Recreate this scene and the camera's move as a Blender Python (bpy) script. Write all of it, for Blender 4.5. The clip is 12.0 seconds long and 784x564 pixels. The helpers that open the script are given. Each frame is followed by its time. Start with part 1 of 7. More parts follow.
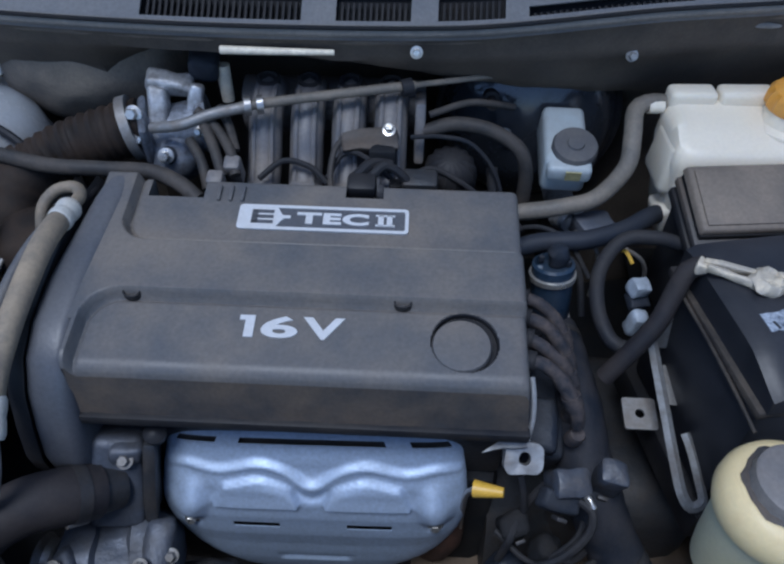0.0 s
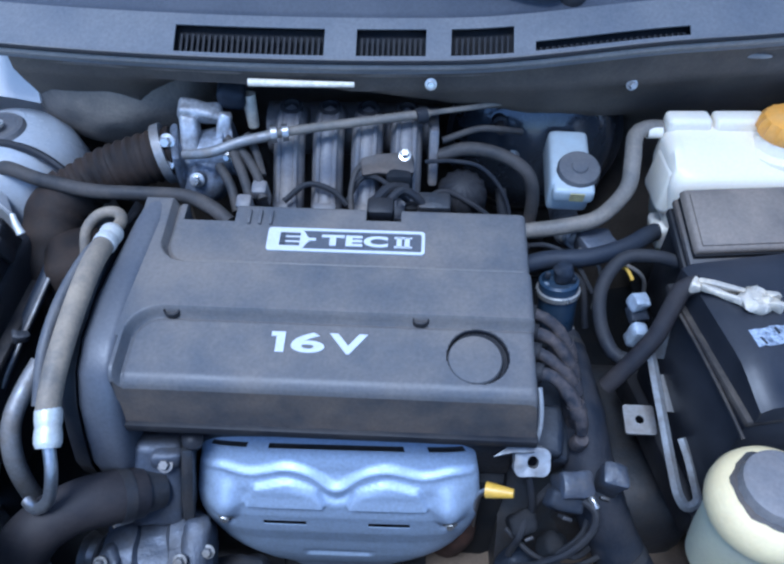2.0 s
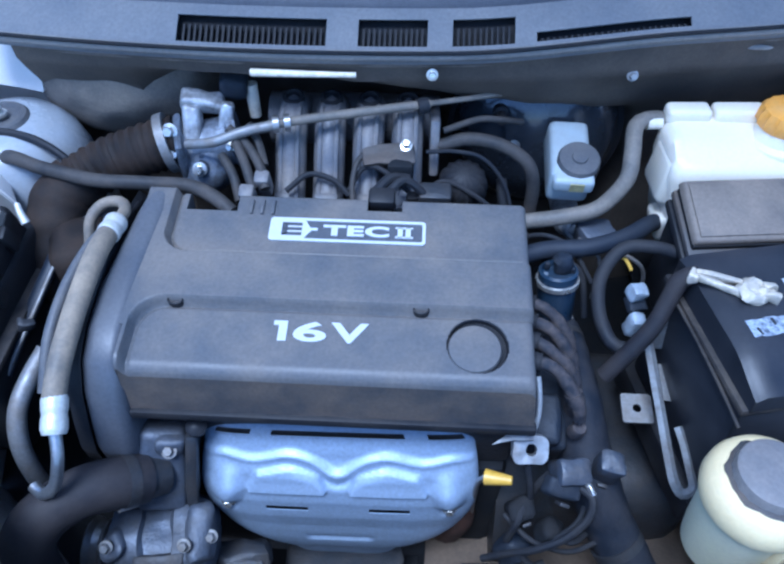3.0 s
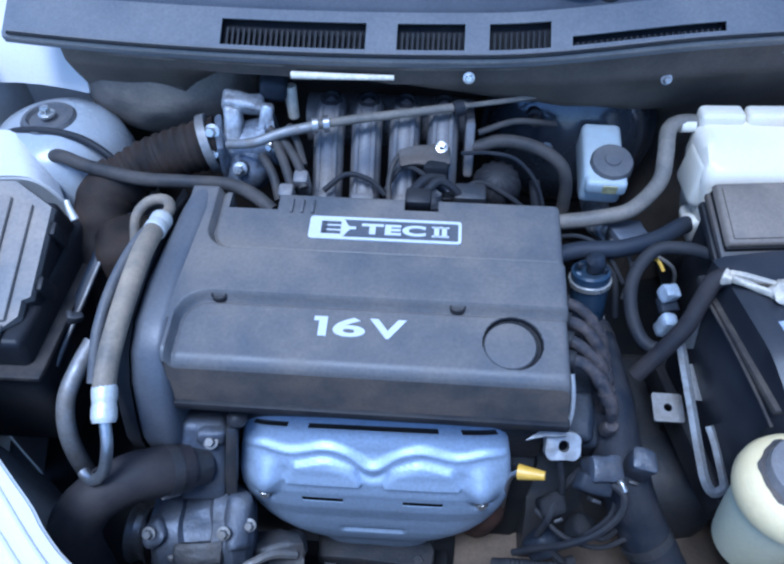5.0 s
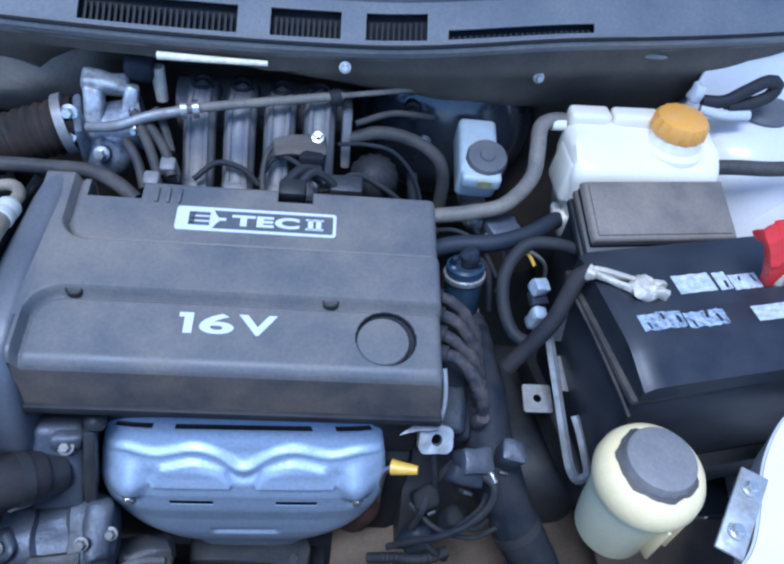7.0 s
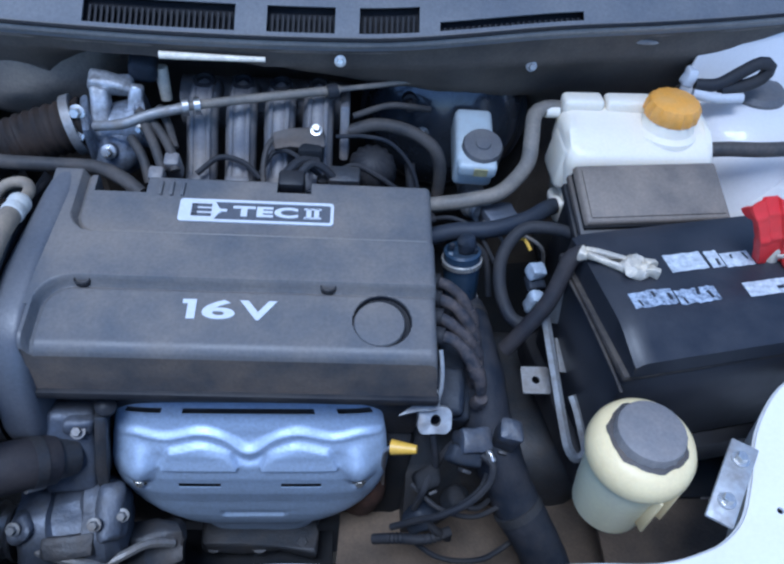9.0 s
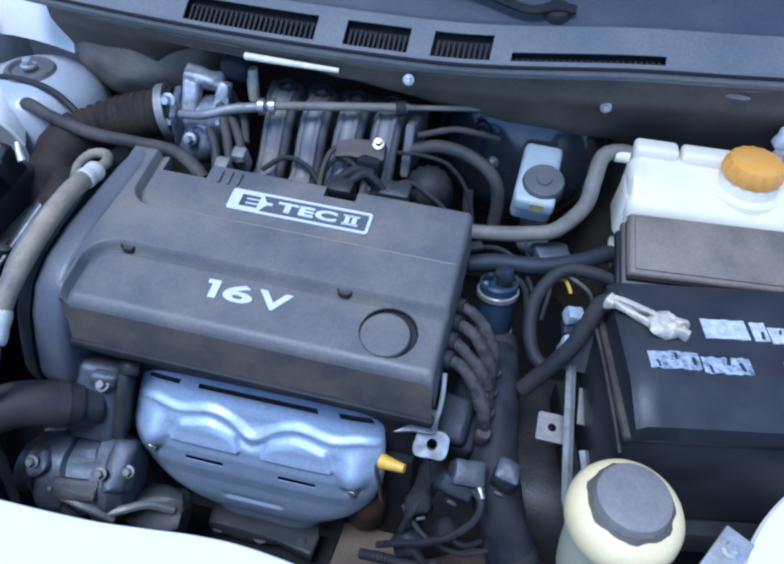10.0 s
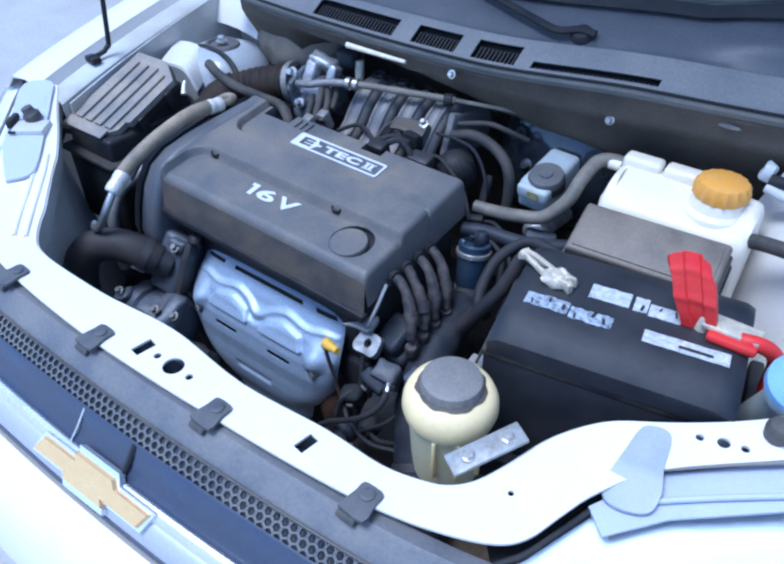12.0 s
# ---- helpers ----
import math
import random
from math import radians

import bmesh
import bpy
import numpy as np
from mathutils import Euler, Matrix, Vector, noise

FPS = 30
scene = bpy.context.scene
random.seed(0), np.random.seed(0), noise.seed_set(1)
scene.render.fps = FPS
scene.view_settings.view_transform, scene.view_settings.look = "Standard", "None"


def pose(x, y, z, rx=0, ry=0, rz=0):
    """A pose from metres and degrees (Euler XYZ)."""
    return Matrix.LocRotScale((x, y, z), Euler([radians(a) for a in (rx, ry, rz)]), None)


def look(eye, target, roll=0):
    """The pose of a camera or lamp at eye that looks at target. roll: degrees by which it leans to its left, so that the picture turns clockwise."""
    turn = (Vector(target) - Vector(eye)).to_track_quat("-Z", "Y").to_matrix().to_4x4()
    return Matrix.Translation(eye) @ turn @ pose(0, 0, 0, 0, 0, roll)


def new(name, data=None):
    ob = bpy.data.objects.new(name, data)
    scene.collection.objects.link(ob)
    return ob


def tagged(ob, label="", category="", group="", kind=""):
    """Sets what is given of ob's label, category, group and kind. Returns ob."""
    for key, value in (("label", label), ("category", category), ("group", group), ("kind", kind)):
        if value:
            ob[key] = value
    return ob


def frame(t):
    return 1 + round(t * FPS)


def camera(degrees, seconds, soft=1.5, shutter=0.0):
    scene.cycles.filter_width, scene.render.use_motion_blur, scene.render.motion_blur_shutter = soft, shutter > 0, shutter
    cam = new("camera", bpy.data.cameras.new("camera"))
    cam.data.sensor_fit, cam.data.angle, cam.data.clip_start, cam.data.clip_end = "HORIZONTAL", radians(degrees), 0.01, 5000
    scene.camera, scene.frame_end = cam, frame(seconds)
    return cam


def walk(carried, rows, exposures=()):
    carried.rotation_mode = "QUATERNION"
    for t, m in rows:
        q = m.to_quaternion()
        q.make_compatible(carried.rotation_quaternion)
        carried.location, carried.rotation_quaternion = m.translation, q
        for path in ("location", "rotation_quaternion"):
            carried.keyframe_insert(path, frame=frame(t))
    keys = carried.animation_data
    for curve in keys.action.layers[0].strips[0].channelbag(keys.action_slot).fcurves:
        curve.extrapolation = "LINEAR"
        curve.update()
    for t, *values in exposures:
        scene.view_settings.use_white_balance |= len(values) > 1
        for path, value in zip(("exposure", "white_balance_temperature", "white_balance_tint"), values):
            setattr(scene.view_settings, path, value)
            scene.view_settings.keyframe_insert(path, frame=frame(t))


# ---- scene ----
cam = camera(57.8, 12.0, soft=2.5)
PATH = [
    (0, (0.005, -0.436, 1.302), (-0.044, 0.947, -0.142), 0.8),
    (0.5, (-0.002, -0.421, 1.326), (-0.11, 0.933, -0.142), 0.9),
    (1, (-0.009, -0.441, 1.344), (-0.074, 0.878, -0.158), -0.2),
    (1.5, (-0.009, -0.46, 1.355), (-0.064, 0.908, -0.103), 0.4),
    (2, (-0.008, -0.461, 1.358), (-0.07, 0.916, -0.092), 0.2),
    (2.5, (-0.008, -0.463, 1.36), (-0.079, 0.896, -0.105), -0.2),
    (3, (-0.008, -0.464, 1.366), (-0.071, 0.885, -0.109), 0.3),
    (3.5, (-0.007, -0.47, 1.365), (-0.095, 0.87, -0.117), -0.3),
    (5.5, (-0.03, -0.481, 1.379), (-0.146, 0.87, -0.091), -0.7),
    (6, (-0.025, -0.477, 1.377), (-0.051, 0.863, -0.107), 1.8),
    (6.5, (-0.022, -0.469, 1.37), (0.071, 0.838, -0.141), 6.2),
    (7, (-0.007, -0.464, 1.371), (0.181, 0.867, -0.11), 9.0),
    (9, (0.018, -0.494, 1.375), (0.147, 0.847, -0.103), 5.9),
    (9.5, (0.036, -0.496, 1.376), (0.049, 0.884, -0.072), 3.4),
    (10, (0.147, -0.5, 1.368), (-0.124, 0.873, -0.061), 3.5),
    (10.5, (0.254, -0.513, 1.36), (-0.3, 0.814, -0.03), 3.0),
    (11, (0.323, -0.529, 1.356), (-0.41, 0.793, 0.046), 1.2),
    (11.5, (0.443, -0.556, 1.348), (-0.397, 0.722, 0.059), 1.7),
    (12, (0.561, -0.597, 1.361), (-0.397, 0.619, 0.094), 0.0),
]
walk(cam, [(t, look(eye, target, roll)) for t, eye, target, roll in PATH],
     exposures=[(t, e, k, 10) for t, e, k in ((0.0, -0.36, 5350), (0.5, -0.10, 5200), (1.0, 0.05, 5150), (1.5, 0.26, 4900), (2.5, 0.55, 4600), (3.5, 0.57, 4440), (5.5, 0.48, 4600), (7.0, 0.51, 4700), (9.0, 0.20, 4780), (9.5, 0.28, 4760), (10.5, 0.53, 4870), (12.0, 0.52, 4900))])

# ---- world, sun, exposure ----
SUN_EL, SUN_AZ = radians(70), radians(208)      # azimuth from +y towards +x
world = bpy.data.worlds.new("sky")
scene.world = world
world.use_nodes = True
wn = world.node_tree.nodes
wl = world.node_tree.links
sky = wn.new("ShaderNodeTexSky")
sky.sky_type = 'NISHITA'
sky.sun_disc = False
sky.sun_elevation = SUN_EL
sky.sun_rotation = SUN_AZ
wl.new(sky.outputs[0], wn["Background"].inputs[0])
wn["Background"].inputs[1].default_value = 0.15
sun_data = bpy.data.lights.new("sun", 'SUN')
sun_data.energy = 2.4
sun_data.angle = radians(25)
sun_data.color = (1.0, 0.96, 0.9)
sun = new("sun", sun_data)
sun_dir = Vector((math.sin(SUN_AZ) * math.cos(SUN_EL), math.cos(SUN_AZ) * math.cos(SUN_EL), math.sin(SUN_EL)))
sun.matrix_basis = look(sun_dir * 20, (0, 0, 0))

# ---- materials ----
def material(name, base, rough=0.5, metal=0.0, dust=None, dust_amount=0.0, scale=18.0, grain=260.0,
             bump=0.15, vary=0.12, spec=0.5, coat=0.0, trans=0.0, subsurf=0.0, rand=0.0):
    """A surface with blotches of a second colour, fine grain in tone and relief, at real size."""
    m = bpy.data.materials.new(name)
    m.use_nodes = True
    nt = m.node_tree
    n, l = nt.nodes, nt.links
    b = n["Principled BSDF"]
    geo = n.new("ShaderNodeNewGeometry")
    big = n.new("ShaderNodeTexNoise")
    big.inputs["Scale"].default_value = scale
    big.inputs["Detail"].default_value = 6
    big.inputs["Roughness"].default_value = 0.62
    l.new(geo.outputs["Position"], big.inputs["Vector"])
    fine = n.new("ShaderNodeTexNoise")
    fine.inputs["Scale"].default_value = grain
    fine.inputs["Detail"].default_value = 3
    l.new(geo.outputs["Position"], fine.inputs["Vector"])
    ramp = n.new("ShaderNodeMapRange")
    ramp.inputs["From Min"].default_value = 0.36
    ramp.inputs["From Max"].default_value = 0.68
    ramp.inputs["To Min"].default_value = 0.0
    ramp.inputs["To Max"].default_value = dust_amount
    l.new(big.outputs["Fac"], ramp.inputs["Value"])
    mix = n.new("ShaderNodeMix")
    mix.data_type = 'RGBA'
    mix.inputs["A"].default_value = (*base, 1)
    mix.inputs["B"].default_value = (*(dust or base), 1)
    l.new(ramp.outputs["Result"], mix.inputs["Factor"])
    hsv = n.new("ShaderNodeHueSaturation")
    val = n.new("ShaderNodeMapRange")
    val.inputs["From Min"].default_value = 0.25
    val.inputs["From Max"].default_value = 0.75
    val.inputs["To Min"].default_value = 1 - vary
    val.inputs["To Max"].default_value = 1 + vary
    l.new(fine.outputs["Fac"], val.inputs["Value"])
    if rand:
        info = n.new("ShaderNodeObjectInfo")
        add = n.new("ShaderNodeMath")
        add.operation = 'MULTIPLY_ADD'
        add.inputs[1].default_value = rand
        l.new(info.outputs["Random"], add.inputs[0])
        l.new(val.outputs["Result"], add.inputs[2])
        l.new(add.outputs[0], hsv.inputs["Value"])
    else:
        l.new(val.outputs["Result"], hsv.inputs["Value"])
    l.new(mix.outputs["Result"], hsv.inputs["Color"])
    l.new(hsv.outputs["Color"], b.inputs["Base Color"])
    rr = n.new("ShaderNodeMapRange")
    rr.inputs["From Min"].default_value = 0.3
    rr.inputs["From Max"].default_value = 0.7
    rr.inputs["To Min"].default_value = max(0.03, rough - 0.1)
    rr.inputs["To Max"].default_value = min(1.0, rough + 0.14)
    l.new(big.outputs["Fac"], rr.inputs["Value"])
    l.new(rr.outputs["Result"], b.inputs["Roughness"])
    b.inputs["Metallic"].default_value = metal
    b.inputs["Specular IOR Level"].default_value = spec
    b.inputs["Coat Weight"].default_value = coat
    b.inputs["Transmission Weight"].default_value = trans
    if subsurf:
        b.inputs["Subsurface Weight"].default_value = subsurf
        b.inputs["Subsurface Radius"].default_value = (0.02, 0.018, 0.014)
        b.inputs["Subsurface Scale"].default_value = 0.5
    if bump:
        bp = n.new("ShaderNodeBump")
        bp.inputs["Strength"].default_value = bump
        bp.inputs["Distance"].default_value = 0.0015
        both = n.new("ShaderNodeMath")
        both.operation = 'ADD'
        l.new(fine.outputs["Fac"], both.inputs[0])
        l.new(big.outputs["Fac"], both.inputs[1])
        l.new(both.outputs[0], bp.inputs["Height"])
        l.new(bp.outputs["Normal"], b.inputs["Normal"])
    return m


M_COVER = material("dusty_grey_plastic", (0.094, 0.097, 0.105), 0.48, dust=(0.185, 0.160, 0.134), dust_amount=0.85, scale=11, bump=0.12)
M_TIMING = material("dusty_timing_plastic", (0.085, 0.09, 0.105), 0.42, dust=(0.13, 0.125, 0.125), dust_amount=0.6, scale=9)
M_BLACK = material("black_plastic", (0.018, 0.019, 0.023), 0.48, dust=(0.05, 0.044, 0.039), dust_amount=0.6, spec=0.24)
M_INTAKE = material("dusty_intake_plastic", (0.14, 0.14, 0.15), 0.45, dust=(0.26, 0.225, 0.19), dust_amount=0.7, scale=30)
M_RUBBER = material("black_rubber", (0.020, 0.022, 0.028), 0.62, dust=(0.055, 0.050, 0.046), dust_amount=0.6, scale=25, spec=0.25)
M_TANHOSE = material("tan_hose_rubber", (0.14, 0.128, 0.11), 0.6, dust=(0.27, 0.23, 0.18), dust_amount=0.8, scale=30)
# Greyer than the white body paint, with blotches of dust.
M_INNER = material("grey_inner_paint", (0.56, 0.57, 0.57), 0.45, dust=(0.40, 0.37, 0.32), dust_amount=0.8, scale=12, bump=0.05, vary=0.05)
M_WORN = material("worn_print", (0.46, 0.51, 0.59), 0.5, dust=(0.07, 0.085, 0.115), dust_amount=1.0, scale=190, bump=0.03)
M_HOSE = material("dusty_hose_rubber", (0.038, 0.037, 0.037), 0.6, dust=(0.10, 0.085, 0.072), dust_amount=0.8, scale=30, spec=0.3)
M_ACHOSE = material("tan_dusty_hose", (0.15, 0.13, 0.105), 0.6, dust=(0.36, 0.285, 0.195), dust_amount=0.85, scale=24)
M_SLEEVE = material("pale_crimp_metal", (0.72, 0.71, 0.66), 0.4, metal=0.35, dust=(0.55, 0.50, 0.42), dust_amount=0.6, scale=60)
M_DULL = material("dull_grey_steel", (0.30, 0.30, 0.30), 0.55, metal=0.5, dust=(0.22, 0.19, 0.16), dust_amount=0.8, scale=50)
M_TROUGH = material("dark_glossy_cowl", (0.070, 0.077, 0.095), 0.40, dust=(0.12, 0.122, 0.135), dust_amount=0.6, scale=7, bump=0.04)
M_SEAL = material("grey_rubber_seal", (0.18, 0.175, 0.165), 0.5, dust=(0.28, 0.26, 0.23), dust_amount=0.8, scale=16)
M_SKIRT = material("brown_dusty_plastic", (0.055, 0.052, 0.052), 0.6, dust=(0.125, 0.094, 0.068), dust_amount=0.95, scale=14, bump=0.2)
M_LEAD = material("dark_lead_rubber", (0.030, 0.033, 0.042), 0.6, dust=(0.110, 0.090, 0.082), dust_amount=0.95, scale=75, bump=0.35, spec=0.2)
M_BOOST = material("glossy_dark_metal", (0.055, 0.065, 0.085), 0.20, metal=0.45, dust=(0.03, 0.028, 0.026), dust_amount=0.5, scale=20, coat=0.7)
M_BLUEHOSE = material("blue_black_rubber", (0.020, 0.026, 0.040), 0.55, dust=(0.042, 0.043, 0.048), dust_amount=0.5, scale=25, spec=0.4)
M_LOWHOSE = material("grimy_blue_black_hose", (0.018, 0.022, 0.032), 0.6, dust=(0.046, 0.044, 0.048), dust_amount=0.8, scale=38, bump=0.3, spec=0.25)
M_CONN = material("blue_grey_connector", (0.16, 0.19, 0.23), 0.45, dust=(0.12, 0.12, 0.12), dust_amount=0.6, scale=50)
M_CONNPALE = material("pale_blue_connector", (0.40, 0.46, 0.54), 0.45, dust=(0.22, 0.24, 0.27), dust_amount=0.7, scale=60)
M_DUCT = material("brown_dusty_duct", (0.02, 0.016, 0.014), 0.7, dust=(0.055, 0.037, 0.026), dust_amount=0.8, scale=22, spec=0.25)
M_ALU = material("cast_aluminium", (0.60, 0.61, 0.63), 0.5, metal=0.6, dust=(0.22, 0.21, 0.20), dust_amount=0.9, scale=55, bump=0.5)
M_ALUDARK = material("grimy_aluminium", (0.26, 0.29, 0.35), 0.5, metal=0.5, dust=(0.07, 0.07, 0.075), dust_amount=0.95, scale=45, bump=0.5)
M_UPHOSE = material("dusty_black_hose", (0.024, 0.023, 0.027), 0.6, dust=(0.068, 0.056, 0.050), dust_amount=0.7, scale=16, spec=0.3)
M_SHIELD = material("aluminised_steel", (0.42, 0.51, 0.66), 0.46, metal=0.40, dust=(0.33, 0.39, 0.49), dust_amount=0.6, scale=22, bump=0.08)
M_STEEL = material("zinc_steel", (0.5, 0.5, 0.5), 0.35, metal=0.9, dust=(0.3, 0.27, 0.24), dust_amount=0.5, scale=60)
M_CASTING = material("grey_casting", (0.10, 0.115, 0.15), 0.5, metal=0.3, dust=(0.08, 0.077, 0.076), dust_amount=0.8, scale=30, bump=0.4)
M_VALVEBLUE = material("blue_black_plastic", (0.022, 0.042, 0.075), 0.35, dust=(0.05, 0.06, 0.075), dust_amount=0.5, scale=40)
M_DARKCASE = material("grimy_blue_grey_case", (0.05, 0.06, 0.082), 0.45, dust=(0.075, 0.07, 0.07), dust_amount=0.9, scale=60, bump=0.4)
M_VALVECAST = material("blue_grey_cast_valve", (0.24, 0.28, 0.34), 0.5, metal=0.3, dust=(0.12, 0.13, 0.15), dust_amount=0.8, scale=60, bump=0.4)
M_RAIL = material("dusty_grey_rail", (0.20, 0.21, 0.22), 0.6, metal=0.2, dust=(0.13, 0.12, 0.11), dust_amount=0.9, scale=60, bump=0.3)
M_DULLBRIGHT = material("pale_dusty_steel", (0.38, 0.39, 0.40), 0.5, metal=0.3, dust=(0.22, 0.20, 0.18), dust_amount=0.8, scale=55)
M_VALVE = material("blue_grey_plastic", (0.021, 0.027, 0.040), 0.5, dust=(0.042, 0.044, 0.050), dust_amount=0.8, scale=45, bump=0.35, spec=0.22)
M_DARKMETAL = material("grimy_cast_metal", (0.05, 0.054, 0.062), 0.5, metal=0.4, dust=(0.075, 0.064, 0.056), dust_amount=0.8, scale=30, bump=0.4)
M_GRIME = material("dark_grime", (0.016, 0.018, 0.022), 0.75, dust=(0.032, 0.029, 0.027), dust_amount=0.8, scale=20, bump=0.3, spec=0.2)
M_RUST = material("rusty_iron", (0.10, 0.045, 0.028), 0.8, dust=(0.05, 0.03, 0.022), dust_amount=0.8, scale=40)
M_WHITE = material("white_car_paint", (0.785, 0.755, 0.725), 0.32, dust=(0.70, 0.65, 0.59), dust_amount=0.5, scale=9, bump=0.02, vary=0.03, coat=0.4)
# White tower paint with blue-grey shade put into its colour.
M_TOWER = material("shade_tinted_tower_paint", (0.43, 0.46, 0.50), 0.26, dust=(0.36, 0.35, 0.33), dust_amount=0.7, scale=14, bump=0.04, vary=0.05, coat=0.3)
M_INSUL = material("brown_insulation", (0.17, 0.145, 0.12), 0.8, dust=(0.30, 0.25, 0.19), dust_amount=0.9, scale=14, bump=0.4)
M_TANK = material("white_translucent_plastic", (0.86, 0.78, 0.63), 0.4, dust=(0.80, 0.72, 0.58), dust_amount=0.5, scale=16, bump=0.05, vary=0.03, subsurf=0.3)
M_BRAKE = material("pale_milky_plastic", (0.47, 0.53, 0.55), 0.4, dust=(0.40, 0.41, 0.40), dust_amount=0.7, scale=30, vary=0.04)
M_LUG = material("frosted_lamp_plastic", (0.47, 0.51, 0.62), 0.35, dust=(0.49, 0.51, 0.57), dust_amount=0.6, scale=30, vary=0.04, subsurf=0.2)
M_CREAM = material("yellowed_cream_plastic", (0.82, 0.67, 0.37), 0.4, dust=(0.72, 0.56, 0.30), dust_amount=0.6, scale=25, vary=0.04, subsurf=0.2)
M_CREAM2 = material("yellowed_clear_plastic", (0.74, 0.70, 0.46), 0.4, dust=(0.66, 0.61, 0.44), dust_amount=0.6, scale=25, vary=0.04, subsurf=0.2)
M_CAP = material("grey_cap_plastic", (0.18, 0.17, 0.165), 0.55, dust=(0.23, 0.205, 0.185), dust_amount=0.8, scale=45)
M_CAPDIM = material("dim_grey_cap_plastic", (0.095, 0.097, 0.105), 0.5, dust=(0.15, 0.14, 0.13), dust_amount=0.8, scale=40)
M_DARKCAP = material("dark_cap_plastic", (0.05, 0.05, 0.053), 0.5, dust=(0.13, 0.11, 0.09), dust_amount=0.7, scale=45)
M_ORANGE = material("orange_plastic", (0.80, 0.36, 0.04), 0.4, dust=(0.68, 0.38, 0.12), dust_amount=0.6, scale=40, vary=0.06)
M_RED = material("red_rubber", (0.62, 0.02, 0.02), 0.45, dust=(0.5, 0.05, 0.04), dust_amount=0.5, scale=40, vary=0.06)
M_YELLOW = material("yellow_plastic", (0.75, 0.45, 0.05), 0.4, dust=(0.6, 0.4, 0.1), dust_amount=0.5, scale=60)
M_YELLOWFADE = material("faded_yellow_print", (0.50, 0.45, 0.22), 0.5, dust=(0.28, 0.25, 0.13), dust_amount=0.9, scale=150)
M_MARK = material("white_mark_paint", (0.60, 0.61, 0.63), 0.45, dust=(0.55, 0.54, 0.52), dust_amount=0.5, scale=60, bump=0.05, vary=0.06)
M_LABEL = material("worn_white_label", (0.58, 0.60, 0.61), 0.5, dust=(0.24, 0.26, 0.29), dust_amount=0.8, scale=120, bump=0.05)
M_LIDGREY = material("dusty_lid_plastic", (0.145, 0.122, 0.10), 0.6, dust=(0.24, 0.195, 0.15), dust_amount=0.8, scale=22)
M_AIRLID = material("dusty_airbox_lid", (0.19, 0.18, 0.17), 0.6, dust=(0.36, 0.30, 0.24), dust_amount=0.9, scale=14)
M_BATT = material("battery_plastic", (0.014, 0.016, 0.022), 0.44, dust=(0.036, 0.036, 0.042), dust_amount=0.7, scale=14, bump=0.06, spec=0.5)
M_LEDGE = material("dusty_battery_edge", (0.016, 0.016, 0.019), 0.6, dust=(0.075, 0.062, 0.050), dust_amount=0.9, scale=35, bump=0.2, spec=0.3)
M_COWL = material("grey_cowl_plastic", (0.150, 0.156, 0.168), 0.60, spec=0.35, dust=(0.25, 0.24, 0.228), dust_amount=0.7, scale=9)
M_FIREWALL = material("dusty_insulation", (0.075, 0.064, 0.054), 0.7, dust=(0.155, 0.126, 0.096), dust_amount=0.9, scale=9, bump=0.25)
M_CLAMP = material("silver_clamp", (0.7, 0.69, 0.66), 0.3, metal=0.8, dust=(0.5, 0.46, 0.4), dust_amount=0.6, scale=80)
M_LEADCLAMP = material("lead_terminal", (0.44, 0.40, 0.34), 0.55, metal=0.3, dust=(0.70, 0.61, 0.45), dust_amount=0.7, scale=90, bump=0.4)
M_CREAMROD = material("cream_coated_metal", (0.95, 0.86, 0.68), 0.35, dust=(0.55, 0.48, 0.38), dust_amount=0.5, scale=60)
M_BLADE = material("glossy_dark_grille", (0.045, 0.06, 0.105), 0.3, dust=(0.06, 0.06, 0.065), dust_amount=0.4, scale=12, bump=0.03)
M_GRILLE = material("grey_grille_plastic", (0.12, 0.125, 0.14), 0.5, dust=(0.22, 0.21, 0.20), dust_amount=0.6, scale=20)
M_TAB = material("dim_grey_clip_plastic", (0.075, 0.078, 0.09), 0.55, dust=(0.13, 0.125, 0.12), dust_amount=0.7, scale=40)
M_MESHBACK = material("dusty_dark_backing", (0.07, 0.08, 0.10), 0.6, dust=(0.12, 0.12, 0.125), dust_amount=0.7, scale=40)
M_LUGGREY = material("hazed_grey_lug", (0.33, 0.36, 0.41), 0.45, dust=(0.40, 0.42, 0.45), dust_amount=0.7, scale=35, vary=0.05)
M_CHROME = material("chrome", (0.88, 0.89, 0.90), 0.24, metal=0.75, bump=0.0, vary=0.02)
M_SATIN = material("satin_silver", (0.50, 0.51, 0.56), 0.45, metal=0.35, dust=(0.42, 0.41, 0.42), dust_amount=0.5, scale=30, bump=0.03, vary=0.04)
M_GOLD = material("gold_badge", (0.85, 0.58, 0.28), 0.32, metal=0.5, dust=(0.75, 0.50, 0.24), dust_amount=0.5, scale=40, vary=0.05)
M_BLUEPL = material("blue_filler_plastic", (0.22, 0.40, 0.66), 0.35, dust=(0.3, 0.45, 0.62), dust_amount=0.5, scale=40, vary=0.05)
M_DASH = material("dashboard_plastic", (0.03, 0.032, 0.036), 0.6)
M_EARTH = material("brown_earth", (0.44, 0.29, 0.17), 0.95, dust=(0.52, 0.37, 0.24), dust_amount=0.9, scale=6, grain=60, bump=0.6)
M_PAN = material("dirty_undertray", (0.095, 0.073, 0.054), 0.9, dust=(0.18, 0.132, 0.09), dust_amount=0.9, scale=18, bump=0.4)
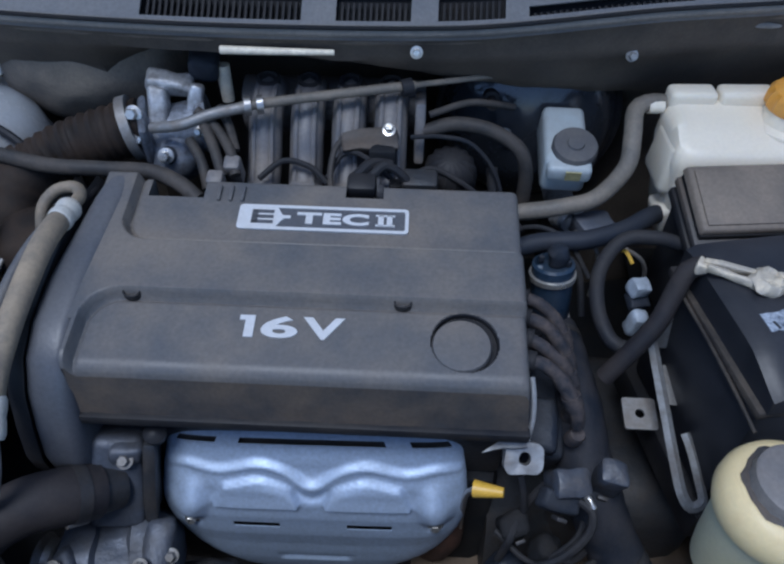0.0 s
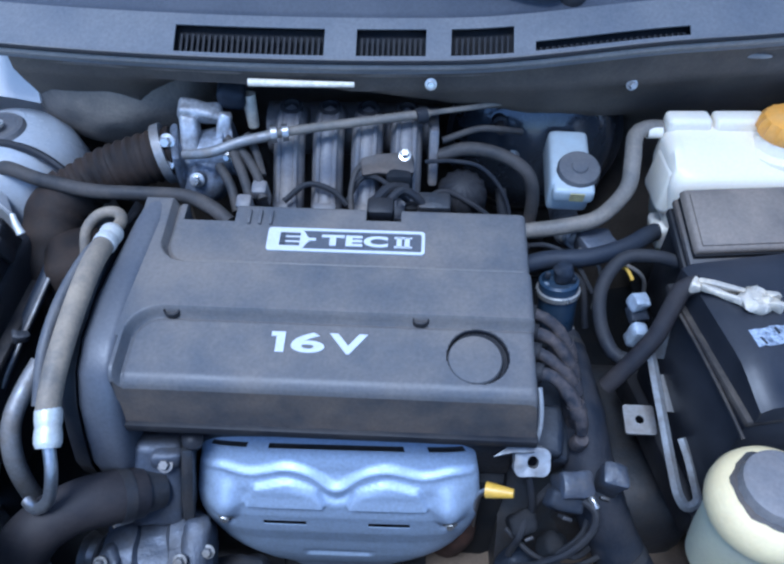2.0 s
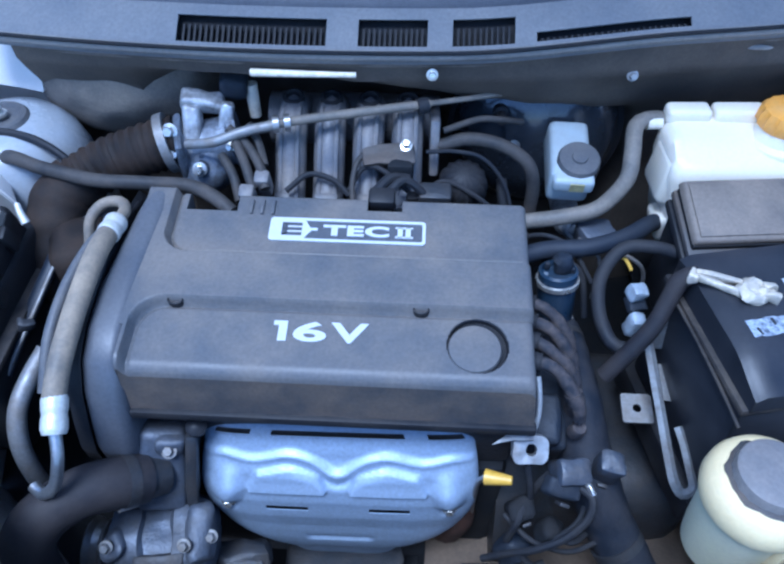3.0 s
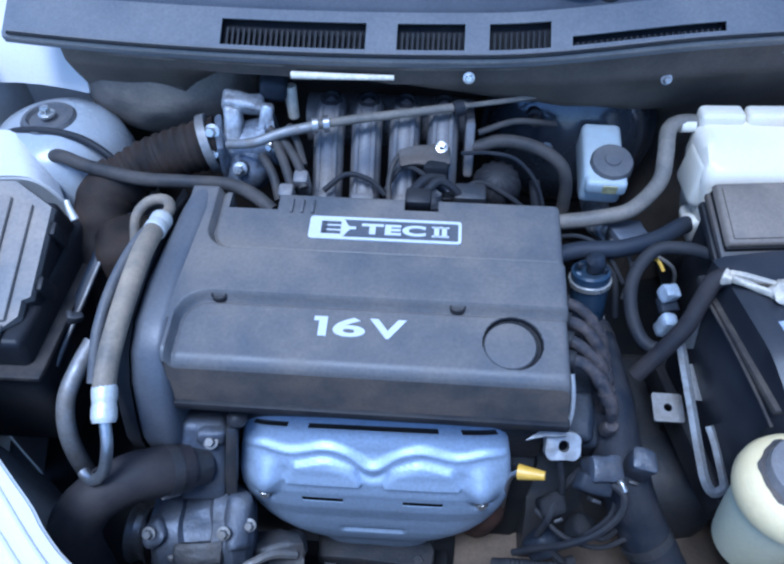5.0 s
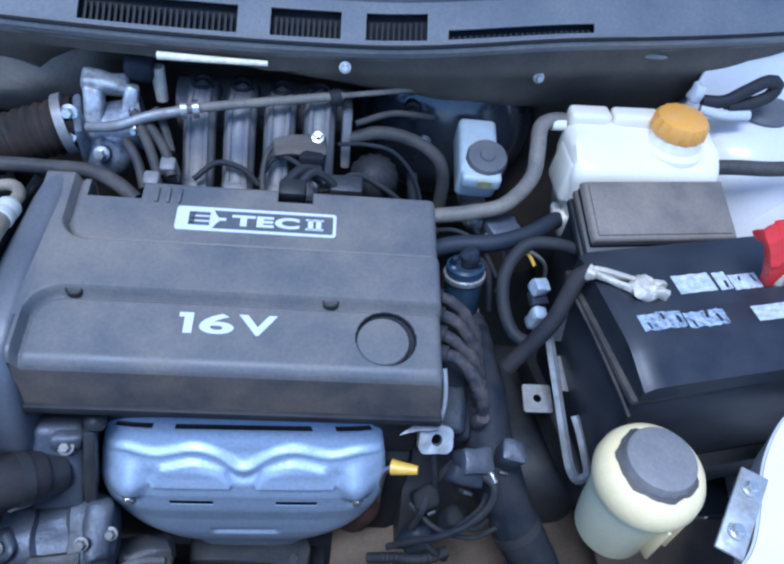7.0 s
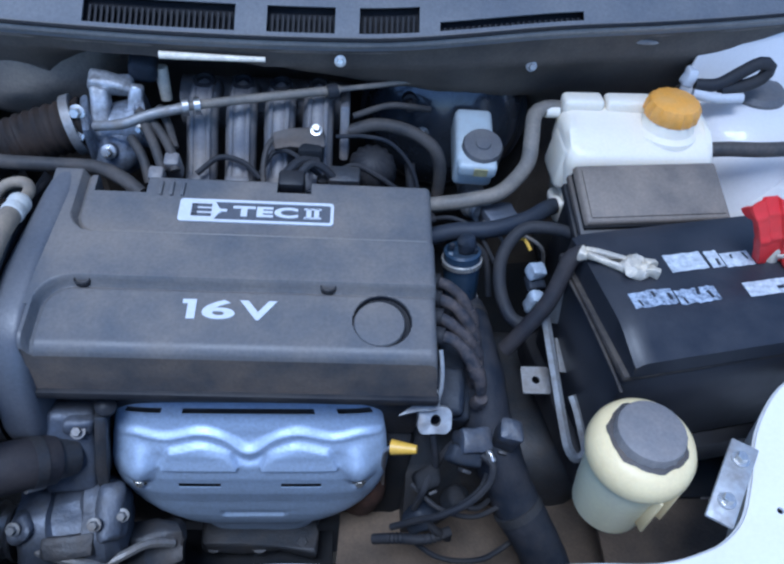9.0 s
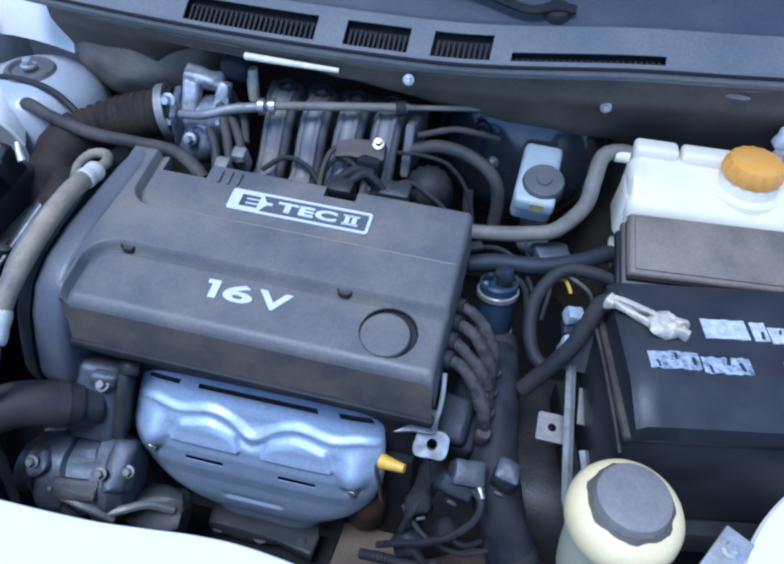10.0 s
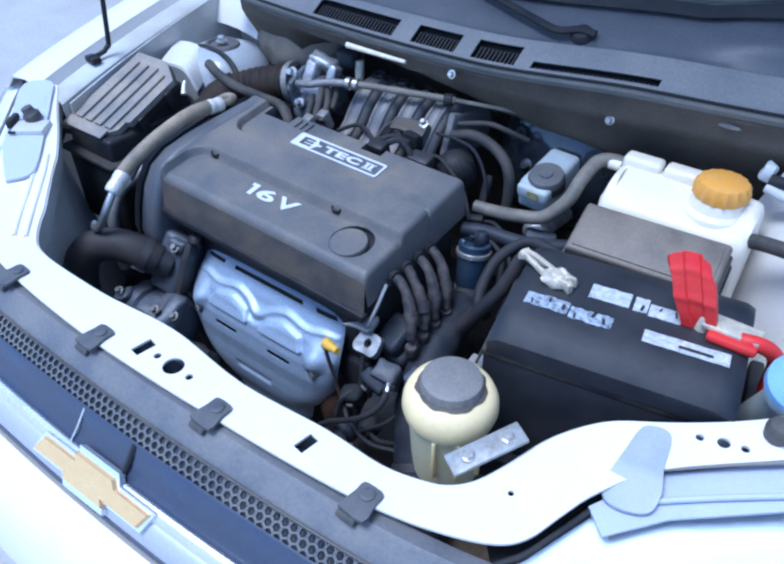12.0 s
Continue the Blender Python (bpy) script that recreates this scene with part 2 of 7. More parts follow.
M_LENS_BACK = material("headlight_reflector", (0.56, 0.62, 0.72), 0.35, metal=0.2, bump=0.0, vary=0.03)


def ground_material():
    m = material("pale_concrete", (0.43, 0.42, 0.41), 0.9, dust=(0.35, 0.335, 0.31), dust_amount=0.8, scale=2.5, grain=70, bump=0.3)
    return m


def glass_material(name, tint):
    m = bpy.data.materials.new(name)
    m.use_nodes = True
    b = m.node_tree.nodes["Principled BSDF"]
    b.inputs["Base Color"].default_value = (*tint, 1)
    b.inputs["Roughness"].default_value = 0.04
    b.inputs["Transmission Weight"].default_value = 1.0
    b.inputs["IOR"].default_value = 1.45
    return m


M_GROUND = ground_material()
M_GLASS = glass_material("windshield_glass", (0.72, 0.80, 0.82))
M_LENS = glass_material("headlight_lens", (0.93, 0.96, 0.98))


# ---- mesh helpers ----
def thing(name, label, category, at=(0, 0, 0), group="", kind=""):
    ob = new(name)
    ob.empty_display_size = 0.02
    ob.matrix_basis = Matrix.Translation(at)
    return tagged(ob, label, category, group, kind)


def part(name, bm, mat, parent=None, label="", sharp=38):
    me = bpy.data.meshes.new(name)
    bmesh.ops.recalc_face_normals(bm, faces=bm.faces)
    bm.to_mesh(me)
    bm.free()
    me.materials.append(mat)
    if len(me.polygons):
        me.shade_smooth()
        me.set_sharp_from_angle(angle=radians(sharp))
    ob = new(name, me)
    if parent is not None:
        ob.parent = parent
        ob.matrix_parent_inverse = parent.matrix_basis.inverted() if parent.parent is None else Matrix.Identity(4)
    if label:
        ob["label"] = label
    return ob


def join(bm, other, m=None):
    """Adds the faces of other, moved by m, to bm."""
    vs = [bm.verts.new((m @ v.co) if m is not None else v.co) for v in other.verts]
    other.verts.index_update()
    for f in other.faces:
        try:
            bm.faces.new([vs[v.index] for v in f.verts])
        except ValueError:
            pass
    other.free()
    return bm


def moved(bm, m):
    bmesh.ops.transform(bm, matrix=m, verts=bm.verts)
    return bm


def box(sx, sy, sz, bevel=0.004, seg=2, taper=1.0, m=None):
    """A box standing on z = 0, centred in x and y, its top scaled by taper."""
    bm = bmesh.new()
    bmesh.ops.create_cube(bm, size=1)
    for v in bm.verts:
        k = taper if v.co.z > 0 else 1.0
        v.co = Vector((v.co.x * sx * k, v.co.y * sy * k, (v.co.z + 0.5) * sz))
    if bevel:
        bmesh.ops.bevel(bm, geom=list(bm.edges), offset=bevel, segments=seg, profile=0.5, affect='EDGES')
    return moved(bm, m) if m is not None else bm


def lathe(profile, n=28, m=None, wob=None):
    """A turned solid about z from (radius, height) pairs; wob(angle, i) scales the radius."""
    bm = bmesh.new()
    rings = []
    for i, (r, z) in enumerate(profile):
        ring = []
        for k in range(n):
            a = 2 * math.pi * k / n
            rr = r * (wob(a, i) if wob else 1)
            ring.append(bm.verts.new((rr * math.cos(a), rr * math.sin(a), z)))
        rings.append(ring)
    for a, b in zip(rings, rings[1:]):
        for k in range(n):
            bm.faces.new((a[k], a[(k + 1) % n], b[(k + 1) % n], b[k]))
    bm.faces.new(list(reversed(rings[0])))
    bm.faces.new(rings[-1])
    return moved(bm, m) if m is not None else bm


def smooth_path(pts, step=0.006):
    """A rounded line through the points."""
    p = [Vector(q) for q in pts]
    p = [p[0] * 2 - p[1]] + p + [p[-1] * 2 - p[-2]]
    out = []
    for i in range(1, len(p) - 2):
        a, b, c, d = p[i - 1:i + 3]
        n = max(2, int((c - b).length / step))
        for k in range(n):
            t = k / n
            out.append(0.5 * ((2 * b) + (c - a) * t + (2 * a - 5 * b + 4 * c - d) * t * t + (3 * b - a - 3 * c + d) * t ** 3))
    out.append(p[-2].copy())
    return out


def tube(pts, r, n=12, step=0.006, rfun=None, flat=1.0):
    """A tube along a rounded line; rfun(s, length) scales the radius."""
    path = smooth_path(pts, step)
    bm = bmesh.new()
    t0 = (path[1] - path[0]).normalized()
    up = Vector((0, 0, 1)) if abs(t0.z) < 0.9 else Vector((0, 1, 0))
    side = t0.cross(up).normalized()
    rings, s = [], 0.0
    total = sum((b - a).length for a, b in zip(path, path[1:]))
    for i, p in enumerate(path):
        t = (path[min(i + 1, len(path) - 1)] - path[max(i - 1, 0)]).normalized()
        side = (side - t * side.dot(t)).normalized()
        up = side.cross(t)
        if i:
            s += (p - path[i - 1]).length
        rr = r * (rfun(s, total) if rfun else 1)
        rings.append([bm.verts.new(p + side * math.cos(2 * math.pi * k / n) * rr + up * math.sin(2 * math.pi * k / n) * rr * flat) for k in range(n)])
    for a, b in zip(rings, rings[1:]):
        for k in range(n):
            bm.faces.new((a[k], a[(k + 1) % n], b[(k + 1) % n], b[k]))
    bm.faces.new(list(reversed(rings[0])))
    bm.faces.new(rings[-1])
    return bm


def ribbed(pitch, depth):
    return lambda s, total: 1 + depth * math.sin(2 * math.pi * s / pitch)


def grid(fn, us, vs, keep=None):
    """A sheet of fn(u, v) over the lists us and vs."""
    bm = bmesh.new()
    v = [[bm.verts.new(fn(a, b)) for b in vs] for a in us]
    for i in range(len(us) - 1):
        for j in range(len(vs) - 1):
            if keep is None or keep((us[i] + us[i + 1]) / 2, (vs[j] + vs[j + 1]) / 2):
                bm.faces.new((v[i][j], v[i + 1][j], v[i + 1][j + 1], v[i][j + 1]))
    loose = [q for q in bm.verts if not q.link_faces]
    bmesh.ops.delete(bm, geom=loose, context='VERTS')
    return bm


def thicken(bm, d):
    """Gives a sheet a thickness d against its normals."""
    bmesh.ops.recalc_face_normals(bm, faces=bm.faces)
    bmesh.ops.solidify(bm, geom=list(bm.faces), thickness=d)
    return bm


def span(a, b, n):
    return [a + (b - a) * i / n for i in range(n + 1)]


def outline_plate(outer, holes, thick, zfun, bevel=0.0):
    """A plate with through holes from outlines in x and y; zfun gives its upper side."""
    bm = bmesh.new()
    edges = []
    for loop in [outer] + holes:
        vs = [bm.verts.new((x, y, 0)) for x, y in loop]
        edges += [bm.edges.new((vs[i], vs[(i + 1) % len(vs)])) for i in range(len(vs))]
    bmesh.ops.triangle_fill(bm, use_beauty=True, use_dissolve=False, edges=edges, normal=(0, 0, 1))
    for f in bm.faces:
        if f.normal.z < 0:
            f.normal_flip()
    bmesh.ops.subdivide_edges(bm, edges=[e for e in bm.edges if e.calc_length() > 0.08], cuts=1)
    bmesh.ops.triangulate(bm, faces=bm.faces)
    r = bmesh.ops.extrude_face_region(bm, geom=list(bm.faces))
    low = {q for q in r["geom"] if isinstance(q, bmesh.types.BMVert)}
    for v in bm.verts:
        v.co.z = zfun(v.co.x, v.co.y) - (thick if v in low else 0)
    return bm


def smooth_line(pts, n=4):
    """A rounded line through the points."""
    out = []
    for i in range(len(pts) - 1):
        p0, p1, p2, p3 = (Vector(pts[max(0, min(len(pts) - 1, k))]) for k in (i - 1, i, i + 1, i + 2))
        for k in range(n):
            t = k / n
            out.append(tuple(0.5 * (2 * p1 + (p2 - p0) * t + (2 * p0 - 5 * p1 + 4 * p2 - p3) * t * t + (3 * p1 - p0 - 3 * p2 + p3) * t ** 3)))
    return out + [tuple(pts[-1])]


def rough(bm, amp, freq, seed=0.0):
    """Worn, uneven faces on a boxy form."""
    bmesh.ops.subdivide_edges(bm, edges=[e for e in bm.edges if e.calc_length() > 0.009], cuts=2, use_grid_fill=True)
    for v in bm.verts:
        v.co += amp * noise.noise_vector(v.co * freq + Vector((seed, 0, seed)))
    return bm


def circle(x, y, r, n=16):
    return [(x + r * math.cos(2 * math.pi * k / n), y + r * math.sin(2 * math.pi * k / n)) for k in range(n)]


def slot(x, y, w, h, a=0.0):
    c, s = math.cos(radians(a)), math.sin(radians(a))
    return [(x + c * u - s * v, y + s * u + c * v) for u, v in ((-w / 2, -h / 2), (w / 2, -h / 2), (w / 2, h / 2), (-w / 2, h / 2))]


def bolt(name, at, r, h, mat, parent, m=None):
    """A hexagon-headed bolt with its washer."""
    bm = lathe([(r * 1.5, 0), (r * 1.5, h * 0.25), (r * 1.05, h * 0.3)], 16)
    join(bm, lathe([(r, h * 0.25), (r, h * 0.85), (r * 0.85, h)], 6))
    return part(name, moved(bm, Matrix.Translation(at) @ (m or Matrix.Identity(4))), mat, parent)


def lettering(text, size, depth, bold=0.0, widen=1.0):
    """Raised letters as a bmesh, centred, lying in the xy plane."""
    cu = bpy.data.curves.new("letters", 'FONT')
    cu.body, cu.size, cu.extrude, cu.offset = text, size, depth, bold
    cu.align_x, cu.align_y, cu.space_character = 'CENTER', 'CENTER', 1.08
    cu.resolution_u = 4
    ob = bpy.data.objects.new("letters", cu)
    scene.collection.objects.link(ob)
    bpy.context.view_layer.update()
    me = bpy.data.meshes.new_from_object(ob.evaluated_get(bpy.context.evaluated_depsgraph_get()))
    bm = bmesh.new()
    bm.from_mesh(me)
    bpy.data.objects.remove(ob)
    bpy.data.curves.remove(cu)
    bpy.data.meshes.remove(me)
    for v in bm.verts:
        v.co.x *= widen
    return bm


def sized(bm, w, h):
    """Scale flat letters to a width and a height."""
    xs, ys = [v.co.x for v in bm.verts], [v.co.y for v in bm.verts]
    cx, cy, kx, ky = (max(xs) + min(xs)) / 2, (max(ys) + min(ys)) / 2, w / (max(xs) - min(xs)), h / (max(ys) - min(ys))
    for v in bm.verts:
        v.co.x, v.co.y = (v.co.x - cx) * kx, (v.co.y - cy) * ky
    return bm


def sst(a, b, x):
    t = max(0.0, min(1.0, (x - a) / (b - a)))
    return t * t * (3 - 2 * t)


# ---- structure: ground ----
bm = bmesh.new()
bmesh.ops.create_grid(bm, x_segments=60, y_segments=60, size=150)
for v in bm.verts:
    v.co.z = 0.01 * noise.noise(v.co * 0.4)
ground = part("ground", bm, M_GROUND)
tagged(ground, "pale sunlit concrete ground around the car", "ground", kind="structure")
bm = grid(lambda x, y: Vector((x, y, 0.03 + 0.015 * noise.noise(Vector((x * 5, y * 5, 0))))), span(-0.66, 0.66, 30), span(-0.42, 0.9, 36))
earth = part("earth_patch", bm, M_EARTH)
tagged(earth, "dry brown earth lying under the engine bay", "earth", kind="structure")


# ---- car body ----
def lip_y(x):
    return 0.263 + 0.06 * x + 0.22 * x * x


def lip_z(x):
    return 0.957 - 0.02 * (x - 0.02) ** 2 + 0.016 * sst(0.02, 0.30, x)


def slam_z(x, y):
    return 0.787 + 0.10 * max(0.0, abs(x - 0.02) - 0.33) + 0.12 * max(0.0, y + 0.25)


car_body = thing("car_body", "white car body with its bonnet open, showing the engine bay", "car body", (0, 0.3, 0))

rear_edge = [(0.60, -0.008), (0.55, -0.048), (0.50, -0.080), (0.458, -0.103), (0.436, -0.122), (0.417, -0.147), (0.405, -0.170), (0.393, -0.202), (0.378, -0.232),
             (0.360, -0.250), (0.336, -0.262), (0.291, -0.273), (0.218, -0.274), (0.106, -0.284), (0.0, -0.276), (-0.05, -0.277), (-0.10, -0.283), (-0.15, -0.288),
             (-0.247, -0.290), (-0.295, -0.285), (-0.322, -0.272), (-0.349, -0.250), (-0.366, -0.232), (-0.396, -0.206), (-0.432, -0.174), (-0.460, -0.148), (-0.51, -0.112), (-0.56, -0.080), (-0.62, -0.036)]
front_edge = [(-0.68, -0.05), (-0.61, -0.120), (-0.545, -0.185), (-0.48, -0.242), (-0.42, -0.288), (-0.37, -0.316), (-0.33, -0.330), (-0.27, -0.338), (-0.19, -0.343), (-0.08, -0.345), (0.02, -0.341),
              (0.097, -0.336), (0.20, -0.328), (0.29, -0.318), (0.34, -0.308), (0.389, -0.295), (0.425, -0.280), (0.445, -0.260), (0.460, -0.220), (0.475, -0.185), (0.511, -0.135), (0.598, -0.068), (0.66, -0.02)]
rear_edge, front_edge = smooth_line(rear_edge), smooth_line(front_edge)
holes = [slot(-0.024, -0.315, 0.014, 0.025, -8), circle(0.0, -0.314, 0.0045), circle(0.027, -0.313, 0.0125, 20), circle(0.054, -0.313, 0.0045),
         slot(0.217, -0.299, 0.013, 0.022, -8), circle(0.526, -0.084, 0.004), circle(0.546, -0.079, 0.006), circle(0.564, -0.076, 0.004), circle(0.41, -0.228, 0.003)]
panel = part("radiator_panel", outline_plate(rear_edge + front_edge, holes, 0.003, slam_z), M_WHITE, car_body, "glossy white upper panel with latch holes")
# turned-down rear flange of the panel
bm = bmesh.new()
for dz0, dz1, off in ((-0.002, -0.045, 0.0),):
    top = [bm.verts.new((x, y - 0.001, slam_z(x, y) + dz0)) for x, y in rear_edge]
    low = [bm.verts.new((x, y - 0.008, slam_z(x, y) + dz1)) for x, y in rear_edge]
    for i in range(len(top) - 1):
        bm.faces.new((top[i], top[i + 1], low[i + 1], low[i]))
part("panel_flange", thicken(bm, 0.003), M_INNER, car_body, "dusty turned-down edge")


def fender(side):
    """The wing: rail beside the bay, gutter, top, and outer skin, from nose to windshield."""
    def at(u, v):
        # u: 0 at the nose, 1 at the windshield; v: across, from the bay outwards
        y = -0.06 + 0.66 * u
        inner = 0.572 + 0.085 * (1 - (1 - u) ** 2) if side < 0 else 0.575 + 0.09 * (1 - (1 - u) ** 2)
        zt = 0.835 + 0.10 * u ** 0.9
        prof = [(0.0, -0.30), (0.0, -0.035), (0.004, -0.006), (0.012, 0.0), (0.045, 0.002), (0.050, -0.026), (0.070, -0.028), (0.080, 0.006), (0.115, 0.012),
                (0.16, 0.004), (0.20, -0.03), (0.225, -0.10), (0.23, -0.45)]
        k = int(v)
        dx, dz = prof[k]
        return Vector((side * (inner + dx), y, zt + dz))
    part("wing_rail", thicken(grid(at, span(0, 1, 16), list(range(7))), 0.003), M_INNER, car_body, "greyer white rail and gutter along the bay")
    return part("fender", thicken(grid(at, span(0, 1, 16), list(range(6, 13))), 0.003), M_WHITE, car_body, "white front wing")


fender(-1)
fender(1)


def inner_wall(side):
    def at(u, v):
        y = -0.05 + 0.55 * u
        x = 0.574 + 0.083 * (1 - (1 - u) ** 2) if side < 0 else 0.577 + 0.088 * (1 - (1 - u) ** 2)
        lean = 0.10 * sst(0.06, 0.24, u) * sst(0.02, 0.36, v) if side > 0 else 0.0
        return Vector((side * (x - 0.004 - 0.02 * v - lean), y, 0.83 + 0.09 * u - 0.42 * v))
    # The left inner wing takes the greyer paint, the right one the white.
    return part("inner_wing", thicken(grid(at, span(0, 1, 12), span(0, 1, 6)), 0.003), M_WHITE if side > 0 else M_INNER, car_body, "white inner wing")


inner_wall(-1)
inner_wall(1)


def strut_tower(x, y, z, k, mat, plain=False):
    """A domed suspension tower; k scales its width."""
    bm = lathe([(0.15 * k, -0.30), (0.135 * k, -0.12), (0.125 * k, -0.065), (0.112 * k, -0.032), (0.09 * k, -0.012), (0.06 * k, -0.002), (0.045 * k, 0.0), (0.040 * k, -0.006), (0.02 * k, -0.006)], 40, Matrix.Translation((x, y, z)))
    t = part("strut_tower", bm, mat, car_body, "white domed suspension tower", sharp=60)
    if plain:
        part("tower_cap", lathe([(0.040, -0.008), (0.041, 0.004), (0.036, 0.010), (0.020, 0.013), (0.004, 0.0135)], 32, Matrix.Translation((x, y, z))), M_CAPDIM, t, "round dusty grey cap")
        return
    part("tower_cap", lathe([(0.034, -0.006), (0.035, 0.001), (0.032, 0.005), (0.027, 0.006), (0.024, 0.001), (0.012, 0.001)], 32, Matrix.Translation((x, y, z))), M_CAPDIM, t, "dusty grey rubber ring")
    bolt("centre_nut", (x, y, z + 0.006), 0.007, 0.012, M_CLAMP, t)


# The left tower's shade is in its colour; the right one stays plain white.
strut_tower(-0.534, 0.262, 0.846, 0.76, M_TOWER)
strut_tower(0.566, 0.338, 0.866, 0.9, M_WHITE, True)
# inner wall closing the bay below the corner of the panel
CORNER = [(-0.575, -0.080), (-0.54, -0.106), (-0.49, -0.139), (-0.445, -0.176), (-0.405, -0.216), (-0.375, -0.25)]
bm = grid(lambda k, v: Vector((CORNER[int(k)][0] - 0.014 + 0.05 * v, CORNER[int(k)][1] - 0.016 + 0.04 * v, slam_z(*CORNER[int(k)]) - 0.035 - 0.34 * v)), list(range(6)), span(0, 1, 5))
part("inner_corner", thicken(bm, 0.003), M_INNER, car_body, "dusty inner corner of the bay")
# white apron between the air filter and the tower
bm = grid(lambda u, v: Vector((-0.482 - 0.055 * v - 0.10 * u, 0.150 + 0.085 * v, 0.840 - 0.004 * u + 0.005 * math.sin(3 * u) + 0.003 * v - 0.034 * (1 - min(1.0, u * 2.2)) ** 3)), span(0, 1, 20), span(0, 1, 6))
part("tower_apron", thicken(bm, 0.003), M_WHITE, car_body, "white pressed apron beside the tower")
part("apron_edge", thicken(grid(lambda u, v: Vector((-0.482 - 0.10 * u, 0.149 + 0.004 * v, 0.838 - 0.004 * u + 0.005 * math.sin(3 * u) - 0.034 * (1 - min(1.0, u * 2.2)) ** 3 - 0.05 * v)), span(0, 1, 20), [0, 1]), 0.003), M_INNER, car_body)

# lamp bracket on the white corner of the panel
br = part("lamp_bracket", box(0.052, 0.040, 0.012, 0.003, m=pose(-0.540, -0.138, 0.822, 0, 0, 38)), M_INNER, car_body, "dusty lamp bracket")
part("bulb_socket", lathe([(0.014, 0), (0.014, 0.010), (0.010, 0.014), (0.009, 0.022), (0.004, 0.023)], 18, pose(-0.555, -0.122, 0.834, 15, -10)), M_DARKCAP, br, "dark round socket")
part("latch", box(0.010, 0.034, 0.016, 0.003, m=pose(-0.574, -0.148, 0.826, 0, 0, 38)), M_BLACK, br)

lens_top = outline_plate(smooth_line([(-0.455, -0.236), (-0.440, -0.205), (-0.462, -0.176), (-0.520, -0.126), (-0.585, -0.072), (-0.63, -0.040), (-0.66, -0.075), (-0.60, -0.135), (-0.53, -0.195), (-0.455, -0.236)], 3)[:-1], [], 0.004, lambda x, y: slam_z(x, y) + 0.006)
part("lamp_housing", lens_top, M_LUG, car_body, "frosted blue-grey lamp housing")
part("bracket_slot", box(0.012, 0.050, 0.004, 0.001, m=pose(-0.560, -0.150, slam_z(-0.56, -0.15) + 0.005, 0, 0, 40)), M_RUBBER, car_body, "dark slot beside the bracket")
for off in (0.014, 0.030):
    part("panel_bead", tube([(x - off * 0.8, y - off * 0.6, slam_z(x - off * 0.8, y - off * 0.6) + 0.0005) for x, y in ((-0.318, -0.275), (-0.345, -0.252), (-0.385, -0.214), (-0.425, -0.176), (-0.455, -0.150))], 0.0032, 8), M_WHITE, car_body, "pressed ridge along the panel edge")

# rear corner panels between tower, wing and windshield
for sx, xa, xb in ((-1, -0.503, -0.72), (1, 0.478, 0.74)):
    def at(u, v):
        x = xa + (xb - xa) * u
        prof = [(0.315, 0.62), (0.316, 0.82), (0.318, 0.89), (0.322, 0.925), (0.335, 0.935), (0.43, 0.94)]
        if sx > 0:
            prof[1:5] = [(0.318, 0.82), (0.326, 0.862), (0.352, 0.922), (0.368, 0.938)]
        if sx < 0:
            prof = [(0.385, 0.62), (0.385, 0.836), (0.324, 0.846), (0.350, 0.910), (0.362, 0.920), (0.43, 0.93)]
        y, z = prof[int(v)]
        if sx > 0:
            x += 0.35 * (z - 0.93) * (1 - u) if z > 0.8 else 0.0
        return Vector((x, y + 0.02 * math.sin(u * 3), z))
    part("corner_panel", thicken(grid(at, span(0, 1, 6), list(range(6))), 0.003), M_WHITE, car_body)

# firewall with its bulges
def wall_at(x, v):
    prof = [(0.009, lip_z(x) - 0.009), (0.014, 0.915), (0.038, 0.875), (0.078, 0.80), (0.113, 0.70), (0.123, 0.40)]
    k = min(int(v), 4)
    t = v - k
    dy = prof[k][0] * (1 - t) + prof[k + 1][0] * t
    z = prof[k][1] * (1 - t) + prof[k + 1][1] * t
    edge = 0.92 - 0.07 * sst(-0.15, 0.22, x)
    recess = 0.10 * max(0.0, min(1.0, (edge - z) / 0.05)) * (1 - min(1.0, max(0.0, (x - 0.235) / 0.06))) * min(1.0, max(0.0, (x + 0.36) / 0.08))
    return Vector((x, lip_y(x) + dy + recess + 0.004 * noise.noise(Vector((x * 14, z * 14, 1))), z))


part("firewall", thicken(grid(wall_at, span(-0.50, 0.60, 56), span(0, 5, 30)), 0.006), M_FIREWALL, car_body, "dusty dark insulated firewall")
# soft rounded heater housing standing out of the firewall
bm = bmesh.new()
bmesh.ops.create_uvsphere(bm, u_segments=32, v_segments=20, radius=1)
moved(bm, Matrix.Translation((-0.405, 0.375, 0.85)) @ Matrix.Diagonal((0.125, 0.075, 0.085, 1)))
part("firewall_bulge", rough(bm, 0.006, 22), M_INSUL, car_body, "dark rounded heater housing")

# grille, bumper and emblem below the panel
front = thing("front_grille", "grey plastic grille with honeycomb mesh below the white panel", "grille", (0.02, -0.42, 0.6))


def nose_y(x):
    return -0.3425 + 0.035 * x + 0.12 * x * x + 0.5 * max(0.0, abs(x) - 0.3) ** 2


def strip_at(x, v):
    prof = [(0.012, 0.778), (-0.004, 0.781), (-0.009, 0.778), (-0.018, 0.770), (-0.029, 0.764), (-0.032, 0.760), (-0.031, 0.753)]
    dy, z = prof[int(v)]
    return Vector((x, nose_y(x) + dy, z - 0.03 * x * x))


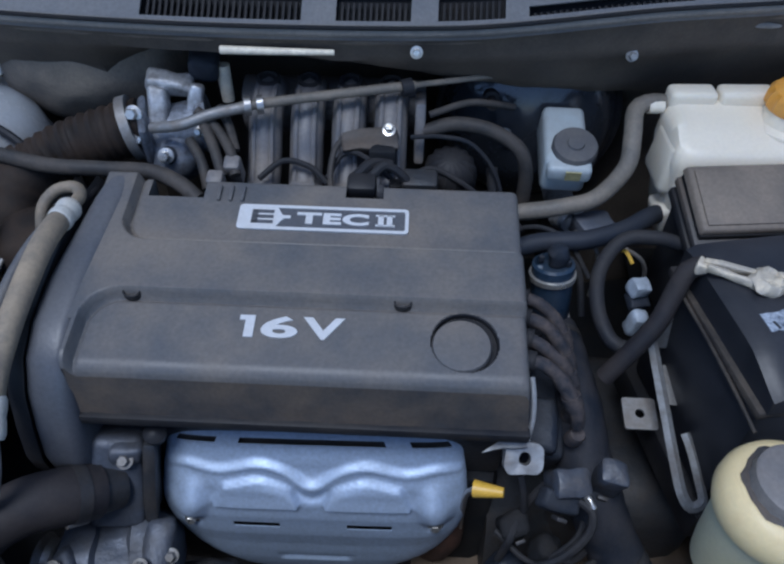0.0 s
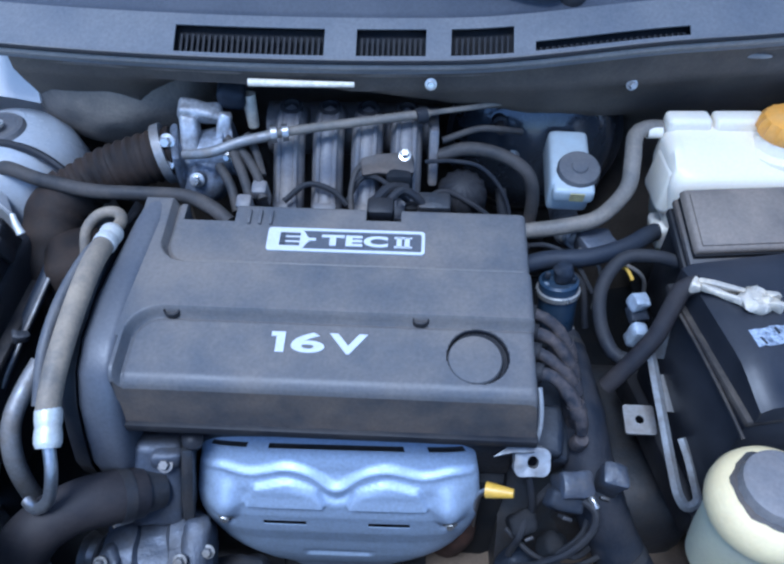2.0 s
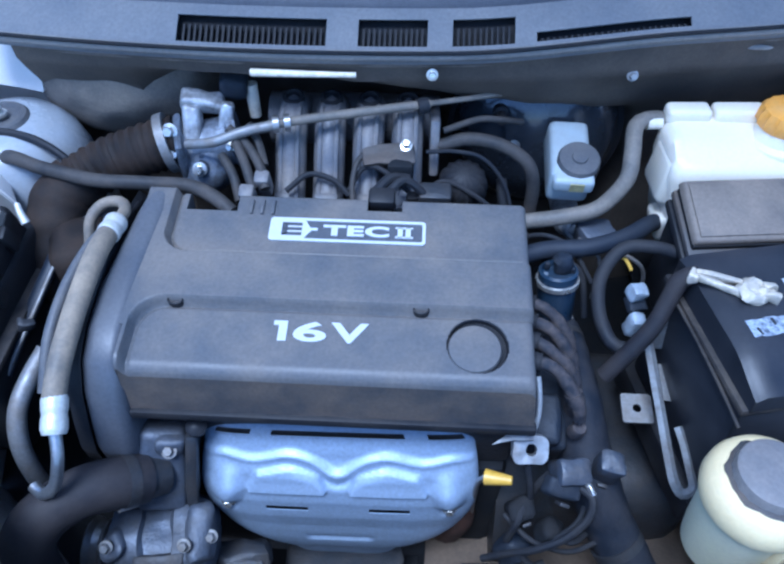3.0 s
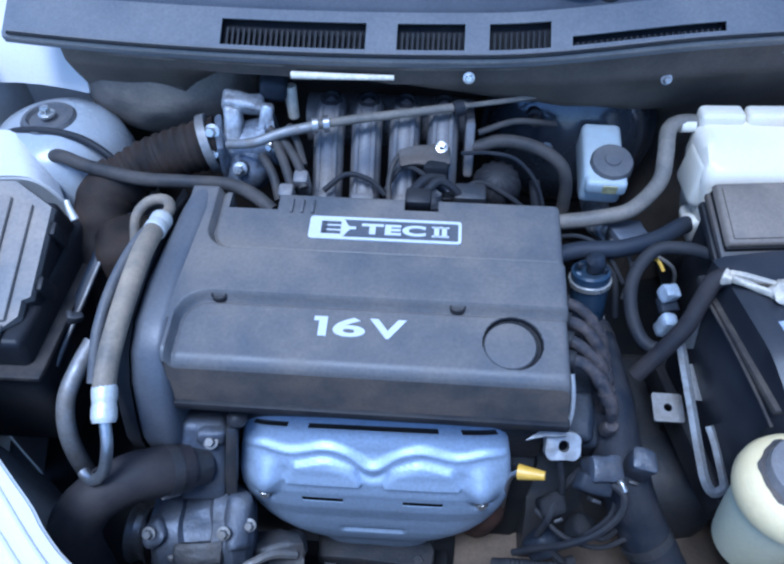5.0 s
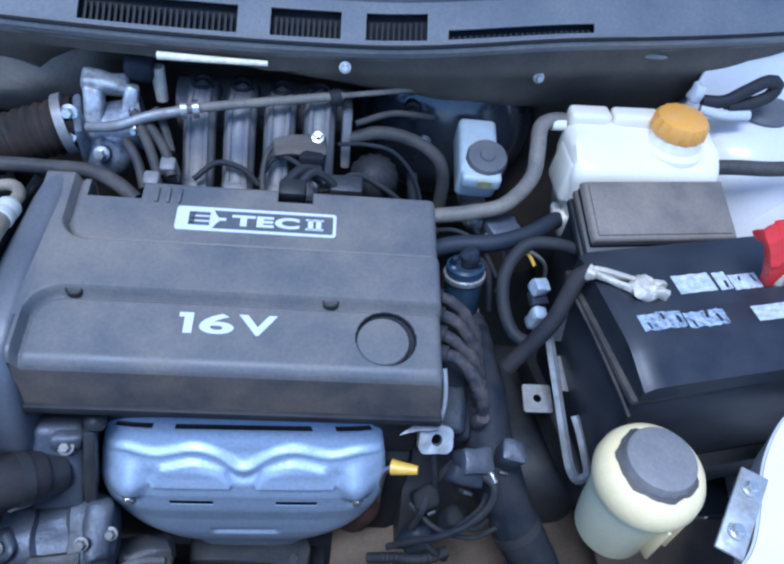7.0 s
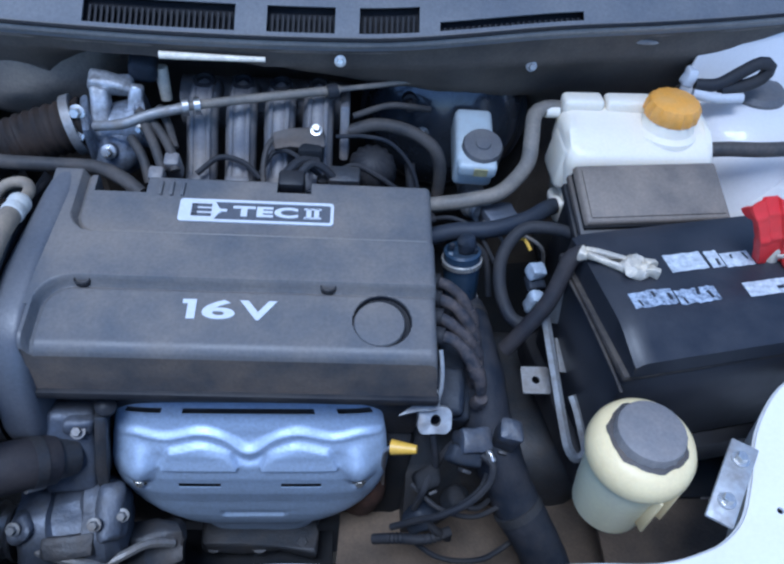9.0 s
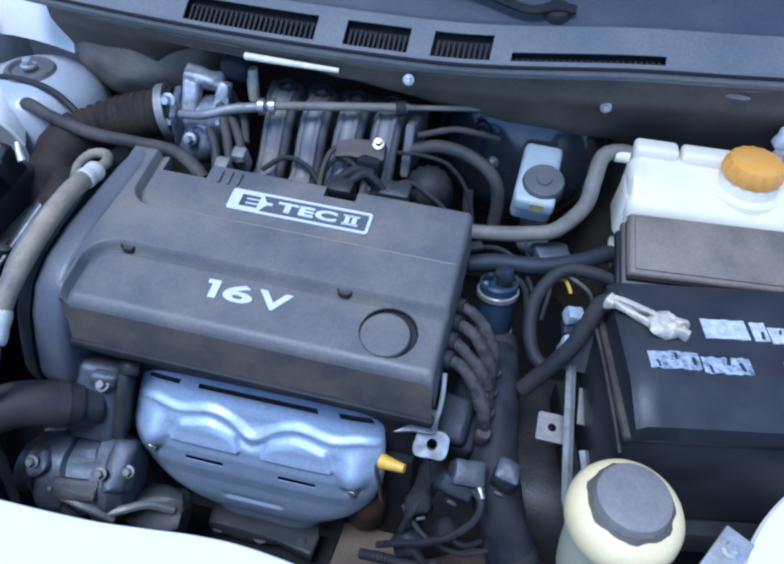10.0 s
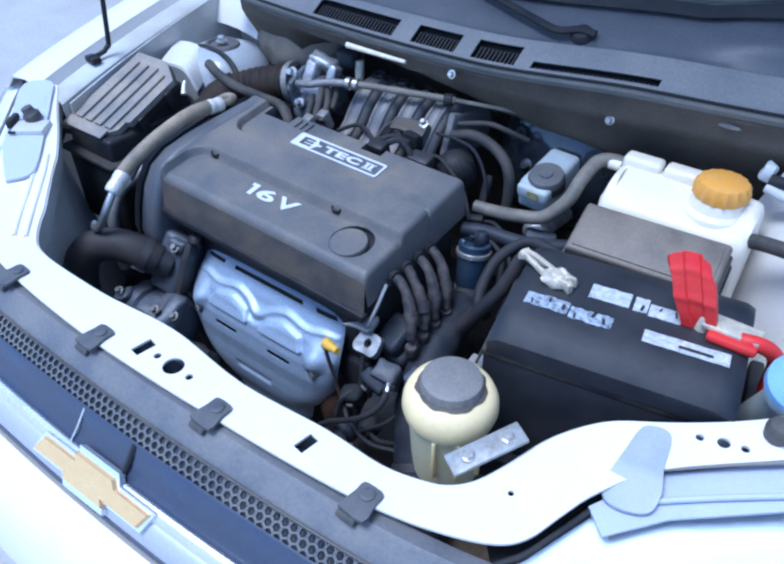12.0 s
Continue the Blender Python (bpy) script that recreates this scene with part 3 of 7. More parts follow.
part("top_strip", thicken(grid(strip_at, span(-0.42, 0.44, 40), list(range(7))), 0.003), M_GRILLE, front, "dusty grey plastic strip")
for x in (-0.265, -0.08, 0.115, 0.305):
    bm = outline_plate(smooth_line([(-0.016, -0.018), (0.014, -0.018), (0.0125, 0.002), (0.0125, 0.012), (0.010, 0.0165), (0.0, 0.0175), (-0.010, 0.0165), (-0.0125, 0.012), (-0.0125, 0.002), (-0.016, -0.018)], 3)[:-1], [], 0.004, lambda x, y: -0.10 * min(0.0, y + 0.004) ** 2 * 100 - 0.0005)
    c = part("clip_tab", moved(bm, pose(x, nose_y(x) + 0.006, 0.7915, -2)), M_TAB, front, "dark grey plastic clip tab")
    part("clip", lathe([(0.0075, 0), (0.0075, 0.0012), (0.005, 0.0024), (0.002, 0.0018)], 16, pose(x, nose_y(x) + 0.012, 0.7908, -2)), M_TAB, c, "grey push clip")
    # The shaded gap under the tab is a solid dark block.
    part("notch", box(0.022, 0.012, 0.008, 0.002, m=pose(x - 0.006, nose_y(x) - 0.013, 0.7735, -40)), M_DARKCAP, c, "dark block for the shaded gap below the clip")
# honeycomb mesh band
hexes = bmesh.new()
step_x = 0.0106
for r in range(3):
    for k in range(78):
        x = -0.40 + k * step_x + (0.5 * step_x if r % 2 else 0)
        cy, cz = nose_y(x) - 0.0355 - 0.0070 * r, 0.7570 - 0.03 * x * x - r * 0.0051
        m = pose(x, cy, cz, 36)
        ring_o, ring_i = [], []
        for q in range(6):
            a = math.pi / 6 + q * math.pi / 3
            ring_o.append((hexes.verts.new(m @ Vector((0.0061 * math.cos(a), 0.0061 * math.sin(a), 0))), hexes.verts.new(m @ Vector((0.0061 * math.cos(a), 0.0061 * math.sin(a), -0.004)))))
            ring_i.append((hexes.verts.new(m @ Vector((0.0046 * math.cos(a), 0.0046 * math.sin(a), 0))), hexes.verts.new(m @ Vector((0.0046 * math.cos(a), 0.0046 * math.sin(a), -0.004)))))
        for q in range(6):
            w = (q + 1) % 6
            hexes.faces.new((ring_o[q][0], ring_o[w][0], ring_i[w][0], ring_i[q][0]))
            hexes.faces.new((ring_i[q][0], ring_i[w][0], ring_i[w][1], ring_i[q][1]))
me = bpy.data.meshes.new("honeycomb_mesh")
hexes.to_mesh(me)
hexes.free()
me.materials.append(M_GRILLE)
mesh_ob = new("honeycomb_mesh", me)
mesh_ob.parent = front
mesh_ob.matrix_parent_inverse = front.matrix_basis.inverted()
tagged(mesh_ob, "grey plastic honeycomb mesh", kind="stuff")


def backing_at(x, v):
    return Vector((x, nose_y(x) - 0.030 - 0.03 * v, 0.752 - 0.03 * x * x - 0.035 * v))


part("grille_back", thicken(grid(lambda x, v: backing_at(x, v) + Vector((0, 0.004, -0.004)), span(-0.42, 0.44, 30), span(0, 1, 3)), 0.003), M_MESHBACK, front, "dim backing behind the mesh")


def slope_at(x, v):
    prof = [(-0.050, 0.748), (-0.054, 0.746), (-0.066, 0.722), (-0.080, 0.703)]
    dy, z = prof[int(v)]
    return Vector((x, nose_y(x) + dy, z - 0.03 * x * x))


part("lower_blade", thicken(grid(slope_at, span(-0.42, 0.44, 36), list(range(4))), 0.003), M_BLADE, front, "glossy dark blade")


def bar_at(x, v):
    prof = [(-0.074, 0.702), (-0.077, 0.711), (-0.080, 0.713), (-0.084, 0.712), (-0.090, 0.704), (-0.091, 0.698)]
    dy, z = prof[int(v)]
    return Vector((x, nose_y(x) + dy, z - 0.03 * x * x))


def low_bar_at(x, v):
    prof = [(-0.088, 0.702), (-0.094, 0.700), (-0.103, 0.690), (-0.107, 0.681), (-0.106, 0.674)]
    dy, z = prof[int(v)]
    return Vector((x, nose_y(x) + dy, z - 0.03 * x * x))


part("satin_bar", thicken(grid(low_bar_at, span(-0.42, 0.44, 40), list(range(5))), 0.002), M_SATIN, front, "satin grey lower face of the bar")
part("bar_gap", tube([(x, nose_y(x) - 0.104, 0.672 - 0.03 * x * x) for x in span(-0.42, 0.44, 30)], 0.0055, 8), M_BLADE, front, "dark gap above the bumper")
for x, w in ((0.048, 0.0035), (-0.040, 0.0012)):
    a, b = slope_at(x, 1), slope_at(x, 3)
    part("blade_seam", tube([a + Vector((0.004, 0.001, 0.001)), a.lerp(b, 0.5) + Vector((0.002, -0.001, 0.001)), b + Vector((-0.004, 0, 0.002))], w, 6), M_RUBBER if w > 0.003 else M_CHROME, front)
part("bead", tube([(x, nose_y(x) - 0.0325, 0.7635 - 0.03 * x * x) for x in span(-0.40, 0.42, 30)], 0.0016, 8), M_DARKCAP, front, "moulded bead along the strip")
part("chrome_bar", thicken(grid(bar_at, span(-0.42, 0.44, 40), list(range(6))), 0.002), M_CHROME, front, "bright chrome bar")
BOW = [(-0.105, -0.013), (-0.045, -0.013), (-0.036, -0.024), (0.036, -0.024), (0.030, -0.013), (0.095, -0.013), (0.105, 0.013), (0.045, 0.013), (0.036, 0.024), (-0.036, 0.024), (-0.030, 0.013), (-0.095, 0.013)]
EM = pose(0.018, -0.4375, 0.7060, 46, 0, 3)
rim = part("emblem_rim", moved(outline_plate([(0.93 * x, 1.02 * y) for x, y in BOW], [], 0.008, lambda x, y: 0.0), EM), M_CHROME, front, "bright chrome rim")
bm = outline_plate([(0.90 * x, 0.80 * y) for x, y in BOW], [], 0.008, lambda x, y: 0.0)
for v in bm.verts:
    if v.co.z > -0.003:
        v.co.x *= 0.97
        v.co.y *= 0.82
part("emblem", moved(bm, EM @ pose(0, 0, 0.005)), M_GOLD, rim, "gold badge shape")


def bumper_at(x, v):
    prof = [(-0.095, 0.650), (-0.113, 0.667), (-0.138, 0.660), (-0.168, 0.628), (-0.182, 0.56), (-0.18, 0.40), (-0.15, 0.28)]
    dy, z = prof[int(v)]
    return Vector((x, nose_y(x) + dy, z - 0.04 * x * x))


bumper = thing("bumper", "white painted front bumper under the grille", "bumper", (0, -0.5, 0.3))
part("upper_skin", thicken(grid(lambda x, v: bumper_at(x, v), span(-0.62, 0.64, 40), [0, 1, 2, 3, 4]), 0.004), M_WHITE, bumper)
part("lower_skin", thicken(grid(lambda x, v: bumper_at(x, v) + Vector((0, 0.004, -0.003)), span(-0.62, 0.64, 40), [4, 5, 6]), 0.004), M_WHITE, bumper)
part("black_gap", tube([bumper_at(x, 4) + Vector((0, 0.004, 0)) for x in span(-0.61, 0.63, 30)], 0.004, 8), M_RUBBER, bumper, "dark seam")


def headlight(side):
    h = thing("headlight", "clear glass headlight set beside the grille", "headlight", (side * 0.58, -0.2, 0.6), group="headlights")

    def surf(u, v, off):
        if side > 0:
            line = [(0.432, -0.290, 0.786), (0.449, -0.266, 0.790), (0.478, -0.190, 0.797), (0.514, -0.139, 0.803), (0.601, -0.072, 0.815), (0.69, -0.01, 0.83), (0.74, 0.03, 0.84)]
        else:
            line = [(-0.378, -0.316, 0.783), (-0.424, -0.294, 0.788), (-0.48, -0.250, 0.795), (-0.545, -0.193, 0.803), (-0.61, -0.128, 0.812), (-0.68, -0.058, 0.825), (-0.73, 0.0, 0.838)]
        k = min(int(u * 6), 5)
        a = Vector(line[k]).lerp(Vector(line[k + 1]), u * 6 - k) + Vector((0, 0, -0.008))
        b = a + Vector((side * 0.085, -0.115, -0.115))
        p = a.lerp(b, v)
        p.z += 0.036 * math.sin(math.pi * v) - off
        return p
    lens = part("lens", thicken(grid(lambda u, v: surf(u, v, 0.0), span(0, 1, 18), span(0, 1, 8)), 0.003), M_LENS, h, "clear glass lens")
    lens.visible_shadow = False
    part("reflector", thicken(grid(lambda u, v: surf(u, v, 0.010 + 0.012 * math.sin(math.pi * v) * abs(math.sin(2 * math.pi * u))), span(0, 1, 24), span(0, 1, 10)), 0.003), M_LENS_BACK, h, "silvery reflector")
    part("moulding", tube([surf(u, 0.20, 0.0) for u in span(0.35, 1, 14)], 0.0028, 8), M_CAP, h, "grey moulding line")
    part("housing", thicken(grid(lambda u, v: surf(u, 0.0, 0.012) + Vector((-side * 0.035, 0.045, -0.03)) * v, span(0, 1, 18), span(0, 1, 3)), 0.003), M_BLACK, h, "black lamp housing")
    edge = [surf(u, 0.0, -0.002) for u in span(0, 1, 12)]
    part("seal", tube(edge, 0.003, 8), M_RUBBER, h, "black rubber seal")


headlight(1)
part("lamp_shelf", outline_plate([(0.472, -0.195), (0.511, -0.130), (0.598, -0.063), (0.66, -0.015), (0.72, 0.025), (0.75, -0.01), (0.62, -0.105), (0.535, -0.170), (0.495, -0.215)], [], 0.003, lambda x, y: slam_z(x, y) - 0.012), M_LUG, car_body, "frosted shelf under the lamp edge")
lug = part("headlight_lug", outline_plate(smooth_line([(0.476, -0.112), (0.479, -0.101), (0.487, -0.096), (0.497, -0.095), (0.504, -0.099), (0.508, -0.112), (0.511, -0.130), (0.516, -0.146), (0.521, -0.160), (0.520, -0.176), (0.508, -0.184), (0.490, -0.187), (0.478, -0.182), (0.473, -0.166), (0.475, -0.138), (0.476, -0.112)])[:-1], [], 0.003, lambda x, y: slam_z(x, y) + 0.004 - 0.010 * sst(-0.14, -0.186, y)), M_LUGGREY, car_body, "pale grey headlight mounting lug")
part("lamp_slit", tube([(0.508, -0.136, slam_z(0.508, -0.136) - 0.002), (0.55, -0.104, slam_z(0.55, -0.104) - 0.002), (0.60, -0.069, slam_z(0.60, -0.069) - 0.002), (0.68, -0.015, slam_z(0.68, -0.015) - 0.002)], 0.0020, 8), M_CAP, car_body, "grey gap between panel and lamp")
part("lamp_bead", tube([(0.500, -0.176, slam_z(0.500, -0.176) - 0.008), (0.56, -0.132, slam_z(0.56, -0.132) - 0.008), (0.63, -0.084, slam_z(0.63, -0.084) - 0.008), (0.70, -0.035, slam_z(0.70, -0.035) - 0.008)], 0.0030, 8), M_LUG, car_body, "moulded bead along the lamp shelf")
headlight(-1)

# lower bay: radiator, and dark plates around the engine
rad = thing("radiator", "black radiator and fan housing behind the front panel", "radiator", (0, -0.3, 0.4))
part("radiator_core", box(0.56, 0.03, 0.36, 0.006, m=pose(0.0, -0.318, 0.38)), M_GRIME, rad)
part("fan_shroud", box(0.52, 0.035, 0.33, 0.012, m=pose(0.0, -0.283, 0.39)), M_BLACK, rad, "black plastic fan shroud")
# dark plates added low on both sides for the bay's shaded depth
tray = thing("floor_plates", "added dark and earthy plates low in the engine bay", "splash shield", (0, -0.1, 0.45))
part("right_hand_panel", box(0.34, 0.75, 0.008, 0.002, m=pose(-0.47, 0.05, 0.47)), M_GRIME, tray)
part("left_hand_panel", box(0.30, 0.50, 0.008, 0.002, m=pose(0.50, 0.175, 0.50)), M_GRIME, tray)
part("left_hand_tray", box(0.30, 0.24, 0.008, 0.002, m=pose(0.50, -0.20, 0.50)), M_PAN, tray, "tray with dry brown earth")
part("front_lip", box(0.30, 0.05, 0.008, 0.002, m=pose(-0.20, -0.285, 0.52)), M_GRIME, tray)
part("front_tray", rough(box(0.42, 0.27, 0.008, 0.003, m=pose(0.225, -0.140, 0.452, -3)), 0.008, 16), M_PAN, tray, "undertray covered in dry brown earth")
part("front_guard", box(0.38, 0.17, 0.008, 0.003, m=pose(-0.178, -0.175, 0.415, -4)), M_GRIME, tray)
part("rear_panel", box(0.80, 0.30, 0.008, 0.002, m=pose(0.0, 0.30, 0.42)), M_GRIME, tray)

# ---- cowl, windshield, wiper ----
cowl = thing("cowl_grille", "dusty grey plastic cowl with slotted air vents below the windshield", "cowl", (0, 0.35, 0.95))
SLOTS = [(-0.289, -0.118, 0.003, 0.031, 26), (-0.082, -0.004, 0.003, 0.031, 13), (0.024, 0.094, 0.003, 0.031, 11), (0.118, 0.292, 0.003, 0.013, 26)]


def cowl_at(x, d):
    """d: distance behind the lip."""
    if d < 0:
        k = -d
        prof = [(0.0, 0.953), (-0.004, 0.951), (-0.007, 0.946), (-0.004, 0.937), (0.004, 0.934), (0.03, 0.94)]
        i = min(int(k), 5)
        return Vector((x, lip_y(x) + prof[i][0], lip_z(x) - 0.953 + prof[i][1]))
    z = lip_z(x) + 0.64 * d - 0.4 * d * d
    if 0.30 < x < 0.62:
        z += 0.016 * max(0, min(1, (d - 0.05) / 0.02)) * max(0.0, 1 - ((x - 0.42) / 0.11) ** 2)
    return Vector((x, lip_y(x) + d, z))


xs = sorted(set([round(q, 4) for q in span(-0.57, 0.70, 64)] + [s for a in SLOTS for s in a[:2]]))
ds = sorted(set([-5, -4, -3, -2, -1] + [0.0, 0.003, 0.008, 0.013, 0.022, 0.031, 0.037, 0.043]))


def solid_cowl(x, d):
    return not any(a < x < b and d0 < d < d1 for a, b, d0, d1, n in SLOTS)


part("cowl_panel", thicken(grid(cowl_at, xs, ds, solid_cowl), 0.002), M_COWL, cowl, "dusty grey plastic panel")
# A dark sheet below the slots paints the shade inside the vents.
part("vent_shadow_box", grid(lambda x, d: cowl_at(x, d) - Vector((0, 0, 0.016)), span(-0.31, 0.31, 30), span(0.001, 0.043, 4)), M_GRIME, cowl, "dark sheet standing for the shade under the vents")


def trough_at(x, v):
    d = 0.039 + 0.075 * v
    p = cowl_at(x, d)
    return p - Vector((0, 0, 0.005 * sst(0.0, 0.12, v)))


part("wiper_trough", thicken(grid(trough_at, span(-0.57, 0.70, 60), span(0, 1, 10)), 0.002), M_TROUGH, cowl, "dark glossy wiper trough")
part("lower_bead", tube([(x, lip_y(x) + 0.008, lip_z(x) - 0.024) for x in span(-0.48, 0.58, 24)], 0.003, 8), M_LIDGREY, cowl, "thin brown bead under the strip")
part("seal_groove", tube([(x, lip_y(x) - 0.0075, lip_z(x) - 0.0005) for x in span(-0.56, 0.66, 24)], 0.0024, 8), M_GRIME, cowl, "dark groove above the strip")
part("seal_strip", tube([(x, lip_y(x) - 0.001, lip_z(x) - 0.007) for x in span(-0.56, 0.66, 24)], 0.0068, 14, 0.02), M_SEAL, cowl, "grey rubber weather strip")
# Slats take black, darker than the cowl panel around them.
rib_mesh = bpy.data.meshes.new("vent_slat")
rb = box(0.0026, 0.028, 0.006, 0.0)
rb.to_mesh(rib_mesh)
rb.free()
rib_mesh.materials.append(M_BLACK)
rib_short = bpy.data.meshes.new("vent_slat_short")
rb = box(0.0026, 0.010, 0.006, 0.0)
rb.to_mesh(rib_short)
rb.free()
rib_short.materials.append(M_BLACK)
for a, b, d0, d1, n in SLOTS:
    for k in range(1, n):
        x = a + (b - a) * k / n
        p = cowl_at(x, (d0 + d1) / 2)
        ob = new("vent_slat", rib_mesh if d1 - d0 > 0.015 else rib_short)
        ob.parent = cowl
        ob.matrix_parent_inverse = cowl.matrix_basis.inverted()
        ob.matrix_basis = pose(p.x, p.y, p.z - (0.0125 if d1 - d0 > 0.015 else 0.0108), 32)
bolt("screw", (0.003, lip_y(0.003) - 0.007, 0.93), 0.0045, 0.008, M_CLAMP, cowl, Euler((radians(70), 0, 0)).to_matrix().to_4x4())
bolt("screw", (0.240, 0.298, 0.912), 0.0045, 0.010, M_DULLBRIGHT, cowl, Euler((radians(70), 0, 0)).to_matrix().to_4x4())
# Flat pale oval set at the cowl edge.
part("plug", lathe([(0.016, 0), (0.0145, 0.003), (0.002, 0.004)], 20, pose(0.385, lip_y(0.385) + 0.006, 0.938, 70) @ Matrix.Diagonal((1.1, 0.20, 1, 1))), M_SEAL, cowl, "pale oval disc")


def glass_at(x, v):
    base = cowl_at(x, 0.108)
    return Vector((x, base.y + 0.72 * v, base.z - 0.002 + 0.46 * v - 0.06 * v * v))


wind = part("windshield", thicken(grid(glass_at, span(-0.68, 0.72, 24), span(0, 1, 12)), 0.005), M_GLASS)
tagged(wind, "clear windshield glass reflecting the sky", "windshield", kind="structure")
wind.visible_shadow = False
part("windshield_band", thicken(grid(lambda x, v: glass_at(x, 0.004 + 0.05 * v) - Vector((0, 0, 0.012)), span(-0.68, 0.72, 24), [0, 1]), 0.002), M_DASH, cowl, "black band at the foot of the glass")
part("glass_seal", thicken(grid(lambda x, v: glass_at(x, -0.006 + 0.030 * v) + Vector((0, -0.002, 0.006 - 0.003 * v)), span(-0.68, 0.72, 30), span(0, 1, 3)), 0.003), M_RUBBER, cowl, "black rubber strip along the glass")
dash = part("dashboard", thicken(grid(lambda x, v: Vector((x, 0.44 + 0.5 * v, 0.985 + 0.03 * v - 0.25 * max(0, v - 0.8))), span(-0.7, 0.74, 10), span(0, 1, 8)), 0.02), M_DASH)
tagged(dash, "dark plastic dashboard behind the glass", "dashboard")

wiper = thing("wiper", "black windshield wiper arm on its pivot", "wiper", (0.16, 0.36, 1.0))
part("pivot", lathe([(0.0165, -0.016), (0.0165, 0.004), (0.013, 0.010), (0.004, 0.012)], 20, pose(0.160, 0.342, 0.998, 25)), M_RUBBER, wiper)
part("arm", tube([(0.180, 0.340, 1.006), (0.155, 0.336, 1.008), (0.127, 0.327, 1.004), (0.075, 0.337, 1.011), (0.01, 0.351, 1.021), (-0.10, 0.376, 1.038), (-0.28, 0.41, 1.062)], 0.0075, 10, 0.006, None, 0.7), M_BLACK, wiper)
part("blade", tube([(-0.06, 0.384, 1.042), (-0.25, 0.425, 1.068), (-0.45, 0.475, 1.095)], 0.006, 8), M_RUBBER, wiper)

# ---- the rest of the car, closing the place behind the glass ----
def roof_at(u, v):
    return Vector((0.02 + u * (0.60 - 0.02 * v), 1.14 + 1.25 * v, 1.412 + 0.06 * math.sin(math.pi * min(1, v * 1.1)) - 0.05 * u * u - 0.05 * v * v))


part("roof", thicken(grid(roof_at, span(-1, 1, 14), span(0, 1, 10)), 0.004), M_WHITE, car_body, "white roof")
for s in (-1, 1):
    def side_at(u, v, s=s):
        prof = [(0.79, 0.22), (0.83, 0.45), (0.84, 0.70), (0.80, 0.90)]
        x, z = prof[int(v)]
        return Vector((0.01 + s * x, 0.60 + 1.9 * u, z))
    part("door_side", thicken(grid(side_at, span(0, 1, 12), list(range(4))), 0.004), M_WHITE, car_body, "plain white side panel")
    part("side_window", thicken(grid(lambda u, v, s=s: Vector((0.01 + s * (0.80 - 0.18 * v), max(0.60 + 0.55 * v, 0.62) + (1.88 - 0.62 * v) * u, 0.90 + 0.47 * v)), span(0, 1, 8), span(0, 1, 4)), 0.004), M_DASH, car_body, "dark side glass")
    part("pillar", tube([(0.01 + s * 0.79, 0.56, 0.90), (0.01 + s * 0.70, 0.86, 1.17), (0.01 + s * 0.62, 1.14, 1.385)], 0.03, 10), M_WHITE, car_body)
    part("sill", tube([(0.01 + s * 0.77, -0.02, 0.24), (0.01 + s * 0.79, 1.0, 0.22), (0.01 + s * 0.78, 2.5, 0.24)], 0.03, 10), M_WHITE, car_body)
    for y in (0.16, 2.10):
        w = part("wheel", lathe([(0.02, 0.05), (0.14, 0.045), (0.17, 0.06), (0.175, -0.08), (0.10, -0.06)], 28, pose(0.01 + s * 0.70, y, 0.285, 0, s * 90)), M_DULL, car_body, "grey steel wheel")
        part("tyre", lathe([(0.172, -0.08), (0.25, -0.085), (0.275, -0.07), (0.280, 0.0), (0.275, 0.06), (0.25, 0.075), (0.172, 0.062)], 36, pose(0.01 + s * 0.70, y, 0.285, 0, s * 90)), M_RUBBER, w, "black rubber tyre")
part("tailgate", thicken(grid(lambda u, v: Vector((0.01 + 0.78 * u, 2.42 + 0.10 * math.sin(math.pi * v), 0.28 + 1.1 * v)), span(-1, 1, 8), span(0, 1, 8)), 0.004), M_WHITE, car_body, "plain white rear panel")
part("floor_pan", box(1.5, 1.9, 0.02, 0.004, m=pose(0.01, 1.50, 0.24)), M_GRIME, car_body)
part("bulkhead", box(1.38, 0.02, 0.66, 0.004, m=pose(0.02, 0.56, 0.27)), M_GRIME, car_body)

# ---- the open bonnet above the bay, held by the prop rod ----
def bonnet_at(u, v):
    """u: across, v: from the hinge to the nose."""
    d = 1.0 * v
    return Vector((0.01 + 0.66 * u * (1 - 0.12 * v * v), 0.47 - 0.49 * d + 0.05 * u * u * v, 1.17 + 0.87 * d - 0.03 * u * u))


bonnet = part("bonnet", thicken(grid(bonnet_at, span(-1, 1, 16), span(0, 1, 16)), 0.012), M_WHITE)
tagged(bonnet, "white bonnet standing open over the engine bay", "bonnet")


# ---- engine: valve cover ----
OIL = (0.056, -0.040)


def cover_base(y):
    return 0.8225 + 0.155 * y


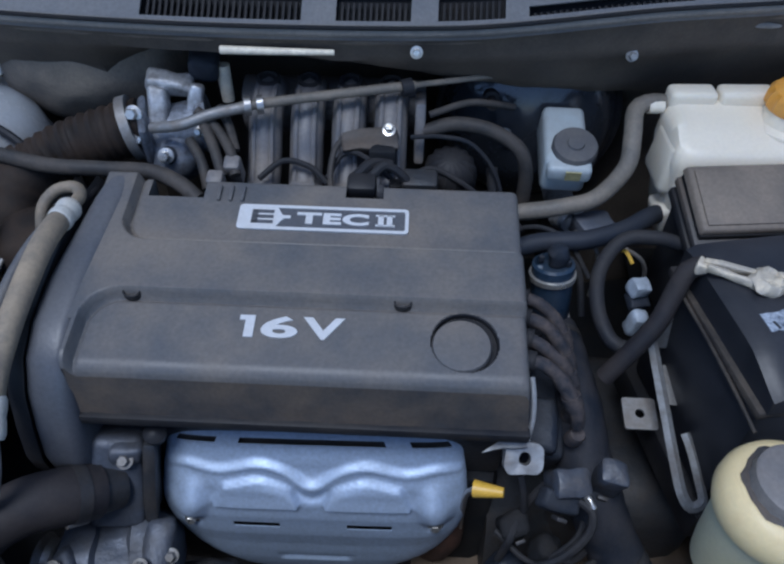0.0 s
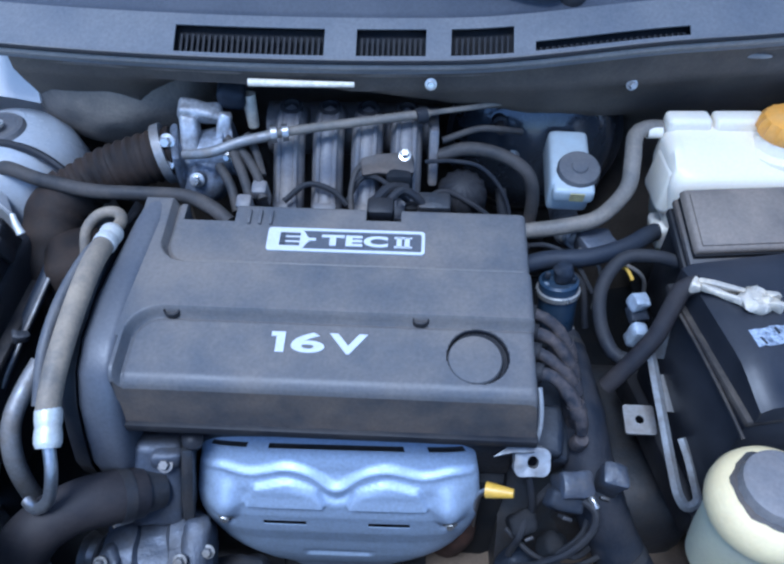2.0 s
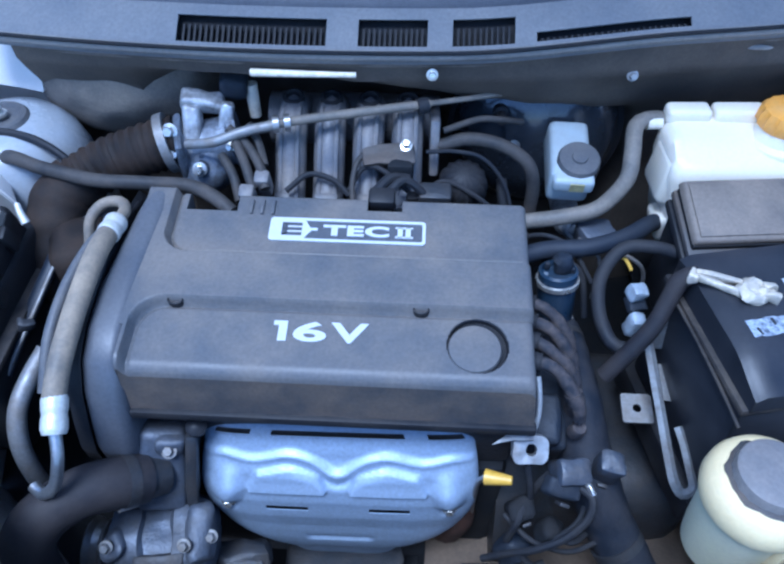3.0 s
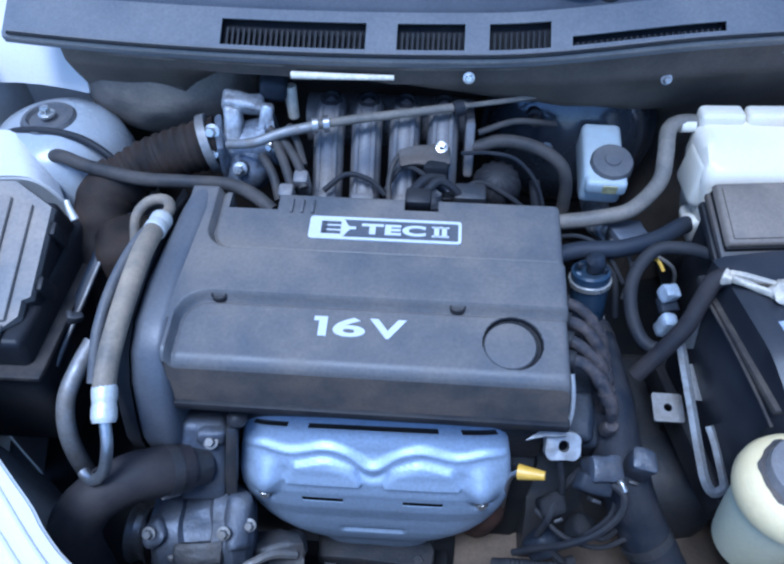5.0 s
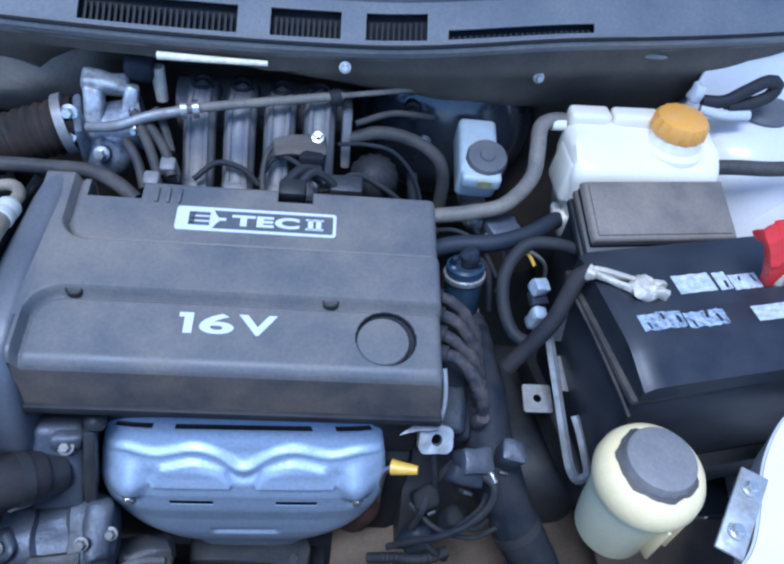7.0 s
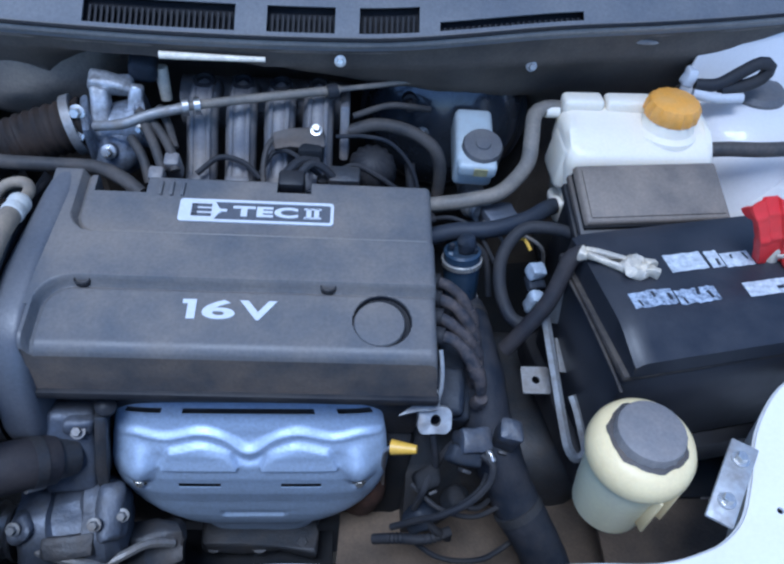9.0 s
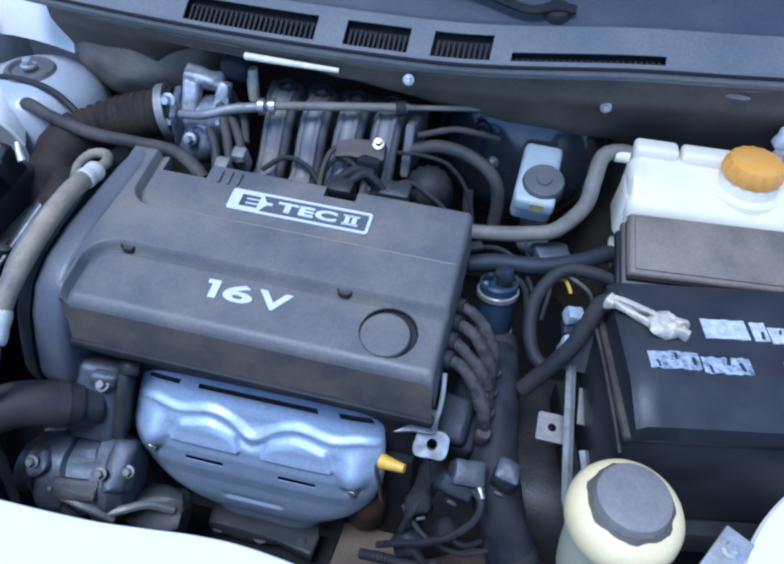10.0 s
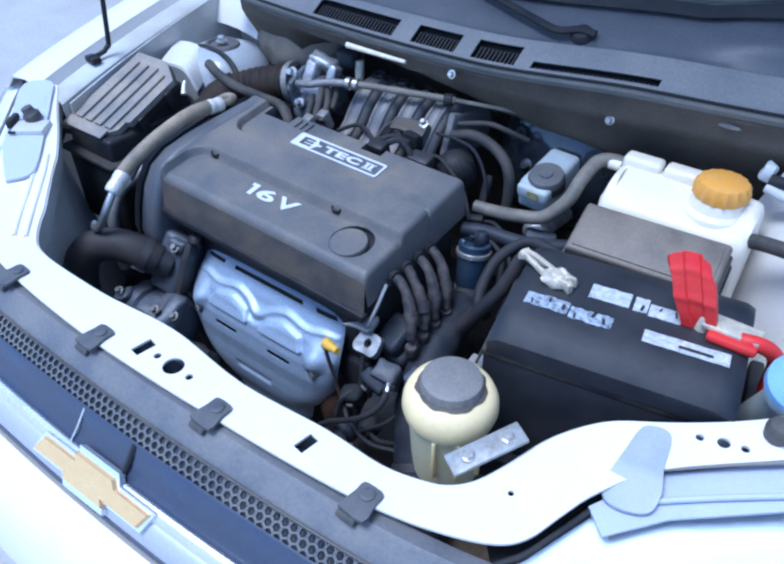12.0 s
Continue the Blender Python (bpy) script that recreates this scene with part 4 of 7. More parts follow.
def cover_z(x, y):
    """The cover's upper side: two lower banks, a raised strip between them and a raised end at the timing side."""
    z = cover_base(y)
    # two lower banks with rounded inner corners, sunk below the middle strip and the timing end
    def pocket(px, py, r):
        dx, dy = max(0.0, r - px), max(0.0, r - py)
        d = r - math.hypot(dx, dy) if px < r and py < r else min(px, py)
        return sst(0.0, 0.0055, d), math.exp(-((d - 0.0062) / 0.0016) ** 2)
    front_bank, front_groove = pocket(x + 0.288, -0.004 - y, 0.034)
    rear_bank, rear_groove = pocket(x + 0.277, y - 0.049, 0.030)
    z += 0.011 - 0.011 * front_bank - 0.0085 * rear_bank - 0.0018 * front_groove - 0.0034 * rear_groove
    # rolled outer edges
    for d, r in ((y + 0.082, 0.012), (0.112 - x, 0.008), (0.137 - y, 0.006)):
        if d < r:
            z -= r - math.sqrt(max(0.0, r * r - (r - max(0, d)) ** 2))
    # filler opening
    q = math.hypot(x - OIL[0], y - OIL[1])
    z -= 0.022 * (1 - sst(0.0275, 0.0300, q))
    return z


cover = thing("valve_cover", "dusty grey plastic engine cover lying over the cylinder head", "engine cover", (-0.09, 0.03, 0.75))
cxs = span(-0.305, 0.112, 260)
cys = span(-0.082, 0.137, 200)


def cover_keep(x, y):
    if x < -0.290 and y < -0.04:
        return False
    if y > 0.112 and (x < -0.205 and x > -0.262):
        return False
    if y > 0.118 and -0.063 < x < -0.024:
        return False
    return True


bm = grid(lambda x, y: Vector((x, y, cover_z(x, y))), cxs, cys, cover_keep)
border = [e for e in bm.edges if e.is_boundary and not all(v.co.y < -0.0815 for v in e.verts)]
ext = bmesh.ops.extrude_edge_only(bm, edges=border)
for v in ext["geom"]:
    if isinstance(v, bmesh.types.BMVert):
        if v.co.x > 0.111:
            v.co.x += 0.004
            v.co.z = 0.762 + 0.12 * (v.co.y + 0.08)
        else:
            v.co.z = 0.775
part("shell", bm, M_COVER, cover, sharp=30)


def skirt_at(x, v):
    top = cover_z(x, -0.082)
    return Vector((x + 0.004 * v * sst(0.10, 0.112, x), -0.082 - 0.009 * v + 0.0012 * noise.noise(Vector((x * 40, v * 3, 0))) * v, top + 0.001 - (top - 0.752) * v))


part("front_skirt", grid(skirt_at, span(-0.289, 0.112, 90), span(0, 1, 8)), M_SKIRT, cover, "brown dusty front face")
bm = bmesh.new()
for y0, y1, x0, x1 in ((-0.096, -0.084, -0.292, 0.118),):
    join(bm, box(x1 - x0, y1 - y0, 0.012, 0.003, m=pose((x0 + x1) / 2, (y0 + y1) / 2, 0.744)))
part("lower_lip", bm, M_BLACK, cover, "dark gasket edge")
part("oil_cap", lathe([(0.0262, -0.004), (0.0264, 0.0045), (0.0250, 0.0070), (0.018, 0.0076), (0.003, 0.0076)], 40,
                      pose(OIL[0] - 0.0030, OIL[1] - 0.0030, cover_base(OIL[1]) - 0.0065, 9)), M_COVER, cover, "round dusty oil filler cap")
# The well is black, so the crescent shadow beside the cap is in its colour.
part("filler_well", lathe([(0.0300, -0.006), (0.0300, 0.0), (0.0290, -0.001), (0.0280, -0.016), (0.002, -0.016)], 44,
                          pose(OIL[0], OIL[1], cover_base(OIL[1]) - 0.0010, 8.8)), M_BLACK, cover, "well round the cap with its shadow in black")
for x, y in ((0.0, 0.0), (0.001, 0.05), (-0.247, 0.0), (-0.245, 0.05)):
    p = Vector((x, y + (-0.007 if y < 0.02 else 0.005), 0))
    p.z = cover_z(p.x, p.y) + 0.0012
    s = part("bolt_pocket", lathe([(0.0072, -0.006), (0.0072, 0.0008), (0.0060, 0.0014), (0.0052, -0.006), (0.001, -0.006)], 18, pose(p.x, p.y, p.z, 9) @ Matrix.Diagonal((1.15, 0.8, 1, 1))), M_BLACK, cover, "dark bolt recess")
    part("bolt_head", lathe([(0.004, -0.006), (0.004, -0.003), (0.002, -0.0025)], 6, pose(p.x, p.y, p.z, 9)), M_DARKMETAL, s)
# raised ribs at the rear of the cover
for x in (-0.19, -0.178, -0.166):
    part("cover_rib", box(0.004, 0.02, 0.006, 0.0015, m=pose(x, 0.118, cover_base(0.118), 9)), M_COVER, cover)

# lettering
TILT_C = math.degrees(math.atan(0.155))
for text, x, w in (("1", -0.1355, 0.0085), ("6", -0.1086, 0.033), ("V", -0.0695, 0.0375)):
    mark = part("letter", moved(sized(lettering(text, 0.03, 0.0006, 0.0008), w, 0.0225), pose(x, -0.0335, cover_base(-0.0335) + 0.0008, TILT_C)), M_MARK, cover, "white raised letter")
part("letter_flag", moved(box(0.009, 0.0050, 0.0012, 0.0), pose(-0.1405, -0.0248, cover_base(-0.0248) + 0.0002, TILT_C)), M_MARK, cover)
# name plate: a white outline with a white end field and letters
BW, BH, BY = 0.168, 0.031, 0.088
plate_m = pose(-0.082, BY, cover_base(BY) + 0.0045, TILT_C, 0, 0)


def rounded(w, h, r, n=5):
    out = []
    for cx, cy, a0 in ((w / 2 - r, h / 2 - r, 0), (-w / 2 + r, h / 2 - r, 90), (-w / 2 + r, -h / 2 + r, 180), (w / 2 - r, -h / 2 + r, 270)):
        for k in range(n + 1):
            a = radians(a0 + 90 * k / n)
            out.append((cx + r * math.cos(a), cy + r * math.sin(a)))
    return out


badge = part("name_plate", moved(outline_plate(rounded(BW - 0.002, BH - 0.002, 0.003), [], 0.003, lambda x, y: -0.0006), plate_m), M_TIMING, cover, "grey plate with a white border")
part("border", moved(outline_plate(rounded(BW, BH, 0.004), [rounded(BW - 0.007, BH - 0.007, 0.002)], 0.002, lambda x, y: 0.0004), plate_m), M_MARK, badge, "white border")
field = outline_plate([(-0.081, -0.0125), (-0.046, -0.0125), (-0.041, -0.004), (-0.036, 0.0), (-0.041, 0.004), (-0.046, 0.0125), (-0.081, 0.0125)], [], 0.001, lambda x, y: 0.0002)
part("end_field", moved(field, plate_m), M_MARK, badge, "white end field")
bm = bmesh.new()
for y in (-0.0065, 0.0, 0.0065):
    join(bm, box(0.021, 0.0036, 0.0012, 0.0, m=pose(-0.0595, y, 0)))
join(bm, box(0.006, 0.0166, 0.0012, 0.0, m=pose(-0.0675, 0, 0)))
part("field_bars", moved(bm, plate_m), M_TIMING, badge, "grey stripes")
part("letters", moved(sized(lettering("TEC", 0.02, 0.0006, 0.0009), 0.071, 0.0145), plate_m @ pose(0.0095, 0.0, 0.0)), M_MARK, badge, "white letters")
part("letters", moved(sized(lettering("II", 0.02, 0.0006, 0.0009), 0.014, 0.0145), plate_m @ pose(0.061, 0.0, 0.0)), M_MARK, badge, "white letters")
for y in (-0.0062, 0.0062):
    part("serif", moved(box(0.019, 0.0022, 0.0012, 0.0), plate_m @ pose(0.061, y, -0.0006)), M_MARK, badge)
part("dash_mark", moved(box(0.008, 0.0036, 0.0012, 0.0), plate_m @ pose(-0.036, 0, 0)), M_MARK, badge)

# ---- timing belt cover ----
timing = thing("timing_cover", "dusty dark plastic timing belt cover at the engine's end", "belt cover", (-0.315, 0.0, 0.6))


def timing_solid(x0, x1, grow):
    prof = [(0.150, 0.72), (0.149, 0.80), (0.144, 0.835), (0.132, 0.8535), (0.10, 0.8520), (0.05, 0.8440), (0.0, 0.8360), (-0.045, 0.8275), (-0.075, 0.812), (-0.095, 0.785),
            (-0.108, 0.75), (-0.117, 0.715), (-0.115, 0.69), (-0.10, 0.672), (-0.07, 0.66), (-0.02, 0.60)]
    bm = bmesh.new()
    a = [bm.verts.new((x0 + 0.022 * max(0, y) / 0.15, y * grow, 0.7 + (z - 0.7) * grow)) for y, z in prof]
    b = [bm.verts.new((x1 + 0.012 * max(0, y) / 0.15, y, z)) for y, z in prof]
    for i in range(len(prof) - 1):
        bm.faces.new((a[i], a[i + 1], b[i + 1], b[i]))
    bm.faces.new(a)
    bm.faces.new(list(reversed(b)))
    bm.faces.new((a[-1], a[0], b[0], b[-1]))
    bmesh.ops.recalc_face_normals(bm, faces=bm.faces)
    sharp = [e for e in bm.edges if len(e.link_faces) == 2 and e.calc_face_angle() > radians(60)]
    bmesh.ops.bevel(bm, geom=sharp, offset=0.013, segments=6, profile=0.5, affect='EDGES')
    return bm


part("front_shell", timing_solid(-0.328, -0.287, 1.0), M_TIMING, timing)
part("back_shell", timing_solid(-0.337, -0.329, 0.985), M_BLACK, timing, "black rear half")

# ---- cylinder head and block below the cover ----
engine = thing("engine_block", "grimy dark cast engine block under the cover", "engine", (-0.1, 0.05, 0.3))
part("cylinder_head", box(0.40, 0.20, 0.115, 0.008, m=pose(-0.095, 0.03, 0.64)), M_DARKMETAL, engine)
part("block", box(0.40, 0.24, 0.34, 0.015, m=pose(-0.095, 0.04, 0.30)), M_GRIME, engine)
part("oil_sump", box(0.30, 0.18, 0.10, 0.02, m=pose(-0.1, 0.05, 0.20)), M_GRIME, engine)
part("gearbox", box(0.26, 0.24, 0.24, 0.05, 4, m=pose(0.23, 0.05, 0.33)), M_DARKMETAL, engine, "grimy grey gearbox casting")
part("bell_housing", lathe([(0.15, 0), (0.15, 0.03), (0.12, 0.08), (0.10, 0.10)], 24, pose(0.10, 0.04, 0.47, 0, 90)), M_DARKMETAL, engine)

# ---- heat shield ----
shield = thing("heat_shield", "bluish silver pressed metal heat shield over the exhaust manifold", "heat shield", (-0.09, -0.11, 0.5))


def along(table, z):
    """Smooth look-up in a table of (height, value) pairs from high to low."""
    for (z0, a), (z1, b) in zip(table, table[1:]):
        if z >= z1:
            return a + (b - a) * sst(0, 1, (z0 - z) / (z0 - z1)) * 0.35 + (b - a) * 0.65 * min(1.0, max(0.0, (z0 - z) / (z0 - z1)))
    return table[-1][1]


HALF = [(0.708, 0.130), (0.702, 0.139), (0.690, 0.146), (0.660, 0.152), (0.635, 0.155), (0.615, 0.154), (0.598, 0.151), (0.580, 0.146), (0.565, 0.139), (0.550, 0.130), (0.537, 0.121), (0.525, 0.111), (0.512, 0.099), (0.500, 0.088), (0.485, 0.078), (0.44, 0.070)]
FRONT = [(0.708, -0.070), (0.690, -0.081), (0.672, -0.093), (0.655, -0.106), (0.640, -0.1155), (0.625, -0.121), (0.60, -0.1255), (0.58, -0.1255), (0.565, -0.127), (0.55, -0.128), (0.537, -0.1275), (0.525, -0.126), (0.510, -0.122), (0.49, -0.114), (0.44, -0.104)]


def shield_at(u, v):
    """u: -1..1 across, v: 0 at the top edge to 1 at the foot of the neck."""
    z = 0.708 - 0.258 * v
    a = abs(u)
    x = -0.083 + along(HALF, z) * u
    # the fold runs in a wave: low in the middle, humps beside it and at the ends
    fold = 0.671 - 0.013 * math.exp(-(u / 0.13) ** 2) + 0.004 * math.exp(-((a - 0.36) / 0.12) ** 2) - 0.0015 * math.exp(-((a - 0.62) / 0.1) ** 2) + 0.002 * math.exp(-((a - 0.84) / 0.09) ** 2)
    y = along(FRONT, z)
    above = sst(fold - 0.002, fold + 0.006, z)
    y += 0.0045 * above * (1 - sst(0.69, 0.708, z) * 0.7)
    y -= 0.0026 * math.exp(-((z - fold) / 0.0026) ** 2)
    y += 0.0035 * math.exp(-((z - fold + 0.011) / 0.0035) ** 2) * math.exp(-(u / 0.3) ** 4)
    for c in (-0.36, 0.36):
        w = 0.21 + 0.08 * (0.665 - z) / 0.025
        field = (1 - sst(w - 0.02, w + 0.015, abs(u - c))) * (1 - sst(fold - 0.0105, fold - 0.0085, z)) * sst(0.6405, 0.6425, z)
        y -= 0.0055 * field
    y += 0.004 * (1 - sst(0.24, 0.32, a)) * sst(0.545, 0.549, z) * (1 - sst(0.555, 0.559, z))
    for c in (-0.80, 0.80):
        q = math.hypot((u - c) * 0.147, (z - 0.640) * 0.9)
        y -= 0.013 * (1 - sst(0.003, 0.024, q))
        q = math.hypot((u - c) * 0.147, z - 0.6165)
        y += 0.006 * (1 - sst(0.006, 0.011, q))
    # round ends turned back towards the engine
    turn = max(0.0, 1 - a ** 5.5) ** 0.5
    back = -0.066 - 0.030 * sst(0.70, 0.62, z) + 0.020 * sst(0.56, 0.50, z)
    y = back + (y - back) * (0.10 + 0.90 * turn)
    return Vector((x, y, z + 0.004 * u))


def shield_keep(u, v):
    z = 0.708 - 0.258 * v
    if 0.6115 < z < 0.6185 and 0.22 < abs(u) < 0.52:
        return False
    return not (0.6915 < z < 0.6985 and (abs(u) < 0.50 or 0.66 < abs(u) < 0.93))


part("pressed_plate", thicken(grid(shield_at, span(-1, 1, 150), span(0, 1, 150), shield_keep), 0.0015), M_SHIELD, shield, sharp=60)
for u in (-0.80, 0.80):
    p = shield_at(u, 0.355)
    bolt("bolt", (p.x, p.y - 0.002, p.z), 0.0055, 0.008, M_CLAMP, shield, Euler((radians(78), 0, 0)).to_matrix().to_4x4())
manifold = thing("exhaust_manifold", "rusty iron exhaust manifold behind the heat shield", "exhaust manifold", (-0.09, -0.08, 0.4))
bm = bmesh.new()
for k in range(4):
    x = -0.200 + k * 0.076
    join(bm, tube([(x, -0.06, 0.66), (x, -0.085, 0.64), (-0.09 + (x + 0.09) * 0.5, -0.078, 0.58), (-0.09, -0.055, 0.47)], 0.018, 10, 0.012))
part("runner", bm, M_RUST, manifold)
part("collector", tube([(-0.085, -0.045, 0.56), (-0.085, -0.045, 0.49), (-0.08, -0.05, 0.36), (-0.08, -0.05, 0.25)], 0.036, 16), M_DARKMETAL, manifold)
part("flange", rough(box(0.150, 0.060, 0.020, 0.006, 3, m=pose(-0.083, -0.106, 0.440, -8)), 0.009, 40), M_DARKMETAL, manifold, "grey cast flange")
for dx in (-0.058, 0.0, 0.055):
    bolt("bolt", (-0.083 + dx, -0.124, 0.449), 0.008, 0.012, M_DARKMETAL, manifold)
part("lower_pipe", tube([(-0.083, -0.085, 0.44), (-0.083, -0.105, 0.38), (-0.08, -0.09, 0.30), (-0.08, -0.03, 0.25)], 0.032, 18), M_DARKMETAL, manifold)
part("red_pipe", tube([(0.035, -0.07, 0.60), (0.05, -0.085, 0.55), (0.045, -0.07, 0.48)], 0.026, 12), M_RUST, manifold)

# ---- dipstick ----
dip = thing("dipstick", "oil dipstick with a yellow plastic handle", "dipstick", (0.09, -0.12, 0.6))
part("handle", tube([(0.072, -0.118, 0.700), (0.084, -0.121, 0.703), (0.098, -0.124, 0.706)], 0.0085, 12, 0.003, lambda s, t: 1.0 - 0.45 * (s / t)), M_YELLOW, dip, "yellow handle")
part("rod", tube([(0.072, -0.118, 0.699), (0.066, -0.112, 0.67), (0.07, -0.09, 0.55)], 0.003, 8), M_STEEL, dip)

# ---- thermostat housing and upper radiator hose ----
therm = thing("thermostat_housing", "grimy blue-grey aluminium thermostat housing beside the heat shield", "thermostat", (-0.27, -0.1, 0.62))
part("body", rough(box(0.056, 0.042, 0.098, 0.009, 3, 0.9, m=pose(-0.276, -0.124, 0.620, -27, 10, 10)), 0.0025, 50), M_CASTING, therm)
part("flange", rough(box(0.012, 0.050, 0.088, 0.003, 2, m=pose(-0.244, -0.112, 0.622, -24, 8, 10)), 0.0015, 80), M_DARKMETAL, therm, "dark joint flange")
part("lug", rough(box(0.030, 0.020, 0.018, 0.005, 3, m=pose(-0.258, -0.100, 0.692, -15, 8, 10)), 0.002, 70), M_CASTING, therm)
part("neck", tube([(-0.272, -0.112, 0.664), (-0.288, -0.128, 0.678), (-0.302, -0.139, 0.688)], 0.0235, 20), M_DARKMETAL, therm)
part("sensor", lathe([(0.008, 0), (0.008, 0.010), (0.011, 0.012), (0.011, 0.020), (0.005, 0.024)], 12, pose(-0.232, -0.080, 0.702, 20, 10)), M_BLACK, therm)
bolt("bolt", (-0.256, -0.106, 0.700), 0.0055, 0.008, M_DULL, therm, Euler((radians(35), 0, 0)).to_matrix().to_4x4())
hose = thing("radiator_hose", "thick black upper radiator hose bending down from the thermostat", "hose", (-0.38, -0.18, 0.55), group="coolant hoses")
part("tube", tube([(-0.284, -0.125, 0.675), (-0.305, -0.141, 0.692), (-0.331, -0.157, 0.702), (-0.359, -0.179, 0.699), (-0.379, -0.196, 0.676), (-0.386, -0.204, 0.642), (-0.384, -0.214, 0.59), (-0.375, -0.235, 0.50)], 0.0262, 22, 0.006, lambda s, t: 1 + 0.025 * math.sin(s * 60)), M_UPHOSE, hose)
part("clamp", tube([(-0.293, -0.132, 0.683), (-0.301, -0.138, 0.689)], 0.0277, 18, 0.002), M_DARKMETAL, hose, "steel hose clamp")
part("clamp_screw", tube([(-0.286, -0.150, 0.668), (-0.292, -0.156, 0.674), (-0.298, -0.162, 0.680)], 0.0045, 8), M_DULL, hose)
hose = thing("radiator_hose", "thick grimy black radiator hose running forward from the sensor housing", "hose", (0.28, -0.15, 0.4), group="coolant hoses")
part("tube", tube([(0.166, 0.082, 0.690), (0.172, 0.045, 0.690), (0.179, 0.0, 0.684), (0.186, -0.045, 0.666), (0.202, -0.09, 0.630), (0.228, -0.125, 0.585), (0.265, -0.165, 0.53), (0.29, -0.21, 0.47), (0.29, -0.26, 0.42)], 0.0285, 20, 0.006, lambda s, t: 1 + 0.02 * math.sin(s * 75) + 0.012 * math.sin(s * 210)), M_LOWHOSE, hose)
part("clamp", tube([(0.1672, 0.070, 0.6905), (0.1684, 0.062, 0.6905)], 0.0302, 20, 0.002), M_DARKMETAL, hose, "grimy hose clamp")
part("clamp", tube([(0.228, -0.127, 0.583), (0.234, -0.133, 0.576)], 0.0302, 20, 0.002), M_DARKMETAL, hose, "grimy hose clamp")

# ---- alternator and belt drive ----
alt = thing("alternator", "grimy cast alternator with pale wiring below the thermostat", "alternator", (-0.27, -0.14, 0.5))
part("housing", rough(lathe([(0.02, -0.055), (0.046, -0.052), (0.054, -0.040), (0.055, -0.020), (0.049, -0.016), (0.049, 0.014), (0.055, 0.018), (0.055, 0.036), (0.044, 0.052), (0.02, 0.056)], 30, pose(-0.275, -0.150, 0.572, 0, 90, 8)), 0.006, 38), M_CASTING, alt)
part("end_frame", rough(box(0.030, 0.060, 0.030, 0.008, 3, m=pose(-0.232, -0.150, 0.600, 22, 8, 12)), 0.007, 42, 2.0), M_CASTING, alt)
part("ear", rough(box(0.024, 0.030, 0.026, 0.006, 3, m=pose(-0.312, -0.172, 0.606, 15, -15, 20)), 0.006, 50, 5.0), M_CASTING, alt, "mounting ear")
part("regulator", rough(box(0.055, 0.024, 0.026, 0.005, 2, m=pose(-0.268, -0.182, 0.592, 30, 0, 6)), 0.004, 70, 1.0), M_DARKMETAL, alt)
for dx, dy, dz in ((-0.318, -0.183, 0.632), (-0.238, -0.176, 0.630), (-0.215, -0.160, 0.618)):
    bolt("bolt", (dx, dy, dz), 0.005, 0.008, M_DULL, alt, Euler((radians(40), 0, 0)).to_matrix().to_4x4())
part("pulley", lathe([(0.032, -0.012), (0.034, -0.010), (0.029, -0.004), (0.029, 0.004), (0.034, 0.010), (0.032, 0.012)], 28, pose(-0.352, -0.155, 0.560, 0, 90)), M_STEEL, alt, "steel belt pulley")
part("wire", tube([(-0.312, -0.185, 0.598), (-0.290, -0.198, 0.604), (-0.262, -0.203, 0.600), (-0.240, -0.202, 0.588), (-0.225, -0.20, 0.572)], 0.0048, 8), M_DULL, alt, "pale grey wire sleeve")
part("wire", tube([(-0.236, -0.200, 0.578), (-0.215, -0.190, 0.582), (-0.194, -0.175, 0.576), (-0.170, -0.165, 0.555)], 0.0052, 8), M_DULL, alt, "pale grey wire sleeve")
part("wire", tube([(-0.300, -0.195, 0.575), (-0.262, -0.212, 0.570), (-0.225, -0.212, 0.556), (-0.18, -0.20, 0.53)], 0.006, 8), M_RUBBER, alt)
part("mount_bracket", rough(box(0.07, 0.05, 0.06, 0.01, 3, m=pose(-0.205, -0.150, 0.500, 20, 10, 15)), 0.014, 34), M_DARKMETAL, alt)
pulley = thing("power_steering_pipe", "bent shiny pale metal pipe beside the belt end", "pipe", (-0.41, -0.08, 0.6))
part("pipe", tube([(-0.393, -0.030, 0.765), (-0.404, -0.055, 0.752), (-0.412, -0.085, 0.735), (-0.412, -0.108, 0.705), (-0.408, -0.12, 0.66), (-0.404, -0.12, 0.60)], 0.0098, 14), M_DULL, pulley)

# ---- air-conditioning hose ----
ac = thing("air_conditioning_hose", "dusty grey rubber air-conditioning hose with silver crimped ends", "hose", (-0.34, -0.03, 0.8))
AC = [(-0.3275, 0.058, 0.855), (-0.329, 0.03, 0.857), (-0.331, -0.005, 0.852), (-0.334, -0.05, 0.839), (-0.337, -0.09, 0.822), (-0.337, -0.118, 0.806)]
part("rubber", tube(AC, 0.0110, 16), M_ACHOSE, ac)
for a, b in (((-0.326, 0.080, 0.852), (-0.328, 0.052, 0.855)), ((-0.337, -0.112, 0.809), (-0.333, -0.143, 0.789))):
    part("crimp", tube([a, Vector(a).lerp(Vector(b), 0.5), b], 0.0122, 16, 0.0015, lambda s, t: 1 - 0.07 * math.exp(-((s / t - 0.5) / 0.1) ** 2) - 0.14 * max(0, abs(s / t - 0.5) - 0.38) / 0.12), M_SLEEVE, ac, "silver crimped sleeve")
